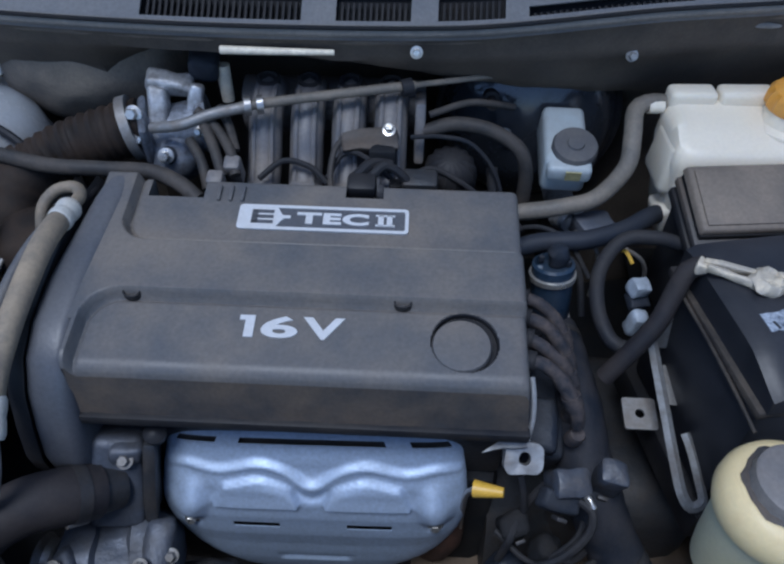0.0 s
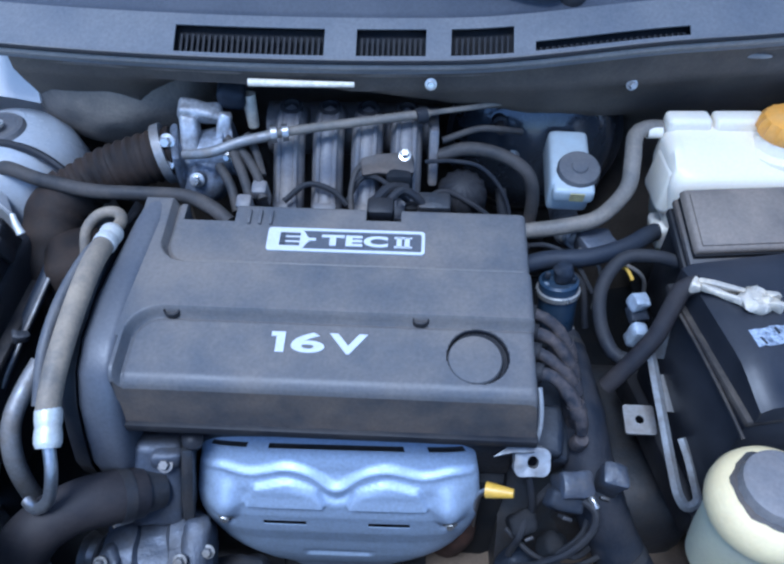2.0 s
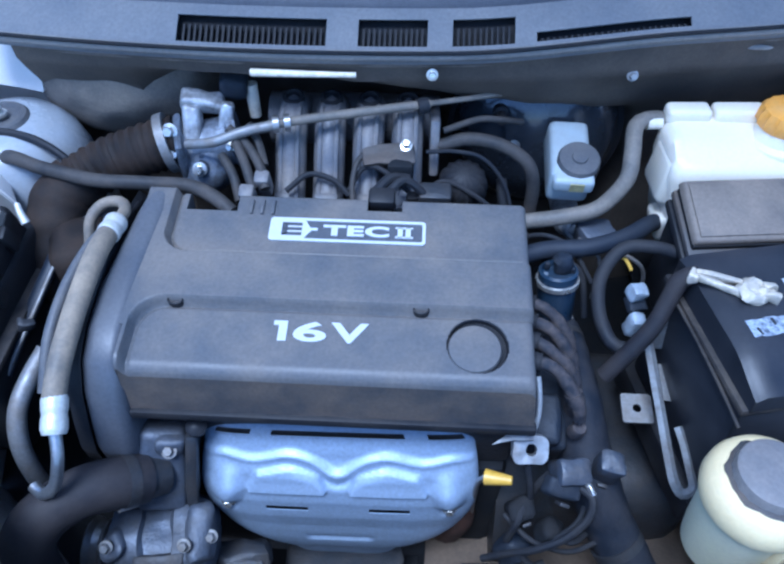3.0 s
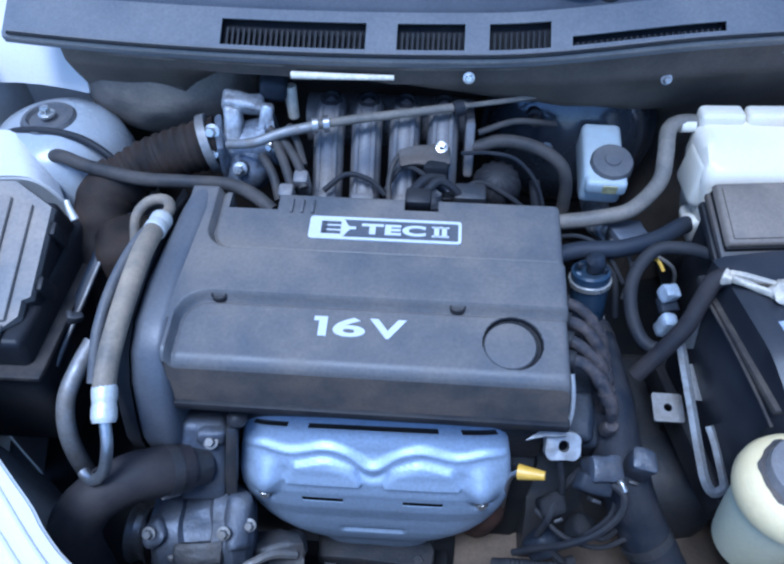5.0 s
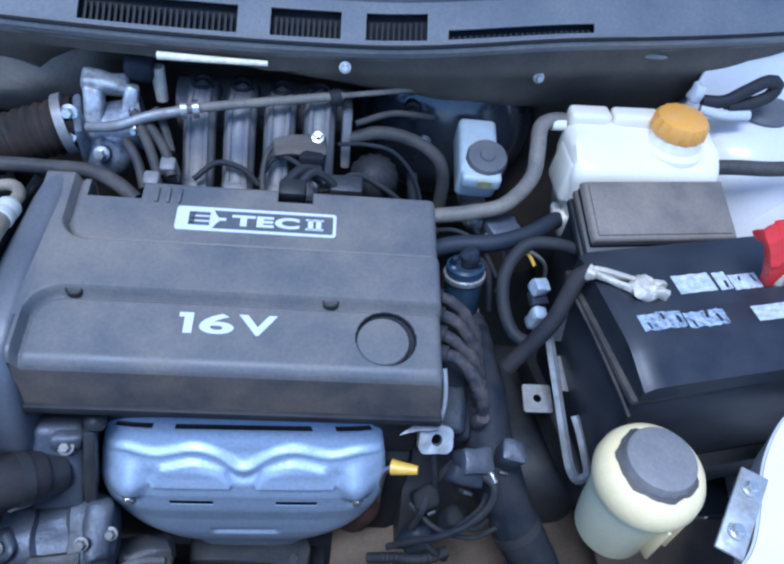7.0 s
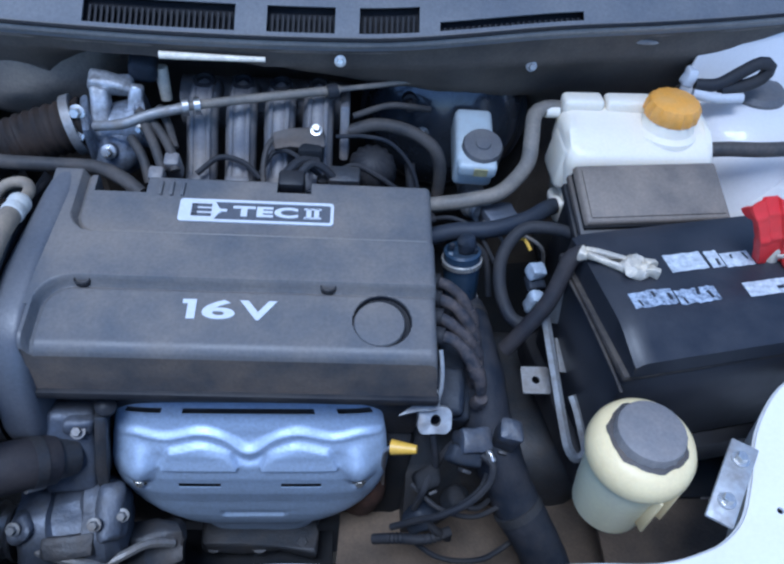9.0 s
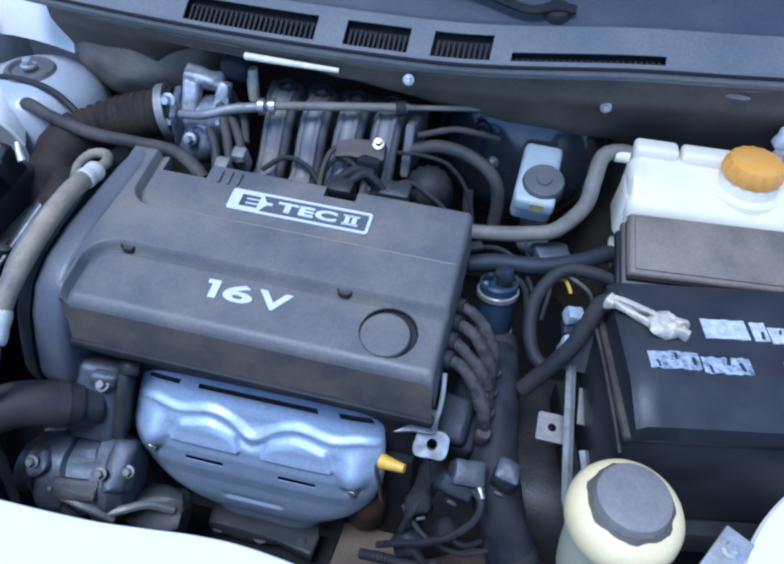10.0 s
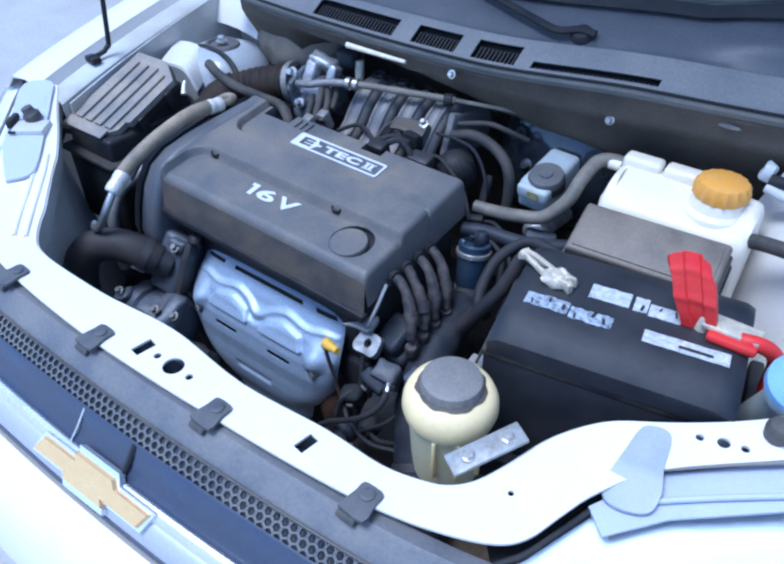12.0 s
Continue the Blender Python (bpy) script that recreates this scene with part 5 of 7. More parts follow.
part("upper_pipe", tube([(-0.326, 0.076, 0.853), (-0.323, 0.096, 0.852), (-0.334, 0.111, 0.850), (-0.354, 0.112, 0.845), (-0.367, 0.098, 0.834), (-0.369, 0.080, 0.81)], 0.0064, 12), M_ACHOSE, ac, "bent metal pipe")
part("lower_pipe", tube([(-0.333, -0.140, 0.790), (-0.330, -0.158, 0.772), (-0.337, -0.172, 0.745), (-0.350, -0.176, 0.735), (-0.362, -0.168, 0.735)], 0.006, 10), M_STEEL, ac, "bent metal pipe")
ac2 = thing("coolant_line", "thin dusty hose running beside the air-conditioning hose", "hose", (-0.37, 0.0, 0.8))
part("tube", tube([(-0.340, 0.088, 0.838), (-0.352, 0.05, 0.838), (-0.362, 0.0, 0.828), (-0.367, -0.05, 0.808), (-0.368, -0.09, 0.775)], 0.0062, 10), M_CAPDIM, ac2)
ac3 = thing("wiring_conduit", "blue-black wiring conduit beside the air filter box", "conduit", (-0.39, 0.0, 0.8))
part("tube", tube([(-0.402, 0.150, 0.785), (-0.416, 0.109, 0.790), (-0.425, 0.070, 0.776), (-0.433, 0.030, 0.760), (-0.441, -0.010, 0.744), (-0.447, -0.045, 0.728), (-0.450, -0.07, 0.70)], 0.0085, 12, 0.004, None, 0.7), M_BLUEHOSE, ac3)
part("edge", tube([(-0.408, 0.112, 0.796), (-0.417, 0.070, 0.783), (-0.425, 0.030, 0.767), (-0.433, -0.010, 0.751), (-0.440, -0.045, 0.735)], 0.0024, 8), M_DULL, ac3, "thin grey edge strip")


# ---- intake side ----
intake = thing("intake_manifold", "dusty black plastic intake manifold with four ribbed runners", "intake manifold", (-0.09, 0.26, 0.75))
part("plenum", tube([(-0.205, 0.330, 0.815), (-0.12, 0.332, 0.815), (-0.04, 0.332, 0.815), (0.015, 0.332, 0.814)], 0.034, 18), M_INTAKE, intake)
for k in range(4):
    x = -0.167 + k * 0.0478
    line = [(x, 0.340, 0.800), (x, 0.328, 0.832), (x, 0.302, 0.850), (x, 0.274, 0.848), (x, 0.248, 0.830), (x, 0.227, 0.805), (x, 0.203, 0.786), (x, 0.170, 0.776)]
    r = part("runner", tube(line, 0.0195, 16, 0.005), M_INTAKE, intake)
    for dx in (-0.010, 0.010):
        part("rib", tube([(x + dx, b - n, c + m) for (_, b, c), n, m in zip(line[2:7], (0.0, 0.009, 0.014, 0.015, 0.012), (0.017, 0.0155, 0.011, 0.009, 0.012))], 0.0032, 8), M_INTAKE, r)
    part("top_ring", lathe([(0.014, -0.004), (0.014, 0.004), (0.010, 0.0055), (0.009, 0.001), (0.002, 0.001)], 18, pose(x, 0.295, 0.8685, 8)), M_BLACK, r)
    part("foot_boss", box(0.030, 0.016, 0.022, 0.004, m=pose(x, 0.196, 0.782, 30)), M_INTAKE, r)
part("end_web", box(0.012, 0.09, 0.07, 0.004, m=pose(0.010, 0.27, 0.79, -20)), M_INTAKE, intake)
part("lower_flange", box(0.23, 0.02, 0.05, 0.005, m=pose(-0.085, 0.16, 0.755)), M_DARKMETAL, intake)

throttle = thing("throttle_body", "bright cast aluminium throttle body on the intake manifold", "throttle body", (-0.27, 0.26, 0.8))
part("bore", lathe([(0.036, -0.040), (0.036, -0.026), (0.031, -0.023), (0.031, 0.026), (0.036, 0.030), (0.036, 0.040)], 26, pose(-0.272, 0.256, 0.822, 0, 82, 15)), M_ALUDARK, throttle)
part("post", rough(box(0.024, 0.030, 0.060, 0.005, 3, 0.85, m=pose(-0.287, 0.236, 0.822, -28, 6, 10)), 0.003, 60), M_ALU, throttle, "bright cast post")
part("head", rough(box(0.052, 0.024, 0.022, 0.006, 3, m=pose(-0.280, 0.276, 0.862, 10, 18, 12)), 0.004, 60, 2), M_ALU, throttle, "bright cast head")
part("side_arm", rough(box(0.016, 0.026, 0.040, 0.004, 3, m=pose(-0.252, 0.256, 0.838, -20, 16, 10)), 0.003, 70, 3), M_ALU, throttle)
part("motor", rough(box(0.034, 0.034, 0.030, 0.008, 3, m=pose(-0.246, 0.304, 0.868, 12, 14, 12)), 0.003, 50), M_VALVE, throttle, "dark motor block")
part("flange", rough(box(0.010, 0.060, 0.068, 0.005, m=pose(-0.302, 0.240, 0.795, 10, 0, 15)), 0.002, 80), M_ALUDARK, throttle)
part("lower_valve", lathe([(0.030, -0.02), (0.030, 0.004), (0.026, 0.013), (0.016, 0.019), (0.010, 0.0195), (0.008, 0.024), (0.003, 0.0245)], 26, pose(-0.273, 0.228, 0.806, 52)), M_ALUDARK, throttle, "grimy round valve cap")
for dx, dy, dz, r in ((-0.306, 0.226, 0.862, 0.0065), (-0.303, 0.218, 0.836, 0.0065), (-0.273, 0.206, 0.822, 0.006), (-0.236, 0.226, 0.842, 0.004)):
    bolt("bolt", (dx, dy, dz), r, 0.012, M_CLAMP, throttle, Euler((radians(60), 0, 0)).to_matrix().to_4x4())
part("linkage", tube([(-0.285, 0.215, 0.852), (-0.25, 0.208, 0.862), (-0.215, 0.216, 0.872), (-0.18, 0.224, 0.877)], 0.0062, 10), M_DULL, throttle, "pale throttle cable end")

rail = thing("fuel_rail_pipe", "dusty grey metal pipe crossing above the intake runners", "pipe", (-0.09, 0.25, 0.85))
part("pipe", tube([(-0.185, 0.224, 0.877), (-0.14, 0.236, 0.879), (-0.06, 0.254, 0.882), (0.003, 0.268, 0.884)], 0.0055, 12), M_TANHOSE, rail)
part("cable", tube([(0.0, 0.268, 0.884), (0.05, 0.285, 0.882), (0.10, 0.31, 0.875), (0.16, 0.35, 0.85)], 0.0034, 8), M_TANHOSE, rail)
for x in (-0.181, -0.168):
    part("fitting", tube([(x, 0.2255 + (x + 0.181) * 0.25, 0.877), (x + 0.007, 0.2272 + (x + 0.181) * 0.25, 0.877)], 0.0105, 12, 0.002), M_STEEL, rail, "silver fitting")
part("band", tube([(-0.012, 0.262, 0.883), (0.0, 0.266, 0.884)], 0.0095, 12, 0.002), M_RUBBER, rail)

brk = thing("sensor_bracket", "dusty brown bracket with a bright bolt on the intake", "bracket", (-0.04, 0.22, 0.84))
part("plate", rough(box(0.062, 0.026, 0.008, 0.002, m=pose(-0.045, 0.218, 0.841, 28, 0, 6)), 0.005, 60), M_SKIRT, brk)
part("foot", box(0.03, 0.02, 0.03, 0.004, m=pose(-0.03, 0.205, 0.815)), M_GRIME, brk)
bolt("bolt", (-0.024, 0.226, 0.852), 0.0050, 0.010, M_CLAMP, brk, Euler((radians(30), 0, 0)).to_matrix().to_4x4())
part("wire", tube([(-0.072, 0.220, 0.845), (-0.082, 0.205, 0.84), (-0.086, 0.185, 0.825), (-0.084, 0.165, 0.815)], 0.0035, 8), M_HOSE, brk)
plug = thing("injector_plug", "black wiring plugs in the notch behind the engine cover", "plug", (-0.05, 0.15, 0.82))
part("body", box(0.03, 0.022, 0.03, 0.004, m=pose(-0.048, 0.148, 0.82, 15)), M_BLACK, plug)
part("lead", tube([(-0.04, 0.15, 0.845), (-0.025, 0.165, 0.85), (-0.005, 0.165, 0.835), (0.01, 0.16, 0.81)], 0.005, 8), M_RUBBER, plug)
part("lead", tube([(-0.055, 0.15, 0.845), (-0.04, 0.17, 0.848), (-0.02, 0.18, 0.84)], 0.006, 8), M_RUBBER, plug)
plug = thing("injector_plug", "grey wiring plug beside the vacuum canister", "plug", (0.01, 0.17, 0.8))
part("body", box(0.038, 0.025, 0.02, 0.004, m=pose(0.012, 0.172, 0.815, 10)), M_DARKMETAL, plug)
for x, y, z in ((-0.205, 0.165, 0.835), (-0.19, 0.185, 0.84)):
    plug = thing("injector_plug", "dusty wiring plug behind the engine cover", "plug", (x, y, z - 0.03))
    part("body", box(0.018, 0.018, 0.035, 0.004, m=pose(x, y, z - 0.03, 20)), M_INTAKE, plug)
    part("lead", tube([(x, y + 0.01, z), (x - 0.01, y + 0.035, z + 0.015), (x - 0.022, y + 0.05, z + 0.03)], 0.005, 8), M_HOSE, plug)
for pts in ([(-0.225, 0.212, 0.86), (-0.212, 0.19, 0.848), (-0.20, 0.165, 0.828)], [(-0.242, 0.205, 0.845), (-0.225, 0.18, 0.835), (-0.215, 0.155, 0.818)], [(-0.235, 0.225, 0.87), (-0.215, 0.215, 0.858), (-0.195, 0.19, 0.845), (-0.185, 0.165, 0.83)]):
    v = thing("vacuum_hose", "short dusty vacuum hose by the throttle body", "hose", pts[1], group="vacuum hoses")
    part("tube", tube(pts, 0.0058, 10), M_HOSE, v)

can = thing("vacuum_canister", "black ribbed round vacuum canister behind the engine", "canister", (0.05, 0.215, 0.77))
part("body", lathe([(0.012, -0.03), (0.03, -0.02), (0.030, 0.0), (0.027, 0.016), (0.016, 0.027), (0.006, 0.030)], 56, pose(0.046, 0.216, 0.803, 20), wob=lambda a, i: 1 + 0.05 * math.cos(14 * a)), M_BLACK, can)
v = thing("vacuum_hose", "grey vacuum hose arching to the brake booster", "hose", (0.08, 0.24, 0.8), group="vacuum hoses")
part("tube", tube([(0.015, 0.246, 0.838), (0.05, 0.252, 0.846), (0.09, 0.246, 0.843), (0.122, 0.235, 0.828), (0.134, 0.228, 0.80), (0.135, 0.225, 0.76)], 0.0085, 12), M_HOSE, v)
v = thing("vacuum_hose", "thin dusty line behind the canister", "hose", (0.04, 0.26, 0.8), group="vacuum hoses")
part("tube", tube([(0.02, 0.255, 0.855), (0.06, 0.27, 0.862), (0.085, 0.275, 0.86), (0.12, 0.30, 0.84)], 0.0042, 10), M_HOSE, v)
v = thing("vacuum_hose", "dark rubber line dropping beside the brake reservoir", "hose", (0.1, 0.2, 0.7), group="vacuum hoses")
part("tube", tube([(0.095, 0.235, 0.80), (0.10, 0.215, 0.77), (0.105, 0.20, 0.73)], 0.007, 10), M_RUBBER, v)

rodt = thing("wiper_drain_tube", "cream coloured strip and short tube under the cowl edge", "tube", (-0.2, 0.28, 0.85))
part("strip", tube([(-0.206, 0.258, 0.925), (-0.14, 0.2545, 0.927), (-0.084, 0.2555, 0.927)], 0.0042, 10, 0.006, lambda s, t: 1.15 - 0.4 * s / t), M_CREAMROD, rodt)
part("stem", tube([(-0.222, 0.306, 0.880), (-0.221, 0.304, 0.860), (-0.220, 0.302, 0.836)], 0.0088, 12, 0.004, lambda s, t: 1.0 - 0.15 * s / t), M_CREAMROD, rodt)

duct = thing("intake_duct", "brown dusty corrugated air intake duct to the throttle body", "duct", (-0.4, 0.2, 0.75))
part("corrugated_tube", tube([(-0.305, 0.240, 0.838), (-0.345, 0.228, 0.832), (-0.39, 0.212, 0.820), (-0.425, 0.192, 0.806)], 0.031, 20, 0.003, ribbed(0.0115, 0.05)), M_DUCT, duct)
part("elbow", tube([(-0.420, 0.195, 0.808), (-0.438, 0.172, 0.795), (-0.442, 0.140, 0.772), (-0.436, 0.105, 0.735), (-0.43, 0.09, 0.68)], 0.036, 20, 0.004, ribbed(0.03, 0.03)), M_DUCT, duct, "smooth dark elbow")
part("clamp", tube([(-0.312, 0.238, 0.838), (-0.322, 0.235, 0.836)], 0.037, 20, 0.003), M_DULL, duct, "steel clamp band")
part("resonator", box(0.07, 0.08, 0.10, 0.02, 3, m=pose(-0.40, 0.11, 0.70, 0, 0, 20)), M_DUCT, duct)
hose = thing("breather_hose", "long dusty rubber breather hose from the tower to the engine cover", "hose", (-0.35, 0.17, 0.8))
part("tube", tube([(-0.522, 0.222, 0.790), (-0.515, 0.210, 0.820), (-0.502, 0.200, 0.836), (-0.484, 0.190, 0.841), (-0.458, 0.179, 0.840), (-0.43, 0.172, 0.838), (-0.38, 0.160, 0.838), (-0.32, 0.158, 0.838), (-0.27, 0.153, 0.840), (-0.238, 0.138, 0.838), (-0.215, 0.122, 0.830)], 0.0085, 12), M_HOSE, hose)
cable = thing("tower_cable", "black cable looped over the white suspension tower", "cable", (-0.55, 0.3, 0.84))
part("tube", tube([(-0.615, 0.235, 0.78), (-0.590, 0.238, 0.830), (-0.560, 0.236, 0.845), (-0.530, 0.233, 0.848), (-0.508, 0.233, 0.846), (-0.478, 0.227, 0.842), (-0.450, 0.217, 0.832), (-0.428, 0.207, 0.815), (-0.415, 0.20, 0.79)], 0.0052, 8), M_RUBBER, cable)
stop = thing("rubber_stop", "black rubber stop on the white corner panel", "stop", (-0.51, 0.38, 0.87))
part("block", box(0.04, 0.03, 0.05, 0.01, 3, m=pose(-0.505, 0.385, 0.86, 20)), M_BLACK, stop)

# ---- air filter box ----
air = thing("air_filter_box", "black air filter box with a dusty grey ribbed lid", "air filter", (-0.49, 0.01, 0.66))
AM = pose(-0.506, 0.005, 0.834, 21, 0, 2)
LID = [(0.032, -0.066), (0.049, -0.050), (0.049, -0.032), (0.0575, -0.028), (0.0575, 0.078), (0.010, 0.110), (-0.066, 0.110), (-0.072, -0.084)]
part("base", moved(box(0.122, 0.165, 0.062, 0.010, 3, 1.03), AM @ pose(-0.008, 0.010, -0.080)), M_BLACK, air)
part("body", box(0.118, 0.196, 0.060, 0.008, 3, m=pose(-0.507, 0.030, 0.742, 0, 0, 1)), M_BLACK, air)
part("rim", box(0.146, 0.240, 0.008, 0.003, m=pose(-0.507, 0.036, 0.757, 0, 0, 1)), M_LEDGE, air, "dusty tray rim")
part("tray", box(0.134, 0.226, 0.14, 0.012, 3, m=pose(-0.507, 0.036, 0.622, 0, 0, 1)), M_GRIME, air)
lid = part("lid", moved(outline_plate(LID, [], 0.014, lambda x, y: -0.004), AM), M_AIRLID, air, "dusty grey ribbed lid")
part("lid_skirt", moved(outline_plate([(1.02 * x, 1.02 * y) for x, y in LID], [], 0.012, lambda x, y: -0.014), AM), M_BLACK, lid)
for k in range(4):
    part("lid_rib", moved(box(0.0185, 0.146 - 0.010 * (k == 3), 0.005, 0.0022), AM @ pose(-0.048 + 0.0255 * k, 0.016 - 0.004 * (k == 3), -0.004)), M_AIRLID, lid)
part("lid_band", moved(box(0.100, 0.020, 0.004, 0.0016), AM @ pose(-0.014, -0.070, -0.004)), M_AIRLID, lid)
for x, y in ((0.060, -0.01), (0.060, 0.055)):
    part("spring_clip", moved(box(0.008, 0.016, 0.036, 0.002), AM @ pose(x, y, -0.045)), M_BLACK, air)
part("screw_clip", moved(tube([(0.004, -0.004, -0.006), (0.008, -0.011, -0.013), (0.014, -0.018, -0.022)], 0.0046, 10, 0.004, lambda s, t: 0.7 + 0.4 * s / t), pose(-0.448, 0.104, 0.858)), M_SLEEVE, air, "bright metal clip")
part("hose_clip", rough(box(0.016, 0.012, 0.012, 0.003, m=pose(-0.418, -0.01, 0.775, 10, 20, 30)), 0.003, 90), M_DARKMETAL, air, "small dusty clip")

# prop rod on the wing
prop = thing("bonnet_prop", "thin black prop rod standing on the wing rail", "prop rod", (-0.6, 0.05, 0.87))
part("rod", tube([(-0.628, 0.035, 0.866), (-0.628, 0.062, 0.868), (-0.624, 0.076, 0.878), (-0.621, 0.082, 0.91), (-0.585, 0.095, 1.20), (-0.55, 0.12, 1.55), (-0.53, 0.15, 1.83)], 0.0045, 10), M_BLACK, prop)
part("foot", box(0.03, 0.018, 0.012, 0.003, m=pose(-0.628, 0.045, 0.857, 0, 0, -5)), M_BLACK, prop)

# ---- brake side ----
boost = thing("brake_booster", "black domed brake booster against the firewall", "brake booster", (0.15, 0.38, 0.75))
BO = pose(0.150, 0.372, 0.785, 82)
part("drum", lathe([(0.112, -0.05), (0.116, -0.03), (0.116, 0.0), (0.108, 0.02), (0.085, 0.045), (0.05, 0.058), (0.02, 0.062)], 44, BO), M_BOOST, boost)
part("rim", lathe([(0.116, -0.004), (0.1205, -0.003), (0.1205, 0.005), (0.116, 0.006)], 44, BO), M_BLACK, boost, "folded rim")
part("check_valve", lathe([(0.010, 0.0), (0.010, 0.014), (0.006, 0.016), (0.006, 0.034)], 14, BO @ pose(-0.055, 0.045, 0.045)), M_BLACK, boost)
for k in range(2):
    bolt("stud", BO @ Vector((0.034 if k else -0.034, 0, 0.058)), 0.006, 0.014, M_STEEL, boost, Euler((radians(82), 0, 0)).to_matrix().to_4x4())
bf = thing("brake_reservoir", "pale milky brake fluid reservoir with a grey screw cap", "reservoir", (0.187, 0.25, 0.76))
part("bottle", box(0.052, 0.100, 0.048, 0.008, 3, 0.95, m=pose(0.179, 0.272, 0.784, 10, 0, -2)), M_BRAKE, bf)
part("front_chamber", box(0.050, 0.032, 0.022, 0.006, 3, m=pose(0.180, 0.227, 0.802, 10, 0, -2)), M_BRAKE, bf)
# Shade below the screw cap, made as a black ring.
part("cap_shadow_ring", lathe([(0.0270, -0.014), (0.0275, -0.006), (0.0262, -0.002), (0.024, -0.002)], 32, pose(0.186, 0.240, 0.826, 16)), M_BLACK, bf, "black ring for the shade under the cap")
part("cap", lathe([(0.0258, -0.008), (0.0262, 0.005), (0.0242, 0.009), (0.010, 0.0095), (0.009, 0.012), (0.003, 0.012)], 32, pose(0.186, 0.240, 0.826, 16), wob=lambda a, i: 1 + (0.012 * math.cos(20 * a) if i < 2 else 0)), M_CAPDIM, bf, "grey ribbed screw cap")
part("cap_notch", box(0.008, 0.006, 0.004, 0.001, m=pose(0.185, 0.2585, 0.835, 16)), M_BLACK, bf)
part("warning_mark", box(0.017, 0.0015, 0.013, 0.0, m=pose(0.183, 0.2085, 0.806, 12, 0, -2)), M_YELLOWFADE, bf, "faded yellow warning mark")
part("cylinder", lathe([(0.018, -0.05), (0.018, 0.05), (0.012, 0.055)], 18, pose(0.187, 0.27, 0.735, 82)), M_ALU, bf, "cast master cylinder")
part("valve_cap", lathe([(0.017, -0.02), (0.017, 0.004), (0.014, 0.008), (0.010, 0.008), (0.009, 0.003), (0.002, 0.003)], 24, pose(0.196, 0.214, 0.741, 58)), M_VALVECAST, bf, "round blue-grey valve cap")
part("valve_cap", lathe([(0.013, -0.02), (0.013, 0.003), (0.010, 0.006), (0.003, 0.006)], 20, pose(0.226, 0.212, 0.736, 58)), M_VALVECAST, bf, "round blue-grey valve cap")
part("valve_body", rough(box(0.045, 0.03, 0.03, 0.006, m=pose(0.213, 0.192, 0.738, 10, 0, 20)), 0.003, 50), M_CASTING, bf, "blue-grey valve casting")
for k in range(3):
    part("brake_line", tube([(0.196 + 0.012 * k, 0.185, 0.752), (0.190 + 0.016 * k, 0.168, 0.757), (0.17 + 0.05 * k, 0.155, 0.735), (0.16 + 0.06 * k, 0.15, 0.68)], 0.0026, 8), M_DULL, bf, "thin steel line")

hose = thing("heater_hose", "dusty grey rubber hose from the engine to the coolant tank", "hose", (0.2, 0.21, 0.78))
part("tube", tube([(0.105, 0.182, 0.776), (0.135, 0.186, 0.777), (0.178, 0.188, 0.785), (0.212, 0.194, 0.795), (0.238, 0.206, 0.828), (0.243, 0.228, 0.852), (0.249, 0.260, 0.867), (0.268, 0.272, 0.870), (0.295, 0.272, 0.868)], 0.0098, 14), M_TANHOSE, hose)
hose = thing("heater_hose", "black rubber hose passing under the brake reservoir", "hose", (0.2, 0.15, 0.75))
part("tube", tube([(0.115, 0.135, 0.765), (0.15, 0.145, 0.768), (0.20, 0.150, 0.770), (0.245, 0.168, 0.772), (0.285, 0.20, 0.768), (0.33, 0.235, 0.74)], 0.0110, 14), M_BLUEHOSE, hose)

# ---- coolant tank ----
TM = pose(0.372, 0.238, 0.0, 0, 0, 3)
tank = thing("coolant_tank", "white translucent coolant tank with an orange ribbed cap", "coolant tank", (0.372, 0.238, 0.75))


def tank_at(u, v):
    """A rounded box with a stepped, narrower upper back."""
    prof = [(0.045, -0.046), (0.047, 0.0), (0.0475, 0.085), (0.047, 0.112), (0.043, 0.124), (0.034, 0.128)]
    w, z = prof[int(v)]
    a = 2 * math.pi * u
    n = 8.0
    c, s = math.cos(a), math.sin(a)
    r = 1 / (abs(c) ** n + abs(s) ** n) ** (1 / n)
    x, y = (0.052 + w) * r * c, w * r * s
    if c < 0:
        x -= (0.036, 0.024, 0.008, 0.008, 0.008, 0.008)[int(v)] * r * c
    if s < 0:
        z -= 0.018 * sst(0.0, 1.0, -r * s) * (1 if v > 2 else 0)
    return Vector((x, y, z))


bm = bmesh.new()
N = 48
rings = [[bm.verts.new(tank_at(k / N, v)) for k in range(N)] for v in range(6)]
for a, b in zip(rings, rings[1:]):
    for k in range(N):
        bm.faces.new((a[k], a[(k + 1) % N], b[(k + 1) % N], b[k]))
bm.faces.new(list(reversed(rings[0])))
bm.faces.new(rings[-1])
part("bottle", moved(bm, TM @ pose(0, 0, 0.75)), M_TANK, tank, sharp=50)
for x, w in ((-0.062, 0.052), (-0.002, 0.062)):
    part("rear_step", moved(box(w, 0.026, 0.022, 0.006, 3), TM @ pose(x, 0.036, 0.868)), M_TANK, tank)
part("left_shoulder", moved(box(0.034, 0.066, 0.064, 0.010, 3, 0.92), TM @ pose(-0.080, -0.002, 0.794, 0, 3)), M_TANK, tank)
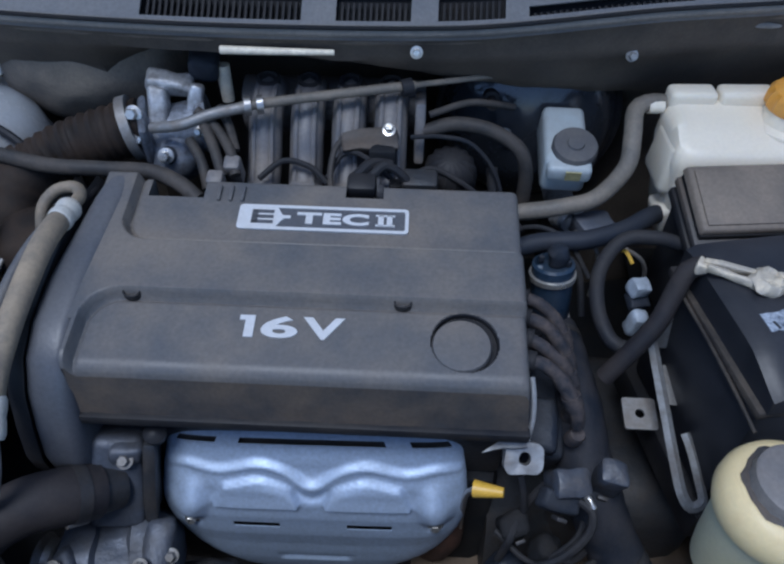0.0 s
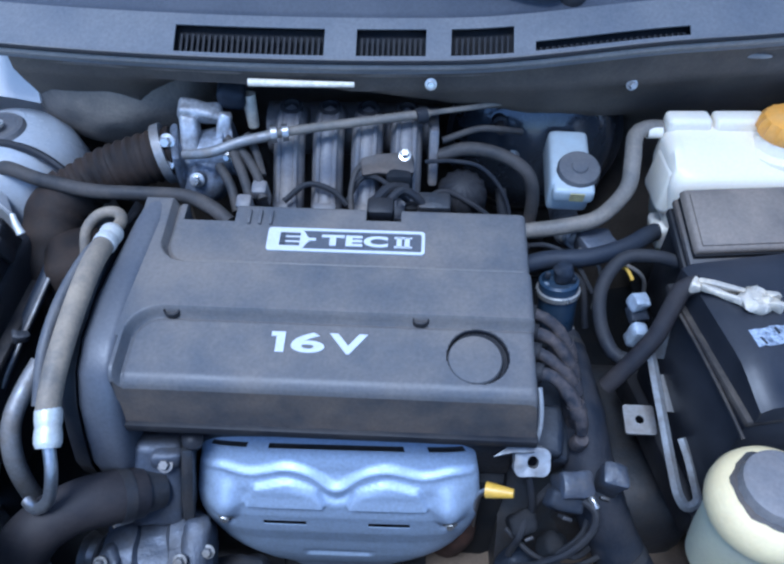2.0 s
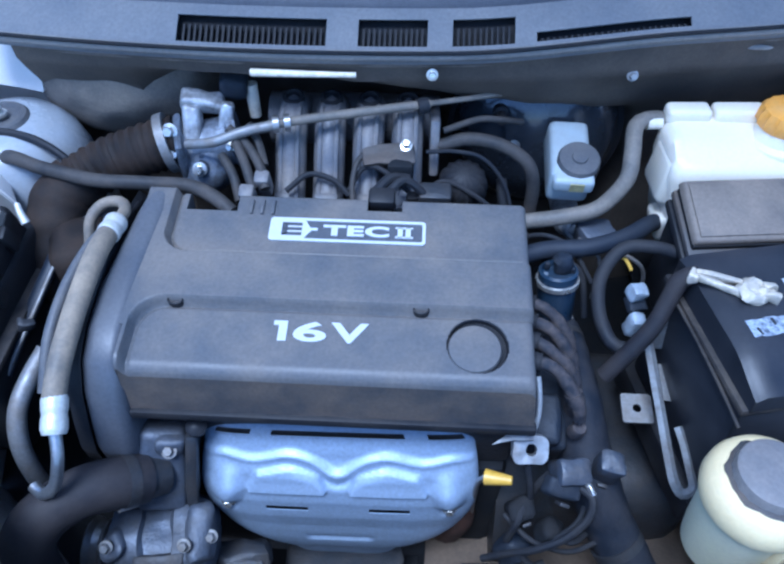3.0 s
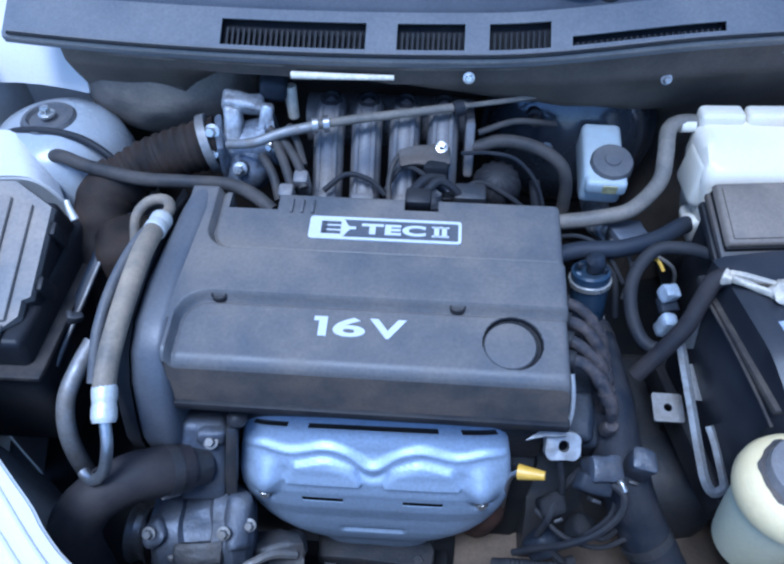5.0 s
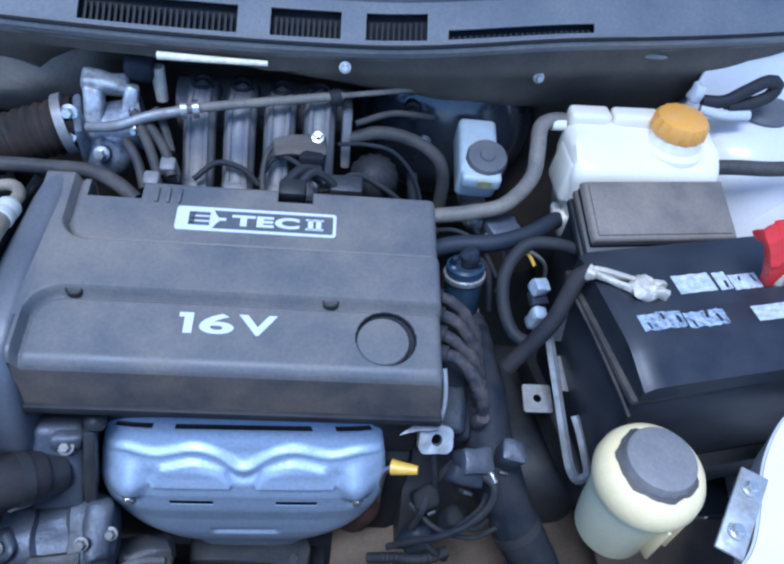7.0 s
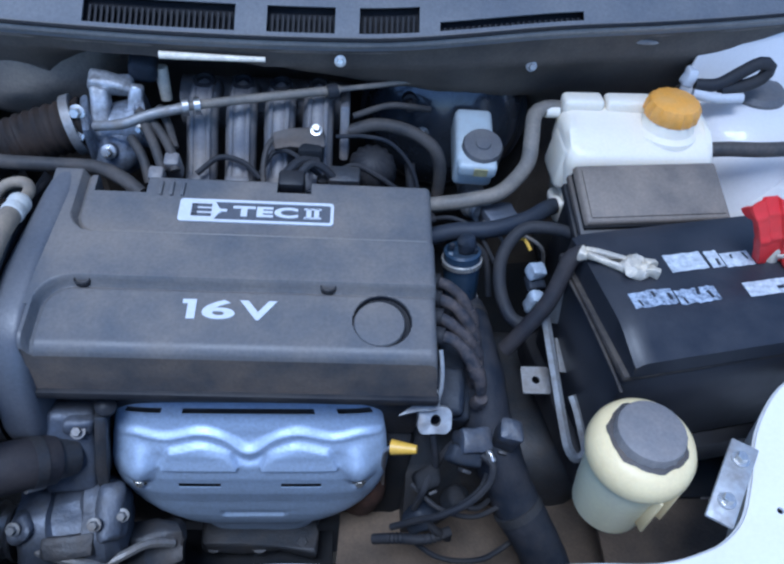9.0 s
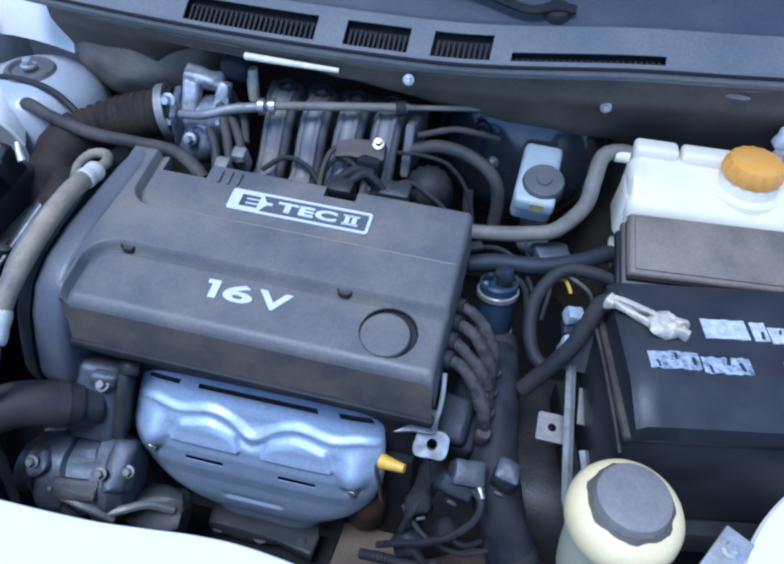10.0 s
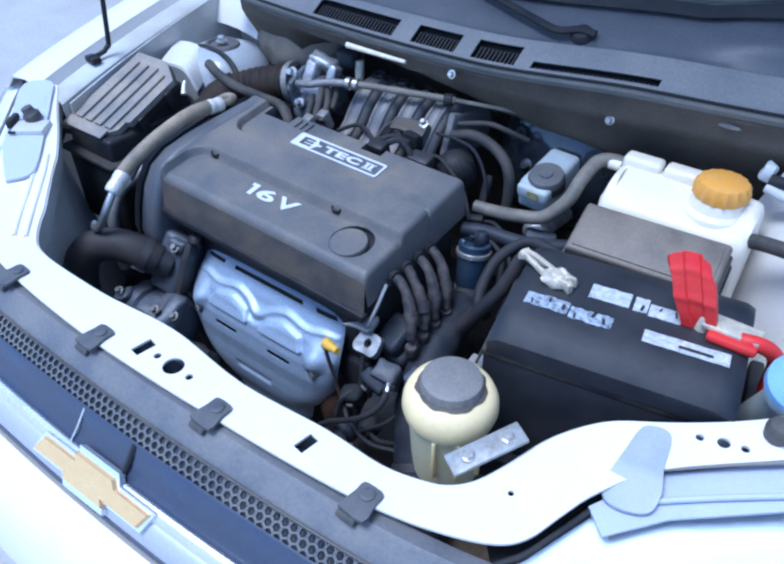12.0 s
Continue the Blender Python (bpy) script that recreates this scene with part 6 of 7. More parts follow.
part("left_foot", moved(box(0.024, 0.040, 0.036, 0.008, 3), TM @ pose(-0.072, -0.022, 0.744, 0, -16)), M_TANK, tank)
part("neck", moved(lathe([(0.044, -0.012), (0.041, -0.002), (0.034, 0.002), (0.030, 0.014)], 36), TM @ pose(0.044, 0.008, 0.868)), M_TANK, tank)
part("cap", moved(lathe([(0.0315, 0.0), (0.0330, 0.003), (0.0325, 0.015), (0.0298, 0.021), (0.022, 0.024), (0.006, 0.025)], 80, wob=lambda a, i: 1 + ((0.075 if i < 3 else 0.045) * max(0.0, math.cos(16 * a)) - 0.02 if 0 < i < 4 else 0)), TM @ pose(0.044, 0.010, 0.882)), M_ORANGE, tank, "orange ribbed cap")
part("hose_nozzle", moved(tube([(-0.09, 0.034, 0.868), (-0.107, 0.034, 0.868)], 0.008, 10, 0.004), TM), M_TANK, tank)
hose = thing("tank_hose", "dark grey hose leaving the coolant tank towards the wing", "hose", (0.5, 0.22, 0.85))
part("tube", tube([(0.462, 0.222, 0.852), (0.49, 0.218, 0.858), (0.53, 0.214, 0.862), (0.58, 0.218, 0.864), (0.62, 0.222, 0.864)], 0.0095, 12), M_HOSE, hose)
link = thing("hose_connector", "white plastic hose connector with a black loop near the tower", "connector", (0.47, 0.32, 0.88))
part("body", rough(box(0.016, 0.016, 0.024, 0.004, m=pose(0.449, 0.305, 0.890, -10, 10)), 0.003, 90), M_MARK, link)
part("arm", tube([(0.457, 0.295, 0.888), (0.485, 0.288, 0.886), (0.52, 0.288, 0.888)], 0.007, 10), M_MARK, link)
part("loop", tube([(0.458, 0.300, 0.896), (0.485, 0.297, 0.900), (0.508, 0.300, 0.915), (0.530, 0.302, 0.930), (0.545, 0.302, 0.926), (0.540, 0.300, 0.910), (0.515, 0.297, 0.898), (0.49, 0.295, 0.894)], 0.0085, 10), M_RUBBER, link, "black rubber loop")

# ---- fuse box ----
FM = pose(0.290, 0.083, 0.0, 0, 0, 6)
fuse = thing("fuse_box", "black fuse box with a dusty brown-grey lid behind the battery", "fuse box", (0.38, 0.14, 0.7))
part("base", moved(box(0.176, 0.080, 0.13, 0.006), FM @ pose(0.090, 0.046, 0.69)), M_BLACK, fuse)
part("rim", moved(box(0.192, 0.088, 0.012, 0.003), FM @ pose(0.090, 0.046, 0.811, 18)), M_BLACK, fuse)
part("seal_gap", moved(box(0.178, 0.075, 0.010, 0.001), FM @ pose(0.090, 0.049, 0.834, 20)), M_GRIME, fuse, "dark gap under the lid")
part("skirt", moved(box(0.187, 0.084, 0.010, 0.003), FM @ pose(0.090, 0.0475, 0.826, 19)), M_SKIRT, fuse, "brown dusty lower edge of the lid")
lid = part("lid", moved(box(0.182, 0.078, 0.009, 0.003, 3, 0.96), FM @ pose(0.090, 0.0485, 0.843, 20)), M_LIDGREY, fuse, "dusty brown-grey lid")
part("lid_panel", moved(box(0.166, 0.064, 0.003, 0.0014), FM @ pose(0.090, 0.0455, 0.8505, 20)), M_LIDGREY, lid)
part("latch", moved(box(0.012, 0.006, 0.018, 0.002), FM @ pose(0.168, -0.002, 0.818)), M_BLACK, fuse)

# ---- battery ----
BM = pose(0.294, -0.102, 0.0, 0, 0, 11.6)
bat = thing("battery", "black car battery with worn white labels on its lid", "battery", (0.4, 0.0, 0.655))
part("case", moved(box(0.252, 0.166, 0.155, 0.006, 2, 1.012), BM @ pose(0.129, 0.086, 0.655)), M_BATT, bat)
part("ledge", moved(box(0.2600, 0.174, 0.010, 0.003), BM @ pose(0.130, 0.088, 0.803)), M_LEDGE, bat, "dusty moulded ledge below the lid")
LU = [0.006, 0.0062, 0.009, 0.016] + span(0.03, 0.235, 8) + [0.248, 0.255, 0.2578, 0.258]
LV = [0.0, 0.0002, 0.004, 0.012, 0.022, 0.034, 0.046, 0.058] + span(0.08, 0.150, 4) + [0.164, 0.1698, 0.170]


def lid_at(u, v):
    """A smooth lid, rolled down towards the front and its ends."""
    if u in (LU[0], LU[-1]) or v in (LV[0], LV[-1]):
        z = 0.813
    else:
        z = 0.8485 - 0.016 * (1 - sst(-0.012, 0.056, v)) - 0.006 * (1 - sst(0.004, 0.018, u)) - 0.006 * sst(0.246, 0.262, u) - 0.004 * sst(0.155, 0.172, v)
    return BM @ Vector((u, v, z))


part("lid", grid(lid_at, LU, LV), M_BATT, bat, sharp=60)
random.seed(4)


def worn_print(u, v, w, h, notches):
    """Worn print that cannot be read: a broken pale band, with dark notches where the print is lost."""
    m = BM @ pose(u, v, 0.8488)
    edge = []
    low = 0.92 if notches < 3 else 0.78
    for k in range(14):
        edge.append((-w / 2 + w * k / 13, h / 2 * random.uniform(low, 1.0)))
    for k in range(14):
        edge.append((w / 2 - w * k / 13, -h / 2 * random.uniform(low, 1.0)))
    base = part("label", moved(outline_plate(edge[::-1], [], 0.0006, lambda a, b: 0.0006), m), M_LABEL if notches < 3 else M_WORN, bat, "worn pale print")
    for k in range(notches):
        x = -w / 2 + w * (k + random.uniform(0.3, 0.7)) / notches
        part("print_bar", moved(box(random.uniform(0.002, 0.0036), h * random.uniform(0.28, 0.5), 0.0004, 0.0), m @ pose(x, h * random.uniform(-0.25, 0.25), 0.0008, 0, 0, random.uniform(-14, 14))), M_BATT, base)


worn_print(0.050, 0.066, 0.048, 0.023, 3)
worn_print(0.099, 0.062, 0.046, 0.022, 3)
worn_print(0.110, 0.108, 0.044, 0.026, 0)
worn_print(0.144, 0.107, 0.015, 0.025, 1)
worn_print(0.170, 0.103, 0.034, 0.021, 2)
worn_print(0.198, 0.060, 0.086, 0.020, 0)
part("print_bar", moved(box(0.034, 0.004, 0.0005, 0.0), BM @ pose(0.208, 0.058, 0.8496)), M_BATT, bat)
# negative clamp and cable
neg = thing("battery_clamp", "corroded silver battery clamp on the negative post", "clamp", (0.31, 0.02, 0.85))
part("post", lathe([(0.009, -0.006), (0.0085, 0.009), (0.006, 0.011)], 18, BM @ pose(0.046, 0.108, 0.85)), M_LEADCLAMP, neg)
part("ring", rough(lathe([(0.004, -0.002), (0.0155, 0.0), (0.0165, 0.005), (0.0150, 0.009), (0.0105, 0.0115), (0.004, 0.0105)], 22, BM @ pose(0.047, 0.106, 0.849)), 0.005, 120, 3), M_LEADCLAMP, neg)
part("arm", rough(moved(box(0.046, 0.006, 0.009, 0.002), BM @ pose(0.022, 0.127, 0.850, 0, 0, -28)), 0.004, 90), M_LEADCLAMP, neg)
part("arm", rough(moved(box(0.044, 0.006, 0.008, 0.002), BM @ pose(0.021, 0.117, 0.850, 0, 0, -36)), 0.004, 90, 4), M_LEADCLAMP, neg)
part("corroded_lug", rough(moved(box(0.012, 0.014, 0.009, 0.003), BM @ pose(0.004, 0.133, 0.848, 0, 0, -34)), 0.006, 70, 7), M_LEADCLAMP, neg, "crusty corroded lug")
part("ear", rough(moved(box(0.018, 0.008, 0.010, 0.002), BM @ pose(0.064, 0.106, 0.850, 0, 0, -12)), 0.004, 80), M_LEADCLAMP, neg)
part("ear", rough(moved(box(0.016, 0.007, 0.010, 0.002), BM @ pose(0.061, 0.094, 0.850, 0, 0, -26)), 0.004, 80, 5), M_LEADCLAMP, neg)
bolt("bolt", BM @ Vector((0.064, 0.099, 0.853)), 0.0035, 0.005, M_LEADCLAMP, neg)
cab = thing("ground_cable", "thick grey cable from the negative clamp down to the gearbox", "cable", (0.25, 0.05, 0.75))
part("tube", tube([(0.275, 0.036, 0.848), (0.262, 0.038, 0.838), (0.254, 0.030, 0.812), (0.244, 0.018, 0.785), (0.226, 0.008, 0.755), (0.205, 0.0, 0.72)], 0.0095, 12), M_UPHOSE, cab)
cab = thing("cable_loop", "black cable bundle looping out of the fuse box", "cable", (0.24, 0.1, 0.75))
part("tube", tube([(0.285, 0.115, 0.80), (0.258, 0.118, 0.805), (0.226, 0.118, 0.80), (0.203, 0.095, 0.78), (0.200, 0.062, 0.757), (0.212, 0.030, 0.742), (0.232, 0.020, 0.74)], 0.0078, 12), M_RUBBER, cab)
conn = thing("wiring_connector", "pale blue-grey wiring connectors inside the cable loop", "connector", (0.25, 0.085, 0.7))
part("upper", rough(box(0.020, 0.018, 0.018, 0.003, m=pose(0.246, 0.094, 0.748, 14, 10, 20)), 0.002, 90), M_CONNPALE, conn)
part("collar", rough(box(0.024, 0.020, 0.010, 0.003, m=pose(0.248, 0.088, 0.737, 14, 10, 15)), 0.002, 90), M_VALVE, conn, "dark collar")
part("lower", rough(box(0.018, 0.018, 0.032, 0.004, m=pose(0.246, 0.074, 0.708, 10, 10, 10)), 0.002, 80), M_CONNPALE, conn)
part("wire", tube([(0.24, 0.11, 0.775), (0.232, 0.118, 0.785), (0.225, 0.125, 0.778)], 0.0022, 8), M_YELLOW, conn, "yellow wire")
# positive clamp under its red cover
pos = thing("battery_clamp", "positive battery clamp with an opened red rubber cover", "clamp", (0.48, 0.03, 0.85))
part("post", lathe([(0.009, -0.006), (0.0085, 0.016), (0.007, 0.018)], 18, BM @ pose(0.208, 0.100, 0.85)), M_LEADCLAMP, pos)
part("plate", moved(box(0.058, 0.026, 0.006, 0.002), BM @ pose(0.236, 0.098, 0.856, 0, 0, -10)), M_LEADCLAMP, pos, "pale fuse plate")


def flap_at(u, v):
    a = abs(u)
    w = 0.0215 * min(1.0, a / 0.72) * (0.86 + 0.14 * sst(0, 0.5, v)) * (1 if u > 0 else -1)
    side = 0.011 * max(0.0, a - 0.72) / 0.28
    corner = 0.020 * sst(0.6, 1.0, v) * a ** 2.5
    fold = 0.0022 * math.exp(-((v - 0.45) / 0.05) ** 2) + 0.0016 * math.exp(-((v - 0.8) / 0.04) ** 2)
    p = Vector((0.206 - 0.030 * v + w, 0.092 + 0.016 * v - 0.008 * math.sin(math.pi * v) + side + 0.003 * (a < 0.3) - fold, 0.850 + 0.080 * v - corner))
    return BM @ p


part("red_cover", thicken(grid(flap_at, span(-1, 1, 26), span(0, 1, 30)), 0.0035), M_RED, pos, "open red rubber cover")
part("red_base", moved(box(0.050, 0.014, 0.010, 0.004), BM @ pose(0.238, 0.082, 0.849, 0, 0, -8)), M_RED, pos)
part("red_cable", tube([BM @ Vector((0.245, 0.088, 0.856)), BM @ Vector((0.268, 0.09, 0.855)), BM @ Vector((0.285, 0.098, 0.835)), BM @ Vector((0.29, 0.11, 0.78))], 0.0085, 12), M_RED, pos)

# battery tray and its grey bracket
tray = thing("battery_tray", "black battery tray with a pale metal side bracket", "battery tray", (0.4, 0.0, 0.6))
part("side_wall", moved(box(0.016, 0.17, 0.13, 0.004), BM @ pose(0.282, 0.085, 0.64)), M_BLACK, tray, "black side wall of the tray")
part("pan", moved(box(0.275, 0.20, 0.045, 0.008, m=None), BM @ pose(0.129, 0.086, 0.610)), M_BLACK, tray)
part("rail", tube([(0.252, 0.028, 0.746), (0.255, 0.008, 0.735), (0.261, -0.040, 0.712), (0.267, -0.085, 0.690), (0.271, -0.104, 0.680), (0.280, -0.112, 0.671), (0.291, -0.107, 0.674), (0.290, -0.092, 0.681), (0.285, -0.066, 0.694), (0.280, -0.050, 0.702)], 0.0055, 4, 0.004, None, 0.45), M_RAIL, tray, "pale bent metal rail")
part("rail_flap", box(0.012, 0.042, 0.003, 0.001, m=pose(0.274, 0.002, 0.708, 22, 20, 12)), M_DULL, tray)
part("upper_plate", box(0.030, 0.004, 0.056, 0.0012, m=pose(0.256, 0.028, 0.737, -12, 14, 12)), M_RAIL, tray, "pale upright plate")
part("tab", outline_plate(rounded(0.034, 0.034, 0.003), [circle(0, 0, 0.005, 12)], 0.003, lambda x, y: 0.0), M_DULL, tray, "square metal tab with a hole").matrix_basis = pose(0.247, -0.017, 0.684, 12)
# Thin tube added for the paler dusty line along the battery's edge.
post = thing("battery_edge_line", "thin dusty line along the battery's upper edge", "strap", (0.3, -0.1, 0.7))
part("strap", tube([(0.263, 0.03, 0.812), (0.275, -0.02, 0.808), (0.286, -0.07, 0.803), (0.294, -0.108, 0.797)], 0.0018, 8), M_LEDGE, post)

# ---- power steering reservoir ----
ps = thing("power_steering_reservoir", "yellowed cream power steering reservoir with a dusty grey cap", "reservoir", (0.296, -0.165, 0.69))
PM = pose(0.300, -0.166, 0.008)
part("body", lathe([(0.022, 0.665), (0.037, 0.675), (0.040, 0.70), (0.0435, 0.755), (0.0445, 0.772)], 36, PM), M_CREAM2, ps, "yellowish see-through body")
part("collar", lathe([(0.043, 0.766), (0.0495, 0.770), (0.0515, 0.778), (0.0505, 0.789), (0.046, 0.799), (0.038, 0.804), (0.031, 0.804)], 44, PM), M_CREAM, ps, "cream upper ring")
part("cap", lathe([(0.030, 0.800), (0.0335, 0.801), (0.0325, 0.812), (0.0315, 0.8165), (0.029, 0.818), (0.004, 0.8185)], 54, PM, wob=lambda a, i: 1 + (0.02 * math.cos(18 * a) if i in (1, 2) else 0)), M_CAP, ps, "dusty grey knurled cap")
part("grime_ring", lathe([(0.031, 0.8035), (0.0365, 0.8042), (0.0372, 0.8048), (0.034, 0.8065), (0.031, 0.8065)], 44, PM, wob=lambda a, i: 1 + (0.03 * math.sin(7 * a) + 0.02 * math.cos(13 * a) if i in (1, 2) else 0)), M_SKIRT, ps, "dry brown dirt round the cap")
for a in (-75, -45, -15):
    part("fin", box(0.004, 0.014, 0.06, 0.0015, m=PM @ pose(0, 0, 0, 0, 0, a + 90) @ pose(0, -0.044, 0.708)), M_CREAM, ps)
part("bracket", box(0.080, 0.025, 0.005, 0.0015, m=pose(0.369, -0.206, 0.803, 0, -13, 59)), M_DULLBRIGHT, ps, "grey steel bracket")
for d in (-0.02, 0.022):
    bolt("bolt", (0.369 + d * 0.50, -0.206 + d * 0.84, 0.807 + d * 0.22), 0.0055, 0.008, M_CLAMP, ps)

# ---- washer filler ----
wash = thing("washer_filler", "pale blue washer filler neck beside the battery", "filler", (0.57, -0.02, 0.75))
part("neck", lathe([(0.018, -0.10), (0.018, -0.01), (0.026, 0.0), (0.026, 0.012)], 24, pose(0.578, 0.005, 0.842, 20, 15)), M_BRAKE, wash)
part("cap", lathe([(0.029, 0.0), (0.030, 0.010), (0.024, 0.016), (0.004, 0.018)], 28, pose(0.578, 0.002, 0.855, 20, 15)), M_BLUEPL, wash, "blue cap")
stop = thing("rubber_stop", "grey rubber bonnet stop on the white panel", "stop", (0.57, -0.06, 0.82))
part("pad", lathe([(0.013, 0), (0.014, 0.010), (0.011, 0.016), (0.003, 0.017)], 20, pose(0.583, -0.048, slam_z(0.583, -0.048))), M_DARKCAP, stop)

# ---- between engine and battery ----
egr = thing("coolant_valve", "blue-black sensor housing with a silver ring clamp beside the engine", "valve", (0.158, 0.1, 0.7))
part("body", lathe([(0.016, -0.066), (0.021, -0.058), (0.0215, -0.03), (0.0225, -0.008), (0.0225, 0.010), (0.0195, 0.012), (0.018, 0.004), (0.008, 0.003)], 28, pose(0.157, 0.102, 0.766, -11, -4)), M_VALVEBLUE, egr)
part("ring", lathe([(0.0226, -0.004), (0.0250, -0.003), (0.0250, 0.0025), (0.0226, 0.0035)], 34, pose(0.157, 0.1014, 0.763, -11, -4)), M_CLAMP, egr, "silver clamp ring")
part("low_ring", lathe([(0.018, -0.004), (0.0222, -0.003), (0.0222, 0.002), (0.018, 0.003)], 28, pose(0.1615, 0.090, 0.708, -11, -4)), M_DULL, egr, "pale lower ring")
part("cap", rough(lathe([(0.010, 0.0), (0.011, 0.014), (0.008, 0.020), (0.004, 0.021)], 16, pose(0.162, 0.111, 0.771, -4)), 0.002, 90), M_VALVE, egr)
for k in range(6):
    a = k * 1.047 + 0.3
    part("lug", box(0.006, 0.005, 0.009, 0.0015, m=pose(0.157 + 0.0165 * math.cos(a), 0.102 + 0.0165 * math.sin(a), 0.769)), M_CONN if k % 2 else M_VALVE, egr)
part("neck", tube([(0.162, 0.088, 0.70), (0.166, 0.075, 0.682), (0.170, 0.05, 0.665)], 0.021, 14), M_VALVE, egr)
coil = thing("ignition_coil", "blue-black ignition coil pack below the spark leads", "ignition coil", (0.17, -0.03, 0.62))
part("case", rough(box(0.040, 0.108, 0.050, 0.008, 3, m=pose(0.146, -0.008, 0.650, 14, 4, -4)), 0.003, 35), M_VALVE, coil)
part("step", rough(box(0.040, 0.055, 0.030, 0.007, 3, m=pose(0.138, -0.040, 0.684, 22, -6, -4)), 0.003, 45), M_VALVE, coil)
for k in range(4):
    part("tower", lathe([(0.0088, -0.01), (0.0088, 0.004), (0.0070, 0.008)], 14, pose(0.171, 0.017 - 0.026 * k, 0.714 - 0.003 * k, 14, 6)), M_LEAD, coil)
for k in range(4):
    y0 = 0.042 - 0.026 * k
    lead = thing("spark_lead", "dusty grey ignition lead running down from the engine cover", "ignition lead", (0.15, y0, 0.74), group="spark leads")
    bend = 0.003 * math.sin(2.1 * k + 0.6)
    part("cap", tube([(0.106, y0 + 0.008, 0.776), (0.116, y0 + 0.006, 0.781), (0.124, y0 + 0.004, 0.782)], 0.0098, 14, 0.002, ribbed(0.006, 0.05)), M_RUBBER, lead, "black rubber end")
    part("boot", rough(tube([(0.120, y0 + 0.005, 0.782), (0.134, y0 + bend, 0.779), (0.148, y0 - 0.006 + bend, 0.768), (0.160, y0 - 0.013, 0.752), (0.167, y0 - 0.019 - bend, 0.737), (0.170, y0 - 0.024, 0.722)], 0.0066, 14, 0.003, lambda s, t: 1 + 0.20 * sst(0.30, 0.42, s / t) - 0.16 * sst(0.70, 0.9, s / t) + 0.02 * math.sin(s * 900)), 0.0006, 70, k), M_LEAD, lead)
    part("collar", tube([(0.159, y0 - 0.012, 0.7535), (0.164, y0 - 0.0165, 0.743)], 0.0094, 14, 0.002), M_LEAD, lead)
lift = thing("lifting_eye", "pale steel engine lifting bracket with a bolt hole", "bracket", (0.11, -0.09, 0.68))
part("arm", moved(outline_plate(smooth_line([(-0.030, -0.010), (-0.008, -0.008), (0.012, -0.010), (0.017, 0.004), (0.014, 0.016), (0.004, 0.013), (-0.006, 0.002)], 2), [], 0.005, lambda x, y: 0.0), pose(0.106, -0.080, 0.728, 18, -8, 6)), M_DULLBRIGHT, lift, "pale bent plate")
part("eye", moved(rough(outline_plate(rounded(0.036, 0.030, 0.008), [circle(0.001, 0, 0.0065, 16)], 0.014, lambda x, y: 0.0), 0.002, 80), pose(0.119, -0.089, 0.707, 40, 0, 0)), M_DULLBRIGHT, lift, "thick eye with a bolt hole")
part("stay", tube([(0.1195, -0.048, 0.780), (0.1215, -0.062, 0.768), (0.1215, -0.076, 0.752), (0.118, -0.086, 0.735)], 0.0026, 8), M_DULLBRIGHT, lift)


def sensor_body(bm, mat, x, y, z, m, wires):
    """A moulded connector with a collar, a latch and its leads."""
    c = thing("sensor_plug", "grimy dark sensor plug low beside the engine", "sensor", (x, y, z), group="sensors")
    part("body", moved(rough(bm, 0.003, 60, x * 90 + y * 70), m), mat, c)
    part("latch", moved(box(0.010, 0.004, 0.016, 0.001), m @ pose(0, -0.014, 0.008, 8)), M_DARKMETAL, c)
    for pts, r in wires:
        part("lead", tube(pts, r, 8), M_RUBBER, c)


sensor_body(box(0.036, 0.028, 0.036, 0.005, 2), M_DARKCASE, 0.160, -0.094, 0.675, pose(0.160, -0.094, 0.668, 24, 6, 10), [([(0.15, -0.09, 0.67), (0.135, -0.10, 0.655), (0.128, -0.10, 0.62)], 0.005)])
sensor_body(box(0.026, 0.024, 0.062, 0.005, 2), M_DARKCASE, 0.203, -0.080, 0.655, pose(0.203, -0.082, 0.646, 14, 4, -12), [([(0.205, -0.08, 0.65), (0.21, -0.075, 0.61), (0.20, -0.06, 0.57)], 0.006)])
sensor_body(box(0.040, 0.020, 0.018, 0.005, 3), M_VALVE, 0.152, -0.113, 0.676, pose(0.152, -0.113, 0.672, 26, 18, -8), [([(0.172, -0.118, 0.684), (0.182, -0.128, 0.684), (0.180, -0.142, 0.670), (0.160, -0.155, 0.648), (0.130, -0.160, 0.625), (0.105, -0.155, 0.600), (0.080, -0.150, 0.57)], 0.0042)])
tip = thing("bright_clip", "small bright metal clip on a sensor wire", "clip", (0.18, -0.12, 0.68))
part("clip", rough(box(0.006, 0.014, 0.009, 0.002, m=pose(0.178, -0.120, 0.685, 25, 10, 30)), 0.002, 120), M_CLAMP, tip)
part("band", tube([(0.177, -0.112, 0.684), (0.180, -0.116, 0.683)], 0.0055, 10, 0.002), M_DULL, tip)
sensor_body(box(0.030, 0.026, 0.034, 0.008, 3), M_GRIME, 0.118, -0.112, 0.618, pose(0.118, -0.112, 0.612, 20, -10, 20), [([(0.118, -0.12, 0.64), (0.112, -0.135, 0.635), (0.104, -0.14, 0.60)], 0.004)])
sensor_body(box(0.034, 0.030, 0.040, 0.009, 3), M_VALVE, 0.105, -0.135, 0.560, pose(0.105, -0.135, 0.552, 25, 15, 50), [([(0.11, -0.14, 0.585), (0.13, -0.155, 0.575), (0.15, -0.15, 0.54)], 0.005)])
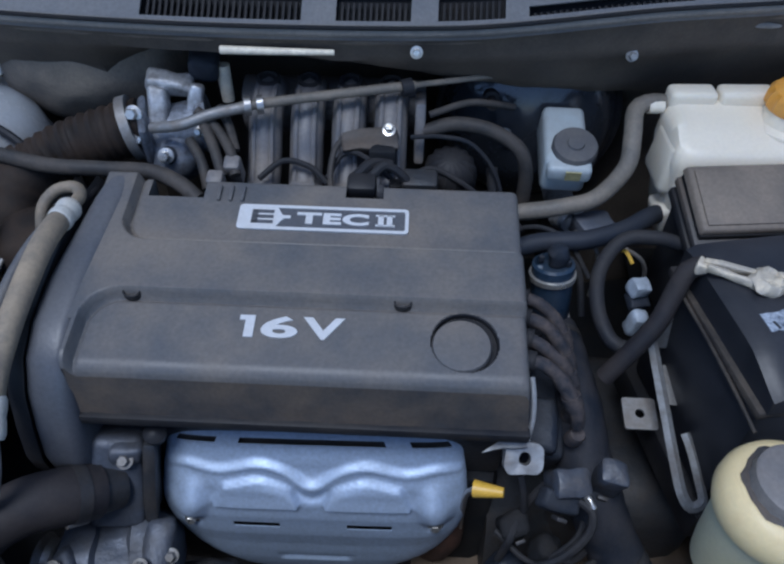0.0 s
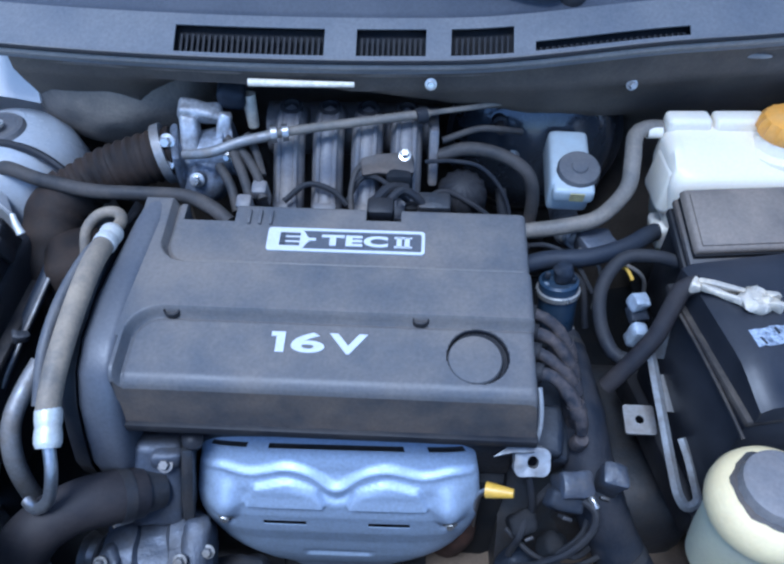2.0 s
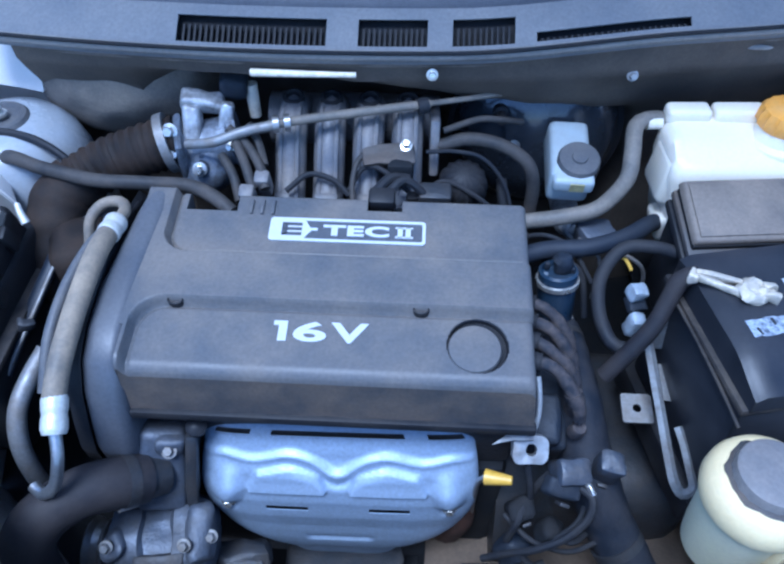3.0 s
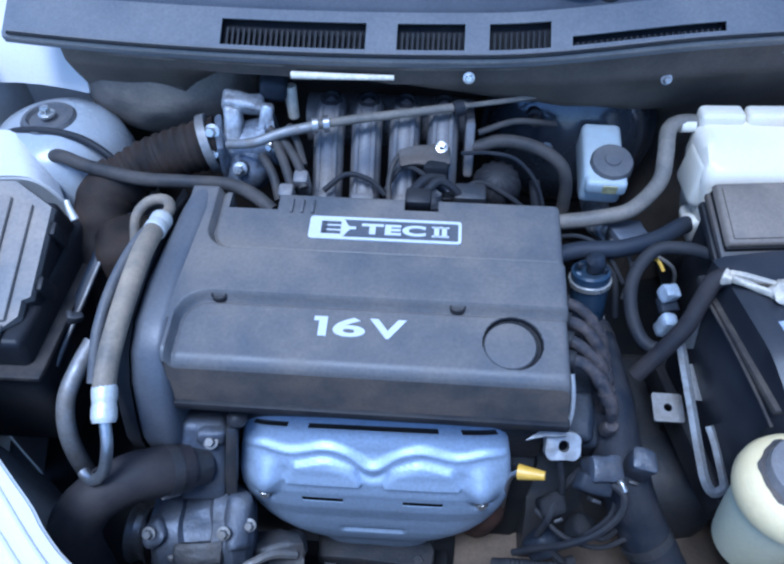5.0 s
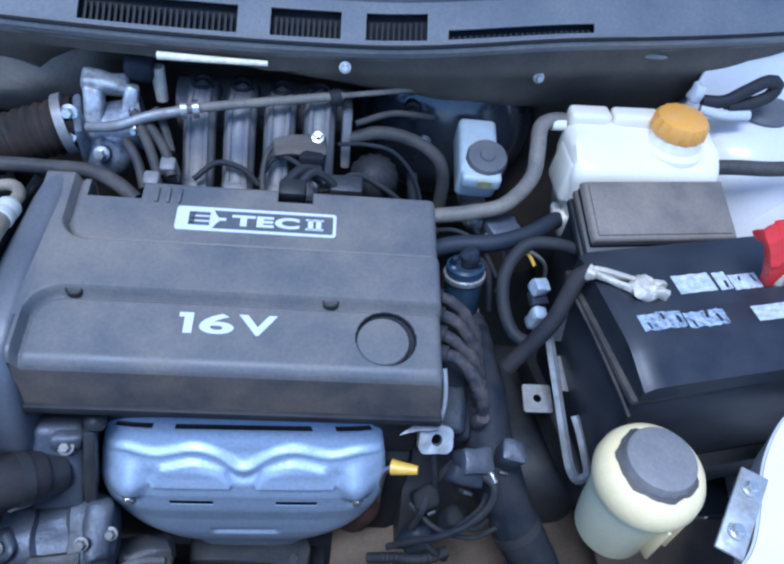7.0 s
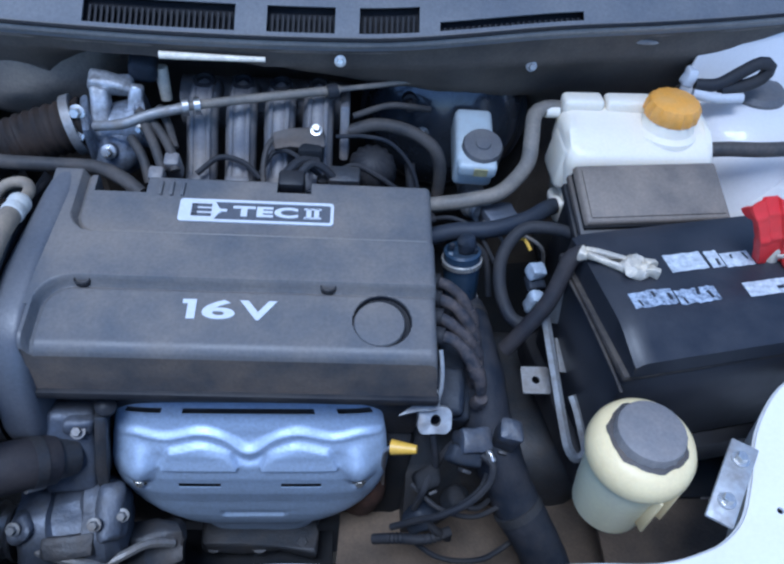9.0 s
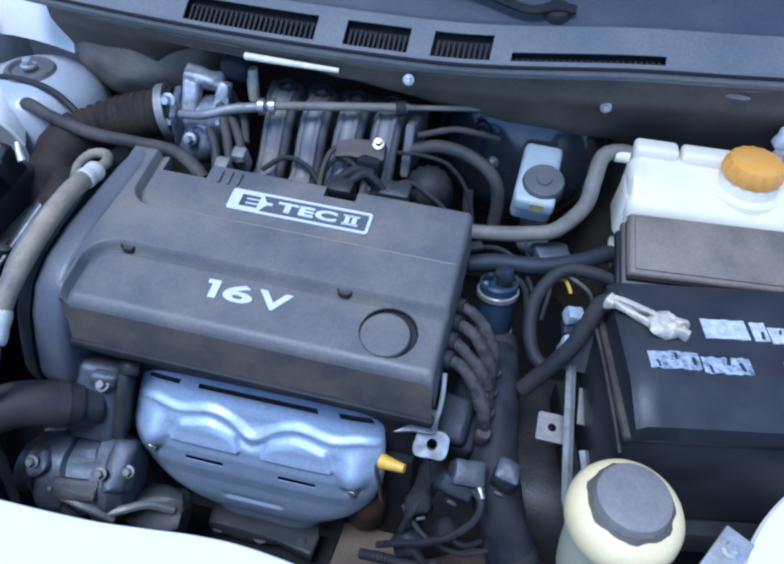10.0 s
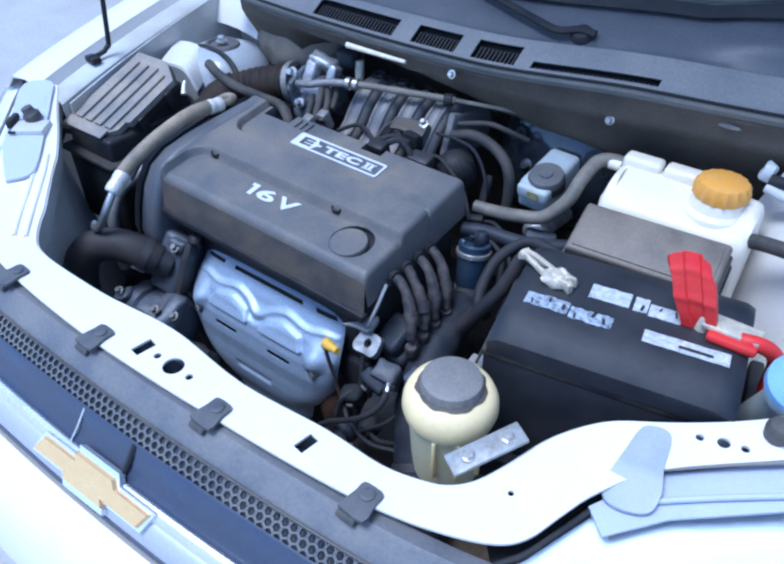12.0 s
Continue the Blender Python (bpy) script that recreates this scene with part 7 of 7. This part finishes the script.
sensor_body(box(0.030, 0.026, 0.030, 0.008, 3), M_GRIME, 0.145, -0.125, 0.590, pose(0.145, -0.125, 0.582, 30, 0, 80), [([(0.15, -0.13, 0.60), (0.175, -0.14, 0.60), (0.20, -0.12, 0.59)], 0.0035)])
wire = thing("sensor_wire", "black corrugated wire sleeve low in front of the engine", "wire", (0.12, -0.13, 0.55))
part("tube", tube([(0.150, -0.150, 0.560), (0.120, -0.160, 0.560), (0.090, -0.155, 0.550), (0.06, -0.15, 0.535)], 0.0065, 10, 0.0025, ribbed(0.005, 0.1)), M_RUBBER, wire)
wire = thing("sensor_wire", "thin black wire hanging in front of the engine", "wire", (0.15, -0.16, 0.5))
part("tube", tube([(0.10, -0.150, 0.545), (0.14, -0.168, 0.525), (0.19, -0.17, 0.525), (0.23, -0.15, 0.53)], 0.0035, 8), M_RUBBER, wire)

# loose wiring behind the cover and beside the engine
loom = thing("wiring_harness", "thin dusty black wires draped behind the engine cover", "wiring", (0.05, 0.2, 0.78))
for pts, r in (([(-0.01, 0.175, 0.815), (0.02, 0.195, 0.825), (0.05, 0.188, 0.818), (0.085, 0.178, 0.795), (0.11, 0.16, 0.765)], 0.0032),
               ([(0.0, 0.225, 0.845), (0.035, 0.232, 0.842), (0.07, 0.228, 0.835), (0.10, 0.215, 0.80), (0.115, 0.19, 0.74)], 0.0026),
               ([(-0.09, 0.185, 0.815), (-0.075, 0.205, 0.832), (-0.055, 0.20, 0.838), (-0.03, 0.185, 0.828), (-0.01, 0.18, 0.81)], 0.0030),
               ([(-0.165, 0.18, 0.815), (-0.14, 0.20, 0.825), (-0.11, 0.195, 0.822), (-0.09, 0.182, 0.81)], 0.0035),
               ([(0.125, 0.175, 0.76), (0.150, 0.165, 0.772), (0.180, 0.150, 0.765), (0.205, 0.125, 0.735)], 0.0030),
               ([(0.135, 0.150, 0.755), (0.165, 0.135, 0.762), (0.19, 0.125, 0.748), (0.20, 0.10, 0.70)], 0.0040)):
    part("wire", tube(pts, r, 8), M_RUBBER, loom)
for x, y, z, a in ((0.118, 0.168, 0.758, 30), (0.152, 0.150, 0.748, 70), (-0.012, 0.178, 0.808, 10)):
    part("connector", rough(box(0.020, 0.014, 0.014, 0.003, m=pose(x, y, z, 12, 0, a)), 0.002, 90), M_BLACK, loom)
loom = thing("wiring_harness", "tangle of thin dark wires low in front of the engine", "wiring", (0.13, -0.12, 0.6))
for pts, r in (([(0.118, -0.096, 0.69), (0.124, -0.108, 0.66), (0.126, -0.115, 0.62), (0.120, -0.12, 0.57)], 0.0036),
               ([(0.10, -0.12, 0.62), (0.13, -0.145, 0.612), (0.17, -0.15, 0.60), (0.205, -0.135, 0.595)], 0.0030),
               ([(0.190, -0.095, 0.640), (0.180, -0.125, 0.625), (0.150, -0.140, 0.60), (0.125, -0.14, 0.57)], 0.0030)):
    part("wire", tube(pts, r, 8), M_RUBBER, loom)
